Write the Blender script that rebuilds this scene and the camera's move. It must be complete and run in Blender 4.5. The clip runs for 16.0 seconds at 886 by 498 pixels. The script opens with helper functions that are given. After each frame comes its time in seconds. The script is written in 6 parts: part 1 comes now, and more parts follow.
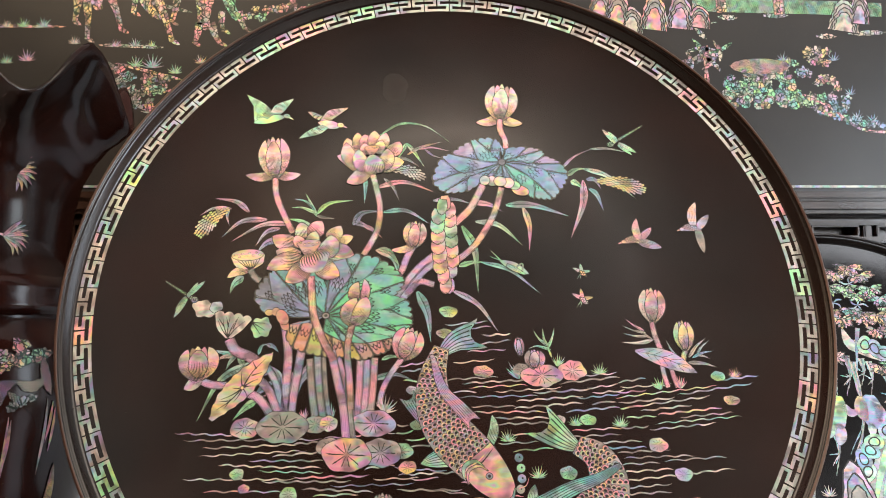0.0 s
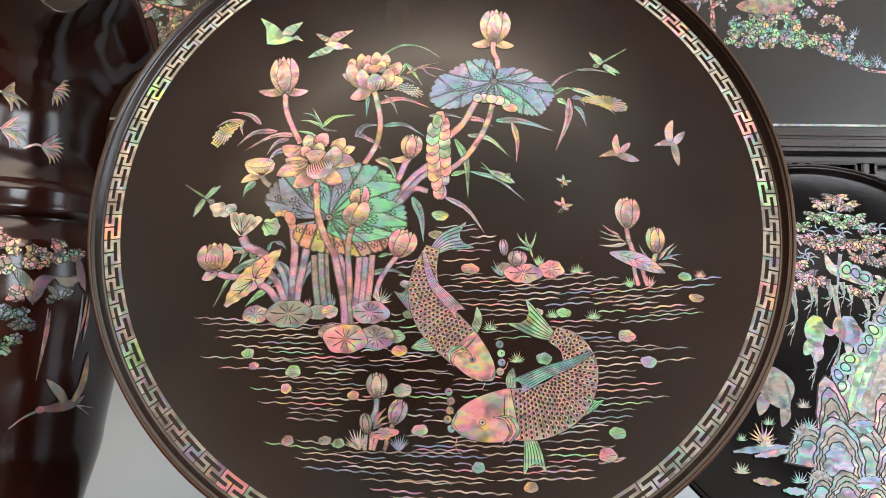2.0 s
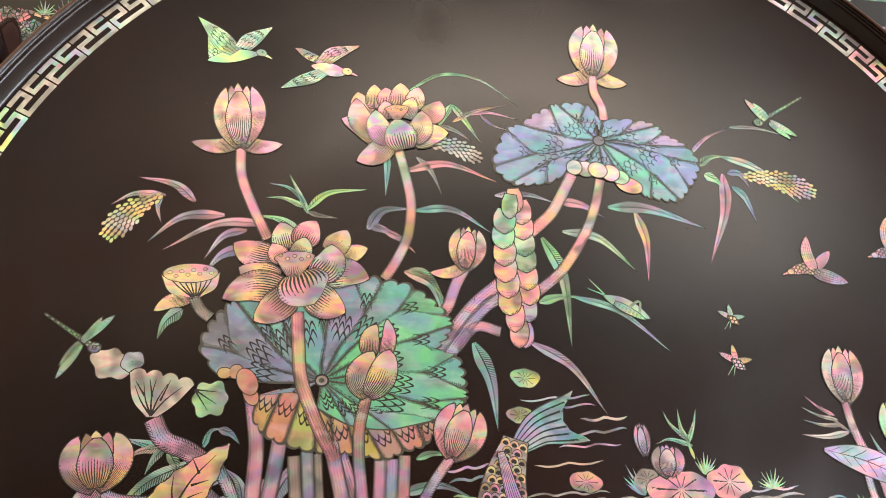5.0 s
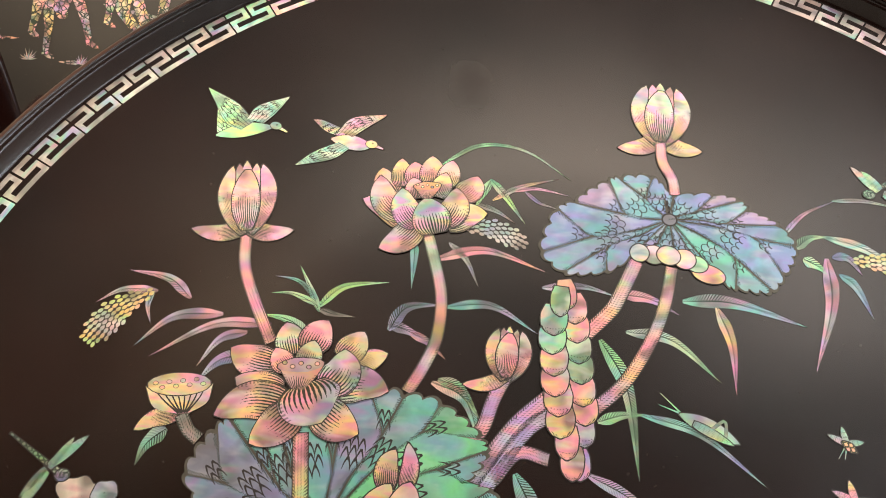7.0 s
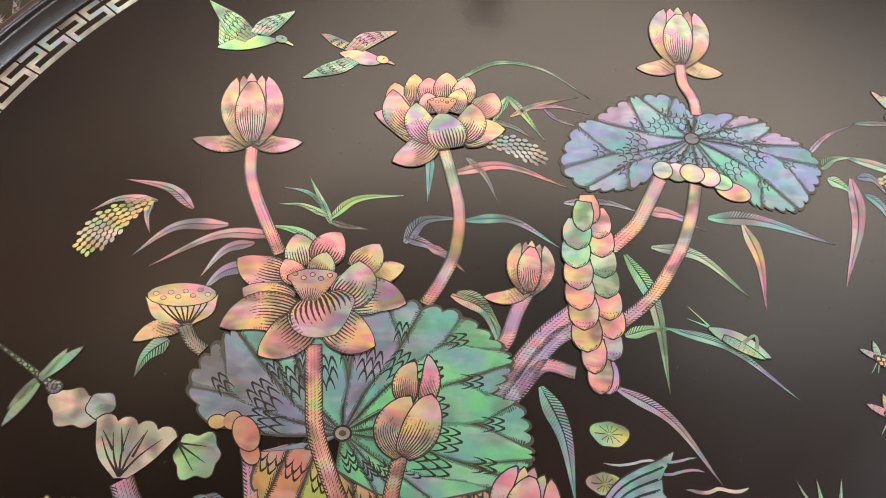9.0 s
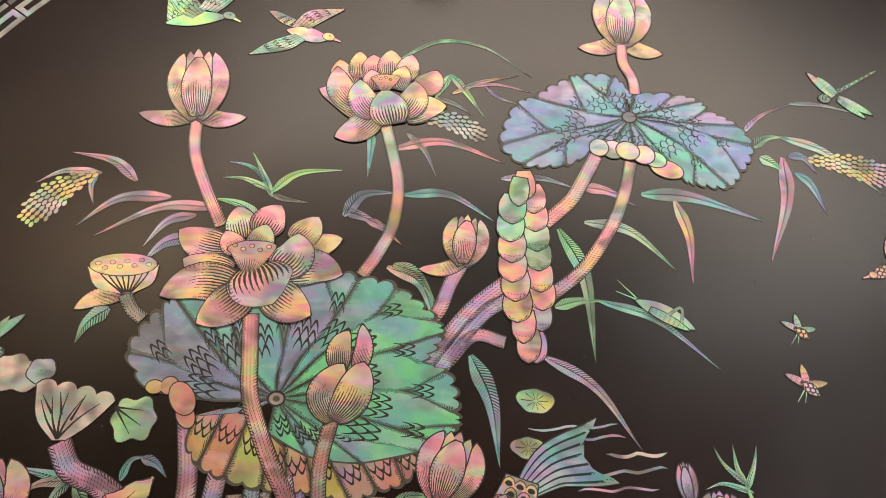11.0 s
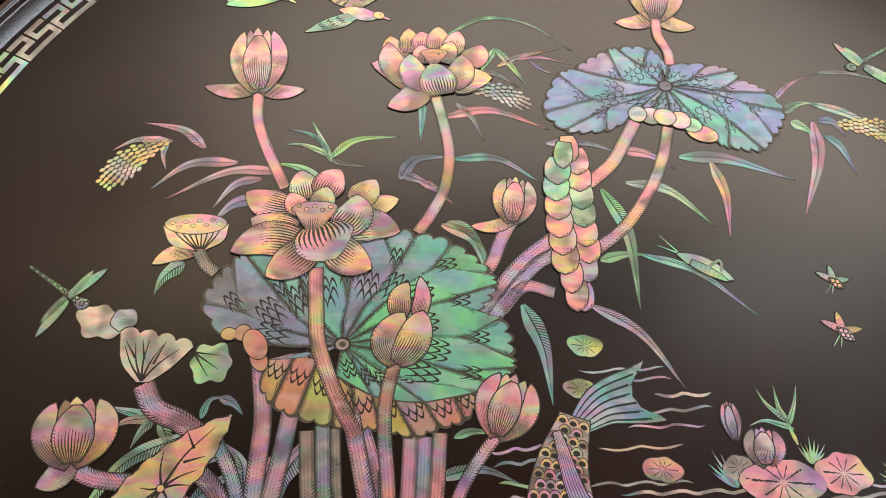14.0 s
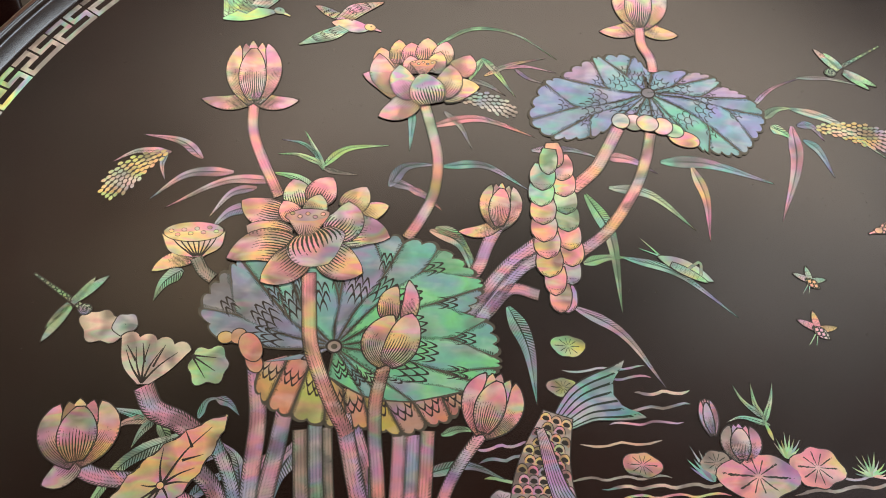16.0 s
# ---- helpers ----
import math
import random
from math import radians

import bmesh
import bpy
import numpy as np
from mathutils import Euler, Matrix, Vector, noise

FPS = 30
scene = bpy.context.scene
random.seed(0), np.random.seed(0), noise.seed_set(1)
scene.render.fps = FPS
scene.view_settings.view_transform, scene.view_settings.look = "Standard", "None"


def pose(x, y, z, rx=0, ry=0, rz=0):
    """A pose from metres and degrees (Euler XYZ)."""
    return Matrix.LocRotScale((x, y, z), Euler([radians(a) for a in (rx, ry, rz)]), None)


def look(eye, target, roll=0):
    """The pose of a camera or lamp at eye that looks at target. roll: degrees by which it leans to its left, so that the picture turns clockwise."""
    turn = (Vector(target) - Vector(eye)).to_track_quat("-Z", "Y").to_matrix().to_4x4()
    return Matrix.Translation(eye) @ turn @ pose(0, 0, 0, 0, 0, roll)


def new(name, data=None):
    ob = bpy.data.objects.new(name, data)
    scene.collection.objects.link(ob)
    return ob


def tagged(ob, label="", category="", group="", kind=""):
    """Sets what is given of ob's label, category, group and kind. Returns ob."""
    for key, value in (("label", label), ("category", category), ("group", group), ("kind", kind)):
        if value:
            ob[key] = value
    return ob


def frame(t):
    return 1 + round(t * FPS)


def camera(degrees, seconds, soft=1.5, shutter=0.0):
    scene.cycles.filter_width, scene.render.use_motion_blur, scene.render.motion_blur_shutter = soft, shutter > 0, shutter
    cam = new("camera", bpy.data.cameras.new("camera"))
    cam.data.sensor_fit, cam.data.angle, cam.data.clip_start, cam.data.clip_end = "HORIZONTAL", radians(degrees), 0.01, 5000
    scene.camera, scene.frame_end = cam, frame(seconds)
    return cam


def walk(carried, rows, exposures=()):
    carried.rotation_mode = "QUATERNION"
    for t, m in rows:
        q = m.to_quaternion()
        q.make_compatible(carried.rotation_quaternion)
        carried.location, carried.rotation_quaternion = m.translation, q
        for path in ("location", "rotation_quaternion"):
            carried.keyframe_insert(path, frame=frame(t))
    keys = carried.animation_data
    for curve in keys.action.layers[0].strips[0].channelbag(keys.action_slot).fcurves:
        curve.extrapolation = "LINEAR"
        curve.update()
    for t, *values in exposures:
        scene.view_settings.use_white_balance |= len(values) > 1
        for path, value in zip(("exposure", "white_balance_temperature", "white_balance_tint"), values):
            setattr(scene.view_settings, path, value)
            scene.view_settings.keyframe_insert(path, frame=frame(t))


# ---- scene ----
cam = camera(58.9, 16.0, soft=1.0)
METRES, EYE, TILT, LEAN, TURN = 0.7782, 1.25, 6.0, 0.0, 0.0
ROWS = [
    (0.0, 0.0, 0.0, 0.0, 0.0, 0.0, 0.0),
    (0.5, -0.0032, 0.0082, -0.0325, -0.01, -0.2, -0.07),
    (1.0, 0.01, 0.0049, -0.0565, 0.24, -1.3, -0.07),
    (1.5, 0.0365, -0.041, -0.0624, 1.3, -2.56, -0.49),
    (2.0, 0.0392, -0.0769, -0.0547, 2.06, -2.95, -0.77),
    (2.5, 0.0, -0.024, -0.0463, 0.54, -2.2, -0.81),
    (3.0, -0.0382, 0.0749, -0.0326, -0.79, -0.73, -0.9),
    (5.5, -0.0855, 0.3438, 0.0172, -5.02, 1.41, -1.99),
    (6.0, -0.0584, 0.3652, 0.0304, -4.05, 2.53, -0.75),
    (6.5, -0.0341, 0.3557, 0.0425, -0.0, 3.9, -1.24),
    (7.0, -0.0561, 0.3923, 0.0321, 1.11, 5.09, -2.02),
    (7.5, -0.0802, 0.4204, 0.0178, -0.17, 5.34, -2.47),
    (8.0, -0.0867, 0.4376, 0.0075, -0.98, 5.67, -2.54),
    (8.5, -0.0861, 0.4271, -0.0129, -1.29, 5.99, -2.34),
    (11.0, -0.0546, 0.4057, -0.0229, -2.18, 4.67, -2.61),
    (11.5, -0.0522, 0.4201, -0.0074, -2.25, 5.26, -2.43),
    (12.0, -0.0529, 0.4225, -0.0055, -2.19, 5.83, -2.35),
    (12.5, -0.0553, 0.4182, -0.0069, -2.22, 6.13, -2.49),
    (13.0, -0.0626, 0.4097, -0.0242, -2.06, 6.04, -2.31),
    (13.5, -0.0686, 0.4013, -0.0414, -1.57, 5.83, -2.29),
    (14.0, -0.0744, 0.3841, -0.0546, -1.15, 5.53, -2.1),
    (14.5, -0.0769, 0.3731, -0.0693, -0.68, 5.05, -1.91),
    (15.0, -0.0764, 0.3719, -0.0726, -0.41, 4.67, -1.89),
    (15.5, -0.0664, 0.371, -0.0621, -0.37, 5.03, -1.73),
    (16.0, -0.0641, 0.3685, -0.0533, -0.54, 5.53, -1.68),
]
walk(cam, [(t, pose(0, 0, EYE, TILT, LEAN, TURN) @ pose(METRES * x, METRES * y, METRES * z, 90 + pitch, roll, yaw)) for t, x, y, z, yaw, pitch, roll in ROWS],
     [(0, -0.05), (3, -0.05), (5.5, -0.14), (7, -0.14), (8.5, -0.38), (11, -0.48), (16, -0.56)])

# ---- light ----
world = bpy.data.worlds.new("world")
scene.world = world
world.use_nodes = True
wn = world.node_tree
sky = wn.nodes.new("ShaderNodeTexSky")
sky.sky_type = "NISHITA"
sky.sun_disc = False
sky.sun_elevation, sky.sun_rotation = radians(40), radians(200)
wn.nodes["Background"].inputs[1].default_value = 0.12
wn.links.new(sky.outputs[0], wn.nodes["Background"].inputs[0])


def area(name, eye, target, sx, sy, watts, colour):
    d = bpy.data.lights.new(name, "AREA")
    d.shape, d.size, d.size_y, d.energy, d.color = "RECTANGLE", sx, sy, watts, colour
    ob = new(name, d)
    ob.matrix_world = look(eye, target)
    return ob


# the showroom's ceiling light, and daylight from two windows
area("ceiling_light", (0.0, -0.35, 2.95), (0.0, -0.35, 0), 3.4, 1.1, 53, (1.0, 0.84, 0.68))
# two unseen overhead lamps, added to widen the sheen on the lacquer
area("added_sheen_left", (-1.35, -1.0, 2.95), (-1.35, -1.0, 0), 1.1, 1.2, 22, (1.0, 0.74, 0.45))
area("added_sheen_right", (1.4, -1.15, 2.95), (1.4, -1.15, 0), 0.9, 1.1, 7.5, (1.0, 0.92, 0.84))
area("side_window_daylight", (2.56, -1.25, 1.75), (0.0, 0.6, 1.25), 1.0, 1.0, 46, (0.84, 0.92, 1.0))
area("front_window_daylight", (2.1, -2.86, 1.7), (2.1, 0, 1.7), 0.8, 1.0, 17, (0.95, 0.96, 1.0))

# unseen lamp, added to put a highlight on the vase's neck
area("added_far_fill", (2.58, 0.7, 1.75), (0.0, 0.7, 1.75), 0.7, 1.2, 12, (0.84, 0.92, 1.0))

# ---- materials ----
MATS = {}


class G:
    """A short hand for a material's nodes."""

    def __init__(self, name):
        self.m = bpy.data.materials.new(name)
        self.m.use_nodes = True
        self.t = self.m.node_tree
        self.b = self.t.nodes["Principled BSDF"]

    def put(self, socket, v):
        if isinstance(v, bpy.types.NodeSocket):
            self.t.links.new(v, socket)
        else:
            socket.default_value = v

    def math(self, op, a, b=0.0, c=0.0):
        n = self.t.nodes.new("ShaderNodeMath")
        n.operation = op
        for s, v in zip(n.inputs, (a, b, c)):
            self.put(s, v)
        return n.outputs[0]

    def noise(self, vec, scale, detail=2.0, rough=0.5, distortion=0.0):
        n = self.t.nodes.new("ShaderNodeTexNoise")
        self.put(n.inputs["Vector"], vec)
        for k, v in (("Scale", scale), ("Detail", detail), ("Roughness", rough), ("Distortion", distortion)):
            self.put(n.inputs[k], v)
        return n.outputs[0]

    def ramp(self, fac, stops):
        n = self.t.nodes.new("ShaderNodeValToRGB")
        e = n.color_ramp.elements
        while len(e) < len(stops):
            e.new(0.5)
        for el, (p, c) in zip(e, stops):
            el.position, el.color = p, (*c, 1)
        self.put(n.inputs[0], fac)
        return n.outputs[0]

    def mix(self, fac, a, b):
        n = self.t.nodes.new("ShaderNodeMix")
        n.data_type = "RGBA"
        self.put(n.inputs[0], fac)
        self.put(n.inputs[6], a if isinstance(a, bpy.types.NodeSocket) else (*a, 1))
        self.put(n.inputs[7], b if isinstance(b, bpy.types.NodeSocket) else (*b, 1))
        return n.outputs[2]

    def coord(self, which="Object"):
        return self.t.nodes.new("ShaderNodeTexCoord").outputs[which]

    def uv(self, name):
        n = self.t.nodes.new("ShaderNodeUVMap")
        n.uv_map = name
        s = self.t.nodes.new("ShaderNodeSeparateXYZ")
        self.t.links.new(n.outputs[0], s.inputs[0])
        return s.outputs[0], s.outputs[1]

    def stretch(self, vec, x, y, z):
        n = self.t.nodes.new("ShaderNodeMapping")
        self.put(n.inputs[0], vec)
        n.inputs["Scale"].default_value = (x, y, z)
        return n.outputs[0]

    def bump(self, h, strength, dist):
        n = self.t.nodes.new("ShaderNodeBump")
        n.inputs["Strength"].default_value, n.inputs["Distance"].default_value = strength, dist
        self.put(n.inputs["Height"], h)
        self.put(self.b.inputs["Normal"], n.outputs[0])

    def set(self, **kw):
        for k, v in kw.items():
            self.put(self.b.inputs[k.replace("_", " ")], (*v, 1) if isinstance(v, tuple) else v)


def lacquer(name, dark, red, rough, stain=False):
    g = G(name)
    co = g.coord()
    big = g.noise(co, 5.0, 3, 0.6)
    fine = g.noise(g.stretch(co, 60, 900, 60), 1.0, 3, 0.6)
    dust = g.noise(co, 420, 2, 0.7)
    col = g.mix(g.ramp(big, [(0.35, (0, 0, 0)), (0.7, (1, 1, 1))]), dark, red)
    col = g.mix(g.math("MULTIPLY", g.math("GREATER_THAN", dust, 0.71), 0.25), col, (0.16, 0.13, 0.1))
    r = g.math("MULTIPLY_ADD", g.noise(co, 14, 4, 0.6), 0.16, rough - 0.08)
    if stain:
        # a worn dull patch, as of a thumb, near the top
        s = g.t.nodes.new("ShaderNodeVectorMath")
        s.operation = "DISTANCE"
        g.put(s.inputs[0], g.stretch(co, 1.0, 0.7, 1.0))
        s.inputs[1].default_value = (STAIN[0], STAIN[1] * 0.7, 0)
        wob = g.math("MULTIPLY_ADD", g.noise(co, 120, 2), 0.008, s.outputs["Value"])
        k = g.ramp(wob, [(0.006, (1, 1, 1)), (0.019, (0, 0, 0))])
        r = g.math("MULTIPLY_ADD", k, 0.12, r)
        g.set(Specular_IOR_Level=g.math("MULTIPLY_ADD", k, -0.24, 0.72))
    g.set(Base_Color=col, Roughness=r)
    g.bump(g.math("ADD", g.math("MULTIPLY", fine, 0.5), g.noise(co, 40, 3)), 0.04, 0.0006)
    return g.m


PALETTE = {}
PALETTE["pink"] = [(0.0, (0.64, 0.56, 0.32)), (0.28, (0.74, 0.44, 0.4)), (0.5, (0.76, 0.4, 0.46)), (0.64, (0.74, 0.48, 0.44)), (0.76, (0.62, 0.58, 0.36)), (0.88, (0.44, 0.62, 0.44)), (1.0, (0.6, 0.42, 0.58))]
PALETTE["gold"] = [(0.0, (0.66, 0.38, 0.52)), (0.3, (0.74, 0.44, 0.4)), (0.44, (0.7, 0.56, 0.36)), (0.56, (0.6, 0.6, 0.38)), (0.66, (0.74, 0.44, 0.44)), (0.8, (0.62, 0.42, 0.56)), (1.0, (0.46, 0.62, 0.42))]
PALETTE["green"] = [(0.0, (0.56, 0.58, 0.3)), (0.34, (0.34, 0.58, 0.36)), (0.5, (0.4, 0.62, 0.44)), (0.64, (0.5, 0.6, 0.42)), (0.8, (0.32, 0.54, 0.48)), (1.0, (0.62, 0.5, 0.44))]
PALETTE["teal"] = [(0.0, (0.38, 0.36, 0.46)), (0.34, (0.3, 0.44, 0.44)), (0.48, (0.3, 0.54, 0.44)), (0.6, (0.32, 0.46, 0.48)), (0.75, (0.42, 0.38, 0.5)), (1.0, (0.54, 0.4, 0.46))]
PALETTE["blue"] = [(0.0, (0.24, 0.4, 0.38)), (0.34, (0.27, 0.33, 0.43)), (0.5, (0.33, 0.32, 0.48)), (0.6, (0.24, 0.4, 0.42)), (0.74, (0.42, 0.32, 0.46)), (1.0, (0.28, 0.46, 0.36))]
PALETTE["mauve"] = [(0.0, (0.4, 0.46, 0.58)), (0.32, (0.6, 0.4, 0.5)), (0.48, (0.64, 0.42, 0.44)), (0.6, (0.52, 0.4, 0.58)), (0.78, (0.44, 0.46, 0.56)), (1.0, (0.66, 0.46, 0.38))]
PALETTE["pale"] = [(0.0, (0.62, 0.48, 0.42)), (0.36, (0.54, 0.54, 0.46)), (0.5, (0.66, 0.62, 0.56)), (0.64, (0.62, 0.5, 0.48)), (0.82, (0.46, 0.58, 0.48)), (1.0, (0.56, 0.5, 0.6))]
PALETTE["shell"] = [(0.0, (0.34, 0.30, 0.28)), (0.36, (0.30, 0.33, 0.29)), (0.5, (0.4, 0.39, 0.36)), (0.64, (0.35, 0.32, 0.31)), (0.82, (0.26, 0.36, 0.31)), (1.0, (0.32, 0.30, 0.36))]
PALETTE["grey"] = [(0.0, (0.24, 0.21, 0.2)), (0.4, (0.3, 0.28, 0.26)), (0.55, (0.4, 0.34, 0.31)), (0.7, (0.28, 0.31, 0.28)), (1.0, (0.38, 0.34, 0.38))]

PALETTE["straw"] = [(0.0, (0.28, 0.44, 0.24)), (0.35, (0.44, 0.42, 0.22)), (0.5, (0.5, 0.4, 0.24)), (0.65, (0.32, 0.44, 0.26)), (0.82, (0.5, 0.34, 0.26)), (1.0, (0.44, 0.44, 0.3))]
# the thin, even shell of the great leaves
PALETTE["leaf_green"] = [(0.0, (0.2, 0.36, 0.3)), (0.35, (0.24, 0.44, 0.33)), (0.55, (0.27, 0.52, 0.31)), (0.75, (0.28, 0.46, 0.38)), (1.0, (0.26, 0.32, 0.42))]
PALETTE["leaf_teal"] = [(0.0, (0.27, 0.28, 0.36)), (0.35, (0.24, 0.37, 0.37)), (0.55, (0.25, 0.45, 0.36)), (0.75, (0.27, 0.39, 0.40)), (1.0, (0.34, 0.30, 0.40))]
PALETTE["leaf_slate"] = [(0.0, (0.2, 0.2, 0.22)), (0.35, (0.27, 0.27, 0.36)), (0.55, (0.25, 0.33, 0.38)), (0.75, (0.34, 0.29, 0.4)), (1.0, (0.25, 0.38, 0.36))]
PALETTE["leaf_grey"] = [(0.0, (0.13, 0.12, 0.13)), (0.4, (0.19, 0.17, 0.19)), (0.7, (0.24, 0.24, 0.28)), (1.0, (0.3, 0.3, 0.3))]
PALETTE["leaf_rose"] = [(0.0, (0.46, 0.42, 0.24)), (0.35, (0.55, 0.32, 0.24)), (0.55, (0.52, 0.28, 0.28)), (0.75, (0.5, 0.36, 0.28)), (1.0, (0.42, 0.28, 0.38))]
PALETTE["leaf_gold"] = [(0.0, (0.5, 0.34, 0.26)), (0.4, (0.52, 0.44, 0.22)), (0.7, (0.42, 0.46, 0.24)), (1.0, (0.5, 0.32, 0.28))]
PALETTE["leaf_blue"] = [(0.0, (0.22, 0.36, 0.36)), (0.35, (0.25, 0.29, 0.4)), (0.55, (0.29, 0.28, 0.43)), (0.75, (0.26, 0.36, 0.43)), (1.0, (0.36, 0.28, 0.4))]
PALETTE["leaf_mist"] = [(0.0, (0.24, 0.4, 0.34)), (0.35, (0.24, 0.35, 0.39)), (0.55, (0.29, 0.3, 0.4)), (0.75, (0.26, 0.42, 0.38)), (1.0, (0.36, 0.28, 0.38))]
PALETTE["leaf_mauve"] = [(0.0, (0.28, 0.3, 0.42)), (0.35, (0.38, 0.29, 0.38)), (0.55, (0.34, 0.29, 0.42)), (0.75, (0.4, 0.32, 0.36)), (1.0, (0.25, 0.36, 0.38))]


def rich(c):
    """A stronger, lighter shade of c."""
    m = sum(c) / 3
    return tuple(min(0.95, max(0.03, (m + (v - m) * 1.75) * k)) for v, k in zip(c, (1.22, 1.08, 1.1)))


def pearl(tone, cut="plain"):
    """Mother-of-pearl of one tone, with engraved lines of one kind."""
    key = tone + "_" + cut
    if key in MATS:
        return MATS[key]
    g = G("pearl_" + key)
    co = g.coord()
    s, t = g.uv("st")
    ms, mt = g.uv("mm")
    # growth bands: soft clouds, crossed by narrow bands
    off = g.t.nodes.new("ShaderNodeObjectInfo").outputs["Random"]
    seed = g.math("MULTIPLY", off, 9.0)
    sh = g.t.nodes.new("ShaderNodeVectorMath")
    sh.operation = "ADD"
    g.put(sh.inputs[0], co)
    g.put(sh.inputs[1], seed)
    leafy = tone.startswith("leaf_")
    calm = leafy or cut in ("stem", "blade")
    cloud = g.noise(sh.outputs[0], 36, 1.5, 0.45, 0.5)
    bands = g.noise(g.stretch(sh.outputs[0], 34, 150, 34), 1.0, 1.5, 0.5, 0.6)
    f = g.math("ADD", g.math("MULTIPLY_ADD", cloud, 1.9 if calm else 1.8, -0.8 if calm else -1.05), g.math("MULTIPLY", bands, 0.7 if calm else 1.3))
    col = g.ramp(f, [(q, tuple(1.12 * (sum(c) / 3 + (v - sum(c) / 3) * 1.7) for v in c) if leafy else rich(c)) for q, c in PALETTE[tone]])
    lum = g.noise(sh.outputs[0], 300, 3.0, 0.6)
    slow = g.noise(sh.outputs[0], 75, 1.0, 0.5, 0.4)
    col = g.mix(g.ramp(slow, [(0.36, (0.4, 0.4, 0.4) if leafy else (0.72, 0.72, 0.72)), (0.54, (0, 0, 0))]), col, (0.12, 0.085, 0.1))
    # iridescent glints, put into the shell's colour
    glint_hue = g.ramp(g.noise(g.stretch(sh.outputs[0], 48, 110, 48), 1.0, 1.0, 0.5, 0.4), [(0.3, (0.62, 0.2, 0.6)), (0.42, (0.3, 0.26, 0.72)), (0.5, (0.14, 0.5, 0.62)), (0.58, (0.16, 0.62, 0.36)), (0.68, (0.7, 0.24, 0.46))])
    col = g.mix(g.ramp(g.noise(sh.outputs[0], 58, 1.0, 0.5, 0.3), [(0.48, (0, 0, 0)), (0.66, (0.25, 0.25, 0.25) if leafy else (0.48, 0.48, 0.48))]), col, glint_hue)
    # near-white highlights, mixed into the colour in soft streaks
    pale_gloss = g.noise(g.stretch(sh.outputs[0], 55, 120, 55), 1.0, 2.0, 0.55, 0.5)
    col = g.mix(g.ramp(pale_gloss, [(0.52, (0, 0, 0)), (0.7, (0.2, 0.2, 0.2) if leafy else (0.4, 0.4, 0.4))]), col, (0.95, 0.88, 0.84))
    col = g.mix(g.math("MULTIPLY_ADD", lum, 0.34, -0.12), col, (0.10, 0.08, 0.07))
    at = g.math("ABSOLUTE", t)
    if cut == "petal":
        # rosy in the middle of a petal, paler towards its rim
        rosy = g.math("MULTIPLY", g.math("MULTIPLY", g.math("SUBTRACT", 1.0, at), g.math("SUBTRACT", 1.0, s)), 0.5)
        col = g.mix(rosy, col, (0.66, 0.26, 0.3))
    line = None
    jit = g.noise(co, 900, 1.0)
    if cut == "petal":
        # fine rays that start at the foot and thin out upwards
        k = g.math("SINE", g.math("MULTIPLY", t, 38.0))
        dense = g.math("MAXIMUM", g.math("MULTIPLY_ADD", s, 3.5, g.math("MULTIPLY_ADD", at, 0.5, g.math("MULTIPLY_ADD", jit, -1.6, -0.25))), -0.75)
        edge = g.math("MULTIPLY", g.math("GREATER_THAN", at, 0.86), g.math("GREATER_THAN", g.math("SINE", g.math("MULTIPLY", ms, 5.5)), 0.1))
        edge = g.math("MULTIPLY", edge, g.math("LESS_THAN", s, 0.62))
        line = g.math("MAXIMUM", g.math("GREATER_THAN", k, dense), g.math("MULTIPLY", edge, 0.6))
    elif cut == "blade":
        # a midrib, and barbs that slant away from it
        k = g.math("SINE", g.math("MULTIPLY", g.math("SUBTRACT", ms, g.math("MULTIPLY", at, 2.2)), 5.2))
        side = g.math("GREATER_THAN", t, -0.1)
        barb = g.math("MULTIPLY", g.math("GREATER_THAN", k, 0.12), g.math("MULTIPLY_ADD", side, 0.62, 0.34))
        line = g.math("MAXIMUM", barb, g.math("LESS_THAN", at, 0.09))
    elif cut == "stem":
        k = g.math("SINE", g.math("MULTIPLY", g.math("ADD", ms, g.math("ABSOLUTE", mt)), 5.0))
        l2 = g.math("SINE", g.math("ADD", g.math("MULTIPLY", ms, 5.2), g.math("MULTIPLY", mt, 7.0)))
        edge = g.math("MULTIPLY", g.math("GREATER_THAN", at, g.math("MULTIPLY_ADD", jit, 0.6, 0.34)), g.math("GREATER_THAN", k, 0.1))
        edge = g.math("MAXIMUM", edge, g.math("MULTIPLY", g.math("GREATER_THAN", at, 0.93), 0.8))
        dots = g.math("MULTIPLY", g.math("GREATER_THAN", l2, 0.6), g.math("GREATER_THAN", g.math("SINE", g.math("MULTIPLY", mt, 5.0)), 0.2))
        line = g.math("MAXIMUM", edge, dots)
    elif cut == "pad":
        # veins out of the middle; s goes round, t out
        k = g.math("ABSOLUTE", g.math("SINE", g.math("MULTIPLY_ADD", s, 31.4, g.math("MULTIPLY", jit, 0.5))))
        wide = g.math("MULTIPLY_ADD", t, -0.36, 0.46)
        rays = g.math("MULTIPLY", g.math("LESS_THAN", k, wide), g.math("LESS_THAN", t, g.math("MULTIPLY_ADD", jit, 0.5, 0.5)))
        line = g.math("MULTIPLY", rays, g.math("GREATER_THAN", t, 0.1))
    elif cut == "scales":
        # overlapping rounded cells, in offset rows
        size = 1.6
        y = g.math("DIVIDE", ms, size)
        row = g.math("FLOOR", y)
        x = g.math("ADD", g.math("DIVIDE", mt, size * 1.25), g.math("MULTIPLY", row, 0.5))
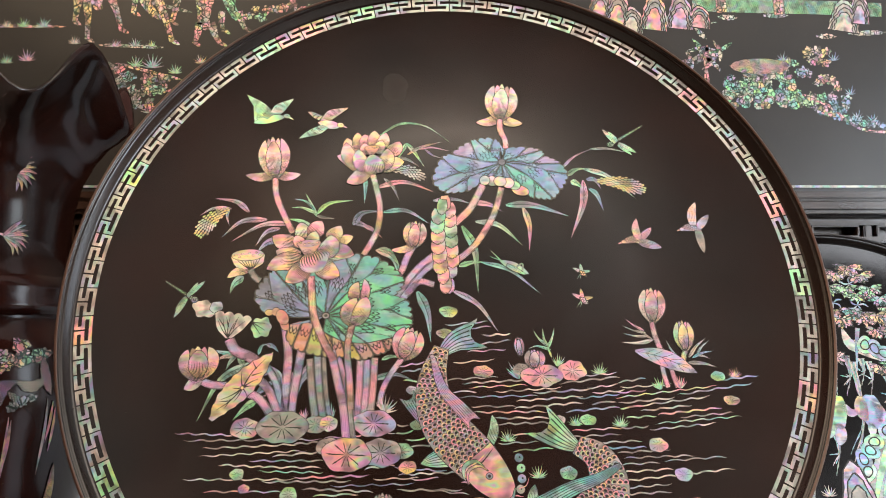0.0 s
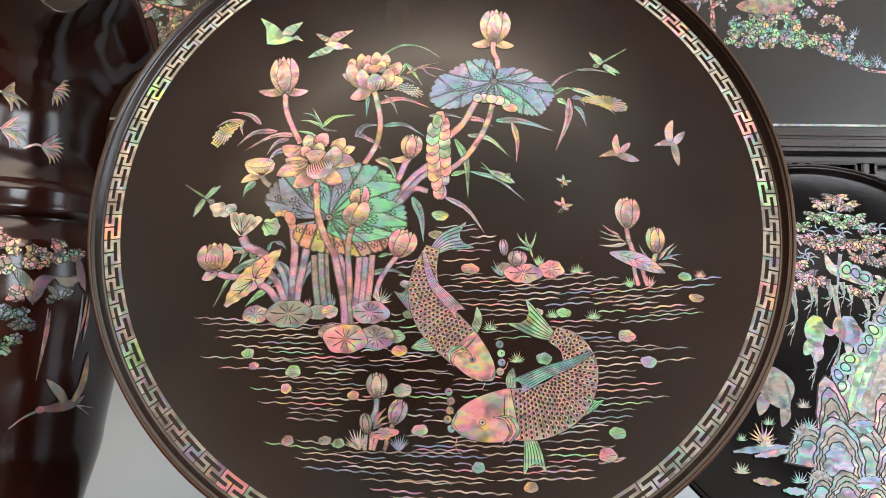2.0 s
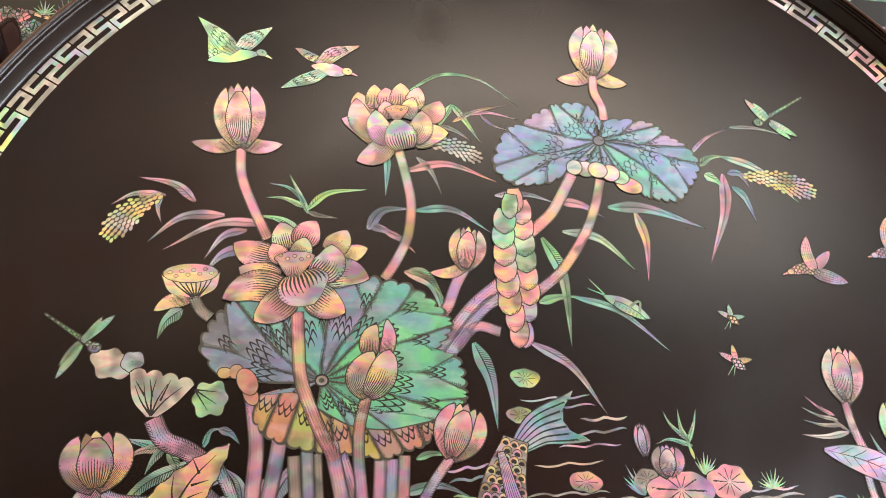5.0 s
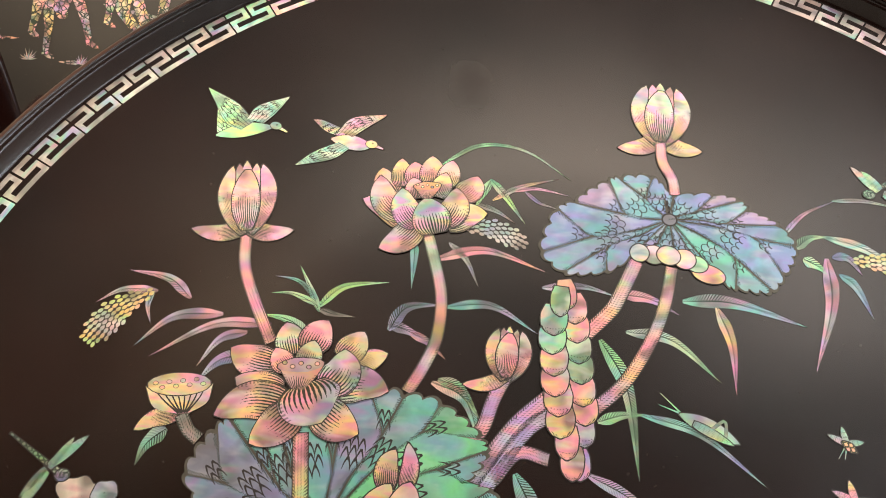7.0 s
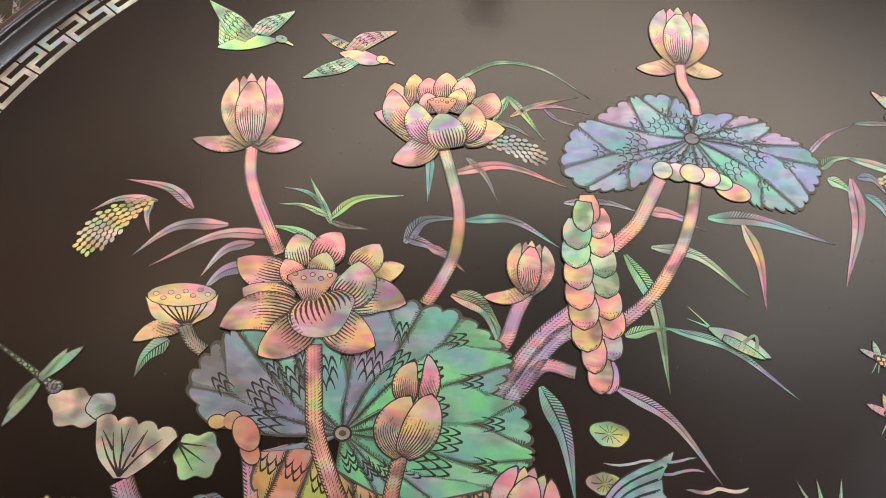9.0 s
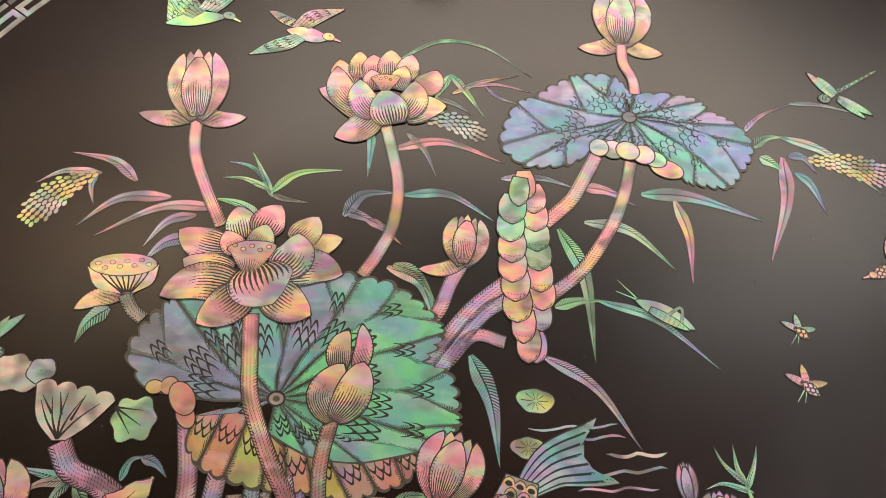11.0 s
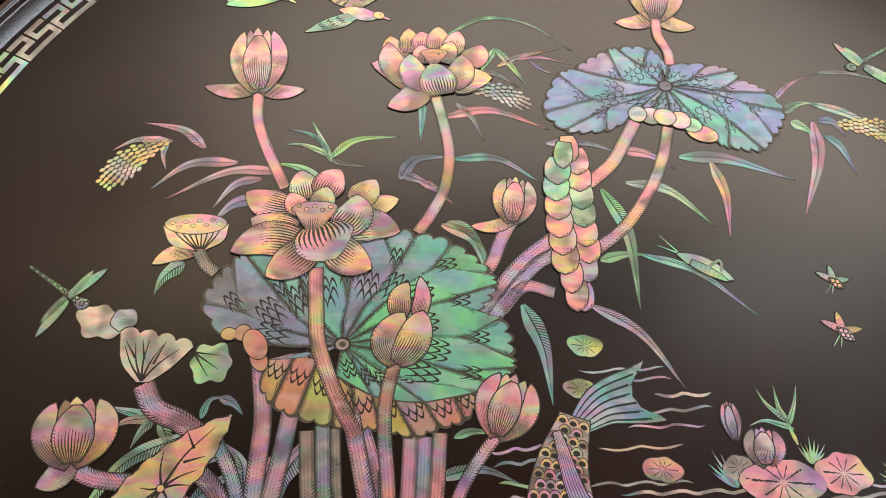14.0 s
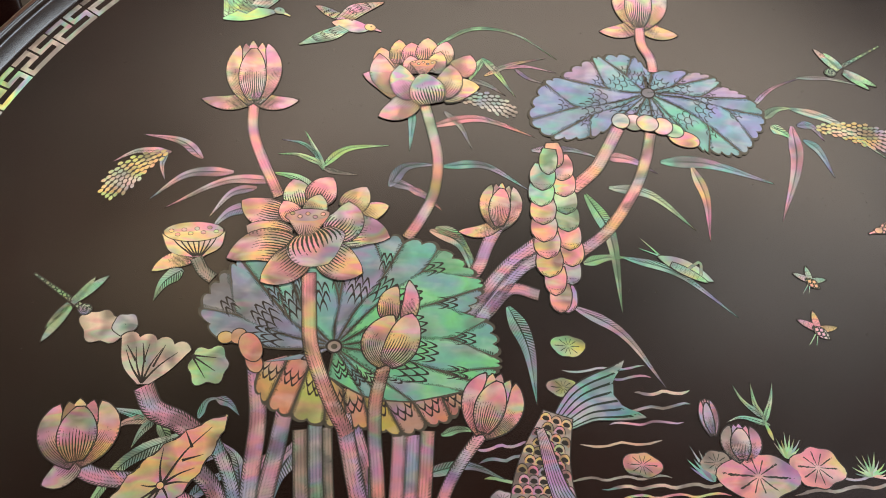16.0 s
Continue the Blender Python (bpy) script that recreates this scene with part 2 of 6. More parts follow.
        fx = g.math("SUBTRACT", g.math("FRACT", x), 0.5)
        fy = g.math("FRACT", y)
        d = g.math("SQRT", g.math("ADD", g.math("MULTIPLY", fx, fx), g.math("MULTIPLY", g.math("MULTIPLY", fy, fy), 0.36)))
        line = g.math("LESS_THAN", g.math("ABSOLUTE", g.math("SUBTRACT", d, 0.44)), 0.125)
    elif cut == "wing":
        k = g.math("SINE", g.math("MULTIPLY", t, 17.0))
        c = g.math("SINE", g.math("MULTIPLY", ms, 3.2))
        line = g.math("MAXIMUM", g.math("MULTIPLY", g.math("GREATER_THAN", k, 0.8), 0.8), g.math("MULTIPLY", g.math("GREATER_THAN", c, 0.92), 0.5))
    elif cut == "fin":
        k = g.math("SINE", g.math("MULTIPLY", t, 20.0))
        line = g.math("MULTIPLY", g.math("GREATER_THAN", k, 0.62), g.math("LESS_THAN", s, g.math("MULTIPLY_ADD", jit, 0.4, 0.75)))
    elif cut == "panel":
        # short slanting hatches along the veins; mm gives the run and the distance to the side
        k = g.math("SINE", g.math("MULTIPLY", g.math("ADD", ms, mt), 8.5))
        edge = g.math("LESS_THAN", mt, g.math("MULTIPLY_ADD", jit, 2.0, -0.2))
        line = g.math("MULTIPLY", edge, g.math("GREATER_THAN", k, 0.0))
    elif cut == "bead":
        # hatches along the lower edge of a scale
        k = g.math("SINE", g.math("MULTIPLY", t, 24.0))
        low = g.math("ADD", s, g.math("MULTIPLY", g.math("MULTIPLY", at, at), 0.22))
        line = g.math("MULTIPLY", g.math("GREATER_THAN", k, 0.15), g.math("GREATER_THAN", low, g.math("MULTIPLY_ADD", jit, 0.25, 0.83)))
    elif cut == "aged":
        # old inlay in small splinters, with dark joints
        v = g.t.nodes.new("ShaderNodeTexVoronoi")
        v.feature = "DISTANCE_TO_EDGE"
        g.put(v.inputs["Vector"], g.stretch(sh.outputs[0], 150, 150, 150))
        v.inputs["Scale"].default_value = 1.0
        joint = g.math("LESS_THAN", v.outputs["Distance"], g.math("MULTIPLY_ADD", jit, 0.22, -0.03))
        line = g.math("MAXIMUM", joint, g.math("MULTIPLY", g.math("GREATER_THAN", g.noise(sh.outputs[0], 95, 2.0), 0.55), 0.55))
    elif cut == "vein":
        k = g.math("SINE", g.math("MULTIPLY", g.math("SUBTRACT", ms, g.math("MULTIPLY", at, 7.0)), g.math("MULTIPLY_ADD", g.noise(co, 120, 1.0), 0.25, 0.85)))
        line = g.math("MAXIMUM", g.math("MULTIPLY", g.math("GREATER_THAN", k, 0.965), g.math("LESS_THAN", at, 0.8)), g.math("LESS_THAN", at, 0.035))
    if line is not None:
        col = g.mix(g.math("MULTIPLY", line, 0.95), col, (0.012, 0.009, 0.008))
        g.bump(g.math("SUBTRACT", 1.0, line), 0.25, 0.0003)
    g.set(Base_Color=col, Roughness=g.math("MULTIPLY_ADD", lum, 0.2, 0.26), Metallic=0.3)
    g.b.inputs["Thin Film Thickness"].default_value = 420
    g.b.inputs["Thin Film IOR"].default_value = 1.6
    MATS[key] = g.m
    return g.m


def plain(name, a, b, rough, scale=8.0, bump=0.1):
    g = G(name)
    co = g.coord()
    n = g.noise(co, scale, 4, 0.6)
    g.set(Base_Color=g.mix(n, a, b), Roughness=g.math("MULTIPLY_ADD", g.noise(co, scale * 6, 3), 0.2, rough - 0.1))
    g.bump(g.noise(co, scale * 25, 3), bump, 0.001)
    return g.m


STAIN = (-0.0435, 0.1913)
PLATE_LACQUER = lacquer("brown_black_lacquer", (0.0055, 0.0025, 0.0016), (0.021, 0.006, 0.0032), 0.235, stain=True)
VASE_LACQUER = lacquer("polished_dark_lacquer", (0.010, 0.004, 0.003), (0.05, 0.010, 0.006), 0.15)
WOOD = lacquer("dark_stained_rosewood", (0.020, 0.010, 0.007), (0.045, 0.020, 0.012), 0.22)
CUT = plain("engraved_black_edge", (0.012, 0.009, 0.008), (0.03, 0.022, 0.018), 0.5, 300, 0.05)
VEIN = plain("olive_grey_veins", (0.018, 0.016, 0.013), (0.13, 0.118, 0.085), 0.45, 420, 0.05)
WALL = plain("pale_grey_wall_paint", (0.62, 0.72, 0.82), (0.67, 0.76, 0.85), 0.6, 3)
CEIL = plain("white_ceiling_paint", (0.72, 0.70, 0.67), (0.78, 0.76, 0.73), 0.7, 3)
# unseen walls: front and brown kept dark, cream pale, for the lacquer's reflections
UNSEEN_FRONT = plain("dark_unseen_front", (0.014, 0.009, 0.006), (0.024, 0.015, 0.010), 0.5, 5)
SIDE = plain("warm_brown_wall_paint", (0.11, 0.085, 0.065), (0.14, 0.11, 0.085), 0.6, 3)
PALE = plain("cream_wall_paint", (0.60, 0.52, 0.45), (0.66, 0.58, 0.50), 0.6, 3)
TILE = plain("grey_floor_tile", (0.32, 0.31, 0.30), (0.42, 0.41, 0.39), 0.3, 4)


# ---- builders ----
def mesh_of(name, verts, faces, mats, uvs=None, index=None, smooth=False):
    me = bpy.data.meshes.new(name)
    me.from_pydata(verts, [], faces)
    for m in mats:
        me.materials.append(m)
    if index:
        me.polygons.foreach_set("material_index", index)
    if uvs:
        for lay, data in uvs.items():
            u = me.uv_layers.new(name=lay)
            u.data.foreach_set("uv", [c for f in faces for i in f for c in data[i]])
    if smooth:
        me.polygons.foreach_set("use_smooth", [True] * len(faces))
    me.update()
    return me


def part(name, me, parent, label=""):
    ob = new(name, me)
    ob.parent = parent
    return tagged(ob, label)


def thing(name, label, category, m=None, kind="", group=""):
    ob = new(name)
    ob.empty_display_size = 0.05
    if m is not None:
        ob.matrix_world = m
    return tagged(ob, label, category, group, kind)


def lathe(name, profile, mat, n=96, ruffle=None):
    verts, faces = [], []
    for r, z in profile:
        for i in range(n):
            a = 2 * math.pi * i / n
            dr, dz = ruffle(a, r, z) if ruffle else (0, 0)
            verts.append(((r + dr) * math.cos(a), (r + dr) * math.sin(a), z + dz))
    k = len(profile)
    for j in range(k - 1):
        for i in range(n):
            i2 = (i + 1) % n
            faces.append((j * n + i, j * n + i2, (j + 1) * n + i2, (j + 1) * n + i))
    return mesh_of(name, verts, faces, [mat], smooth=True)


def box(name, mat, size, at, parent=None, bevel=0.003):
    bm = bmesh.new()
    bmesh.ops.create_cube(bm, size=1, matrix=Matrix.Translation(at) @ Matrix.Diagonal((*size, 1)))
    if bevel:
        bmesh.ops.bevel(bm, geom=bm.edges[:], offset=bevel, segments=2, affect="EDGES")
    me = bpy.data.meshes.new(name)
    bm.to_mesh(me)
    bm.free()
    me.materials.append(mat)
    return part(name, me, parent)


def flat_surface(x, y, h):
    return (x * 0.001, y * 0.001, h * 0.001)


SURF = [flat_surface]


def curve(pts, n):
    """n + 1 points evenly spread over a smooth line through pts, with their directions."""
    p = [Vector((*q, 0)) for q in pts]
    if len(p) == 2:
        p = [p[0], (p[0] + p[1]) / 2, p[1]]
    p = [2 * p[0] - p[1]] + p + [2 * p[-1] - p[-2]]
    dense = []
    for i in range(1, len(p) - 2):
        for k in range(16):
            t = k / 16
            a, b, c, d = p[i - 1:i + 3]
            dense.append(0.5 * (2 * b + (c - a) * t + (2 * a - 5 * b + 4 * c - d) * t * t + (3 * b - a - 3 * c + d) * t ** 3))
    dense.append(p[-2])
    run = [0.0]
    for a, b in zip(dense, dense[1:]):
        run.append(run[-1] + (b - a).length)
    out = []
    j = 0
    for i in range(n + 1):
        want = run[-1] * i / n
        while j < len(run) - 2 and run[j + 1] < want:
            j += 1
        f = (want - run[j]) / max(run[j + 1] - run[j], 1e-9)
        out.append((dense[j].lerp(dense[j + 1], min(f, 1)), (dense[j + 1] - dense[j]).normalized()))
    return out, run[-1]


PROFILE = {
    "petal": lambda s: 1.72 * ((s + 0.08) / 1.08) ** 0.5 * (1 - s) ** 0.74,
    "bud": lambda s: math.sin(math.pi * (s * 0.92 + 0.06)) ** 0.6,
    "side": lambda s: 1.5 * ((s + 0.05) / 1.05) ** 0.55 * max(0.0, 1 - s) ** 0.6,
    "blade": lambda s: (min(1, s * 4 + 0.12) ** 0.8) * (1 - s) ** 0.95 * 1.3,
    "leaf": lambda s: math.sin(math.pi * (0.02 + s * 0.98)) ** 0.8,
    "stem": lambda s: 1.0,
    "taper": lambda s: 1.0 - 0.75 * s,
    "wave": lambda s: min(1.0, 8 * s + 0.1, 8 * (1 - s) + 0.1),
    "fan": lambda s: 0.25 + 0.75 * s ** 0.8,
    "body": lambda s: min(1.0, 0.55 + 1.2 * s) if s < 0.5 else 1.0 - 0.12 * (s - 0.5),
    "carp": lambda s: 0.34 + 0.66 * math.sin(math.pi * min(1.0, s * 0.62)) ** 1.1,
    "bead": lambda s: min(1.0, 0.7 + s) * max(0.0, 1 - max(0.0, (s - 0.45) / 0.55) ** 2.3) ** 0.5,
    "ear": lambda s: min(1.0, 0.3 + 1.3 * s) * max(0.0, 1 - max(0.0, (s - 0.7) / 0.3) ** 2.5) ** 0.5,
    "head": lambda s: max(0.0, 1 - s ** 2.4) ** 0.55,
    "leg": lambda s: 1.0 - 0.35 * s + 0.25 * math.sin(math.pi * min(1.0, s * 1.5)),
    "rock": lambda s: (1.0 - 0.15 * s) * max(0.0, 1 - s ** 3) ** 0.6,
    "oval": lambda s: math.sqrt(max(0.0, 1 - (2 * s - 1) ** 2)),
}


def strip(name, parent, mat, pts, width, profile="blade", layer=1, n=14, rim=0.42, label="", wob=0.0, m=4, fork=0.0):
    """A flat piece of shell along a line, wider and narrower as its profile says, on a dark engraved bed."""
    f, ln = PROFILE[profile], 0
    spine, ln = curve(pts, n)
    sur = SURF[0]
    verts, faces, idx, st, mm = [], [], [], [], []

    def sheet(grow, top, mi, depth):
        base = len(verts)
        for i, (c, d) in enumerate(spine):
            s = i / n
            side = Vector((-d.y, d.x, 0))
            end = d * (grow if i == n else -grow if i == 0 else 0)
            hw = max(0.02, width / 2 * f(s)) + grow
            for j in range(m + 1):
                t = 2 * j / m - 1
                q = c + side * hw * t + end
                q += d * fork * (s ** 3) * (abs(t) - 0.35 + 0.12 * math.cos(7 * t))
                if wob:
                    q += side * wob * math.sin(i * 1.7 + t * 2) * abs(t)
                verts.append(sur(q.x, q.y, top))
                st.append((s, t))
                mm.append((s * ln, t * hw))
        for i in range(n):
            for j in range(m):
                a = base + i * (m + 1) + j
                faces.append((a, a + m + 1, a + m + 2, a + 1))
                idx.append(mi)
        ring = [base + j for j in range(m + 1)] + [base + i * (m + 1) + m for i in range(1, n + 1)]
        ring += [base + n * (m + 1) + j for j in range(m - 1, -1, -1)] + [base + i * (m + 1) for i in range(n - 1, 0, -1)]
        low = len(verts)
        src = [(i, j) for j in range(m + 1) for i in (0,)] + [(i, m) for i in range(1, n + 1)] + [(n, j) for j in range(m - 1, -1, -1)] + [(i, 0) for i in range(n - 1, 0, -1)]
        for (i, j), v in zip(src, ring):
            c, d = spine[i]
            side = Vector((-d.y, d.x, 0))
            t = 2 * j / m - 1
            q = c + side * (max(0.02, width / 2 * f(i / n)) + grow) * t + d * (grow if i == n else -grow if i == 0 else 0)
            q += d * fork * ((i / n) ** 3) * (abs(t) - 0.35 + 0.12 * math.cos(7 * t))
            verts.append(sur(q.x, q.y, top - depth))
            st.append(st[v])
            mm.append(mm[v])
        k = len(ring)
        for i in range(k):
            faces.append((ring[i], ring[(i + 1) % k], low + (i + 1) % k, low + i))
            idx.append(mi)

    h = 0.06 + 0.05 * layer
    sheet(0.0, h, 0, 0.05)
    if rim:
        sheet(rim, h - 0.022, 1, 0.05)
    return part(name, mesh_of(name, verts, faces, [mat, CUT], {"st": st, "mm": mm}, idx), parent, label)


def patch(name, parent, mat, centre, outline, layer=1, rim=0.42, label="", rings=3):
    """A flat piece of shell round a centre: outline(a) gives the reach at the angle a."""
    n = 40
    sur = SURF[0]
    verts, faces, idx, st, mm = [], [], [], [], []
    cx, cy = centre

    def sheet(grow, top, mi):
        base = len(verts)
        for k in range(rings + 1):
            for i in range(n + 1):
                a = 2 * math.pi * i / n
                r = (outline(a % (2 * math.pi)) + grow) * max(k, 0.02) / rings
                verts.append(sur(cx + r * math.cos(a), cy + r * math.sin(a), top))
                st.append((i / n, k / rings))
                mm.append((r, a * r))
        for i in range(n + 1):
            a = 2 * math.pi * i / n
            r = outline(a % (2 * math.pi)) + grow
            verts.append(sur(cx + r * math.cos(a), cy + r * math.sin(a), top - 0.05))
            st.append((i / n, 1))
            mm.append((r, a * r))
        for k in range(rings + 1):
            for i in range(n):
                a = base + k * (n + 1) + i
                faces.append((a, a + n + 1, a + n + 2, a + 1))
                idx.append(mi)

    h = 0.06 + 0.05 * layer
    sheet(0.0, h, 0)
    if rim:
        sheet(rim, h - 0.022, 1)
    return part(name, mesh_of(name, verts, faces, [mat, CUT], {"st": st, "mm": mm}, idx), parent, label)


def lobed(rx, ry, rot=0.0, lobes=0, amp=0.0, seed=0.0):
    def f(a):
        b = a - radians(rot)
        r = 1 / math.sqrt((math.cos(b) / rx) ** 2 + (math.sin(b) / ry) ** 2)
        return r * (1 + amp * math.sin(lobes * a + seed) + 0.6 * amp * math.sin((lobes // 2 + 1) * a + 2.1 * seed))
    return f


def dense_line(pts, n):
    if len(pts) == 2:
        a, b = Vector((*pts[0], 0)), Vector((*pts[1], 0))
        return [a.lerp(b, i / n) for i in range(n + 1)]
    return [c for c, d in curve(pts, n)[0]]


def loft(name, parent, mat, left, right, layer=1, bulge=0.0, bumps=1, rim=0.5, bed=0.55, n=10, m=12, label=""):
    """A piece of shell between two lines that run from its foot to its outer edge, which may bulge in lobes; rim: how far it stays inside the lines."""
    sur = SURF[0]
    la, lb = dense_line(left, n), dense_line(right, n)
    ln = (((la[-1] + lb[-1]) - (la[0] + lb[0])) / 2).length
    verts, faces, idx, st, mm = [], [], [], [], []

    def sheet(inset, top, mi):
        base = len(verts)
        for i in range(n + 1):
            a, b = la[i], lb[i]
            w = (b - a).length
            out = (a + b - la[max(0, i - 2)] - lb[max(0, i - 2)])
            out = out.normalized() if out.length > 1e-6 else Vector((0, 1, 0))
            side = (b - a).normalized() if w > 1e-6 else Vector((1, 0, 0))
            hw = max(0.05, w / 2 - inset)
            grow = max(0.0, (i / n - 0.55) / 0.45) ** 1.5
            for j in range(m + 1):
                t = 2 * j / m - 1
                lobe = bulge * abs(math.sin((t + 1) * math.pi / 2 * bumps)) ** 0.65 + bulge * 0.5 * (1 - t * t)
                q = (a + b) / 2 + side * hw * t + out * (lobe * grow - inset * (i / n if i > 0 else -1))
                verts.append(sur(q.x, q.y, top))
                st.append((i / n, t))
                mm.append((ln * i / n, hw * (1 - abs(t))))
        for i in range(n):
            for j in range(m):
                v = base + i * (m + 1) + j
                faces.append((v, v + m + 1, v + m + 2, v + 1))
                idx.append(mi)
        ring = [base + i * (m + 1) for i in range(n + 1)] + [base + n * (m + 1) + j for j in range(1, m + 1)] + [base + i * (m + 1) + m for i in range(n - 1, -1, -1)]
        low = len(verts)
        for v in ring:
            x, y, z = verts[v]
            verts.append(tuple(c - d * 0.05 for c, d in zip((x, y, z), SIDE_DROP)))
            st.append(st[v])
            mm.append(mm[v])
        for i in range(len(ring) - 1):
            faces.append((ring[i], ring[i + 1], low + i + 1, low + i))
            idx.append(mi)

    h = 0.06 + 0.05 * layer
    sheet(rim, h, 0)
    sheet(-bed, h - 0.022, 1)
    return part(name, mesh_of(name, verts, faces, [mat, VEIN if bed > 0.3 else CUT], {"st": st, "mm": mm}, idx), parent, label)


SIDE_DROP = (0, 0, 0.001)


def engrave(parent, lines, layer, width=0.45, name="engraving", taper=0.75):
    """Cut lines, dark and tapering, as one thin inlay of black filler."""
    sur = SURF[0]
    verts, faces = [], []
    h = 0.06 + 0.05 * layer + 0.012
    for pts in lines:
        n = 3 if len(pts) == 2 else 4 * (len(pts) - 1)
        spine = curve(pts, n)[0]
        b = len(verts)
        for i, (c, d) in enumerate(spine):
            hw = width / 2 * (1 - taper * i / n)
            for sg in (1, -1):
                verts.append(sur(c.x - d.y * hw * sg, c.y + d.x * hw * sg, h))
        faces += [(b + 2 * i, b + 2 * i + 1, b + 2 * i + 3, b + 2 * i + 2) for i in range(n)]
    return part(name, mesh_of(name, verts, faces, [CUT]), parent)


def arch_marks(left, right, at, size, rows, kind="arch", grow=1.0):
    """Lines of a group of pointed arches, or of round scales, that stand round the middle of a leaf panel."""
    la, lb = dense_line(left, 20), dense_line(right, 20)
    k = int(at * 20)
    mid = (la[k] + lb[k]) / 2
    far, near = (la[20] + lb[20]) / 2, (la[max(0, k - 6)] + lb[max(0, k - 6)]) / 2
    d = (far - near).normalized()
    side = Vector((-d.y, d.x, 0))
    room = (lb[k] - la[k]).length * 0.5
    out = []
    for r, count in enumerate(rows):
        for c in range(count):
            off = (c - (count - 1) / 2) * size * 0.95
            if abs(off) + size * 0.3 > room * (1.0 + 0.25 * r) + size * 0.2:
                continue
            o = mid + side * off + d * ((r - len(rows) / 2) * size * 0.95 * grow - abs(off) * (0.35 if kind == "arch" else 0.1))
            if kind == "arch":
                shape = [(-0.5, -0.15), (-0.36, 0.42), (0.0, 1.05)], [(0.5, -0.15), (0.36, 0.42), (0.0, 1.05)]
            else:
                shape = ([(-0.5, 0.5), (-0.44, 0.02), (0.0, -0.3), (0.44, 0.02), (0.5, 0.5)],)
            for ln in shape:
                out.append([tuple((o + side * u * size + d * v * size * grow).xy) for u, v in ln][::-1 if kind == "arch" else 1])
    return out


def group_part(name, parent, label=""):
    ob = new(name)
    ob.empty_display_size = 0.01
    ob.parent = parent
    return tagged(ob, label)


# ---- the room ----
def room():
    x0, x1, y0, y1, z1 = -2.6, 2.6, -2.9, 1.36, 3.0
    w = y1 - y0
    for nm, size, at, mat in (
            ("floor", (x1 - x0 + 0.4, w + 0.4, 0.1), (0, (y0 + y1) / 2, -0.05), TILE),
            ("ceiling", (x1 - x0 + 0.4, w + 0.4, 0.1), (0, (y0 + y1) / 2, z1 + 0.05), CEIL),
            ("wall_back", (x1 - x0 + 0.4, 0.15, z1), (0, y1 + 0.075, z1 / 2), WALL),
            ("wall_left", (0.15, w, z1), (x0 - 0.075, (y0 + y1) / 2, z1 / 2), SIDE),
            ("wall_front", (4.3, 0.15, z1), (-0.45, y0 - 0.075, z1 / 2), UNSEEN_FRONT),
            ("wall_front_lower", (0.8, 0.15, 1.2), (2.1, y0 - 0.075, 0.6), UNSEEN_FRONT),
            ("wall_front_upper", (0.8, 0.15, 0.8), (2.1, y0 - 0.075, 2.6), UNSEEN_FRONT),
            ("wall_front_end", (0.3, 0.15, z1), (2.65, y0 - 0.075, z1 / 2), UNSEEN_FRONT),
            # the side wall is open at its window and at the added far lamp
            ("wall_right_lower", (0.15, w, 1.1), (x1 + 0.075, (y0 + y1) / 2, 0.55), PALE),
            ("wall_right_upper", (0.15, w, 0.6), (x1 + 0.075, (y0 + y1) / 2, 2.7), PALE),
            ("wall_right_near", (0.15, 1.0, 1.3), (x1 + 0.075, y0 + 0.5, 1.75), PALE),
            ("wall_right_middle", (0.15, 0.85, 1.3), (x1 + 0.075, -0.075, 1.75), PALE),
            ("wall_right_far", (0.15, 0.31, 1.3), (x1 + 0.075, 1.205, 1.75), PALE)):
        tagged(box(nm, mat, size, at, bevel=0), "plain painted surface closing the showroom", nm.split("_")[0], kind="structure")


room()


# ---- the large plate ----
PLATE_AT = Matrix(((0.99990, -0.00518, 0.01329, 0.00360), (0.01419, 0.26347, -0.96456, 0.61199), (0.00149, 0.96465, 0.26352, 1.27529), (0, 0, 0, 1)))
plate = thing("lacquer_plate", "large round dark lacquer plate inlaid with mother-of-pearl lotus pond", "plate", PLATE_AT)


def plate_body(name, r, k, parent, mat, narrow=1.0):
    rim = ((0.953, 0), (0.962, 0.0012), (0.974, 0.007), (0.981, 0.0085), (0.984, 0.0083), (0.986, 0.0098), (0.993, 0.0112), (0.998, 0.0098), (1, 0.006), (0.998, 0.001), (0.985, -0.006), (0.93, -0.012))
    prof = [(0.0001, 0), (r * 0.5, 0)] + [(r * (1 - (1 - a) * narrow), h * k) for a, h in rim] + [(r * 0.6, -0.014 * k), (0.0001, -0.014 * k)]
    return part(name, lathe(name, prof, mat, 160), parent)


plate_body("plate_body", 0.2957, 1.0, plate, PLATE_LACQUER, 0.64)
RIM = lacquer("worn_brown_rim", (0.045, 0.018, 0.010), (0.105, 0.042, 0.023), 0.32)
part("rim_band", lathe("rim_band", [(0.2934, 0.0108), (0.2942, 0.0117), (0.2956, 0.0108), (0.2966, 0.0075), (0.2969, 0.0045), (0.2963, 0.001), (0.2948, 0.0005)], RIM, 160), plate, "worn brown outer edge")


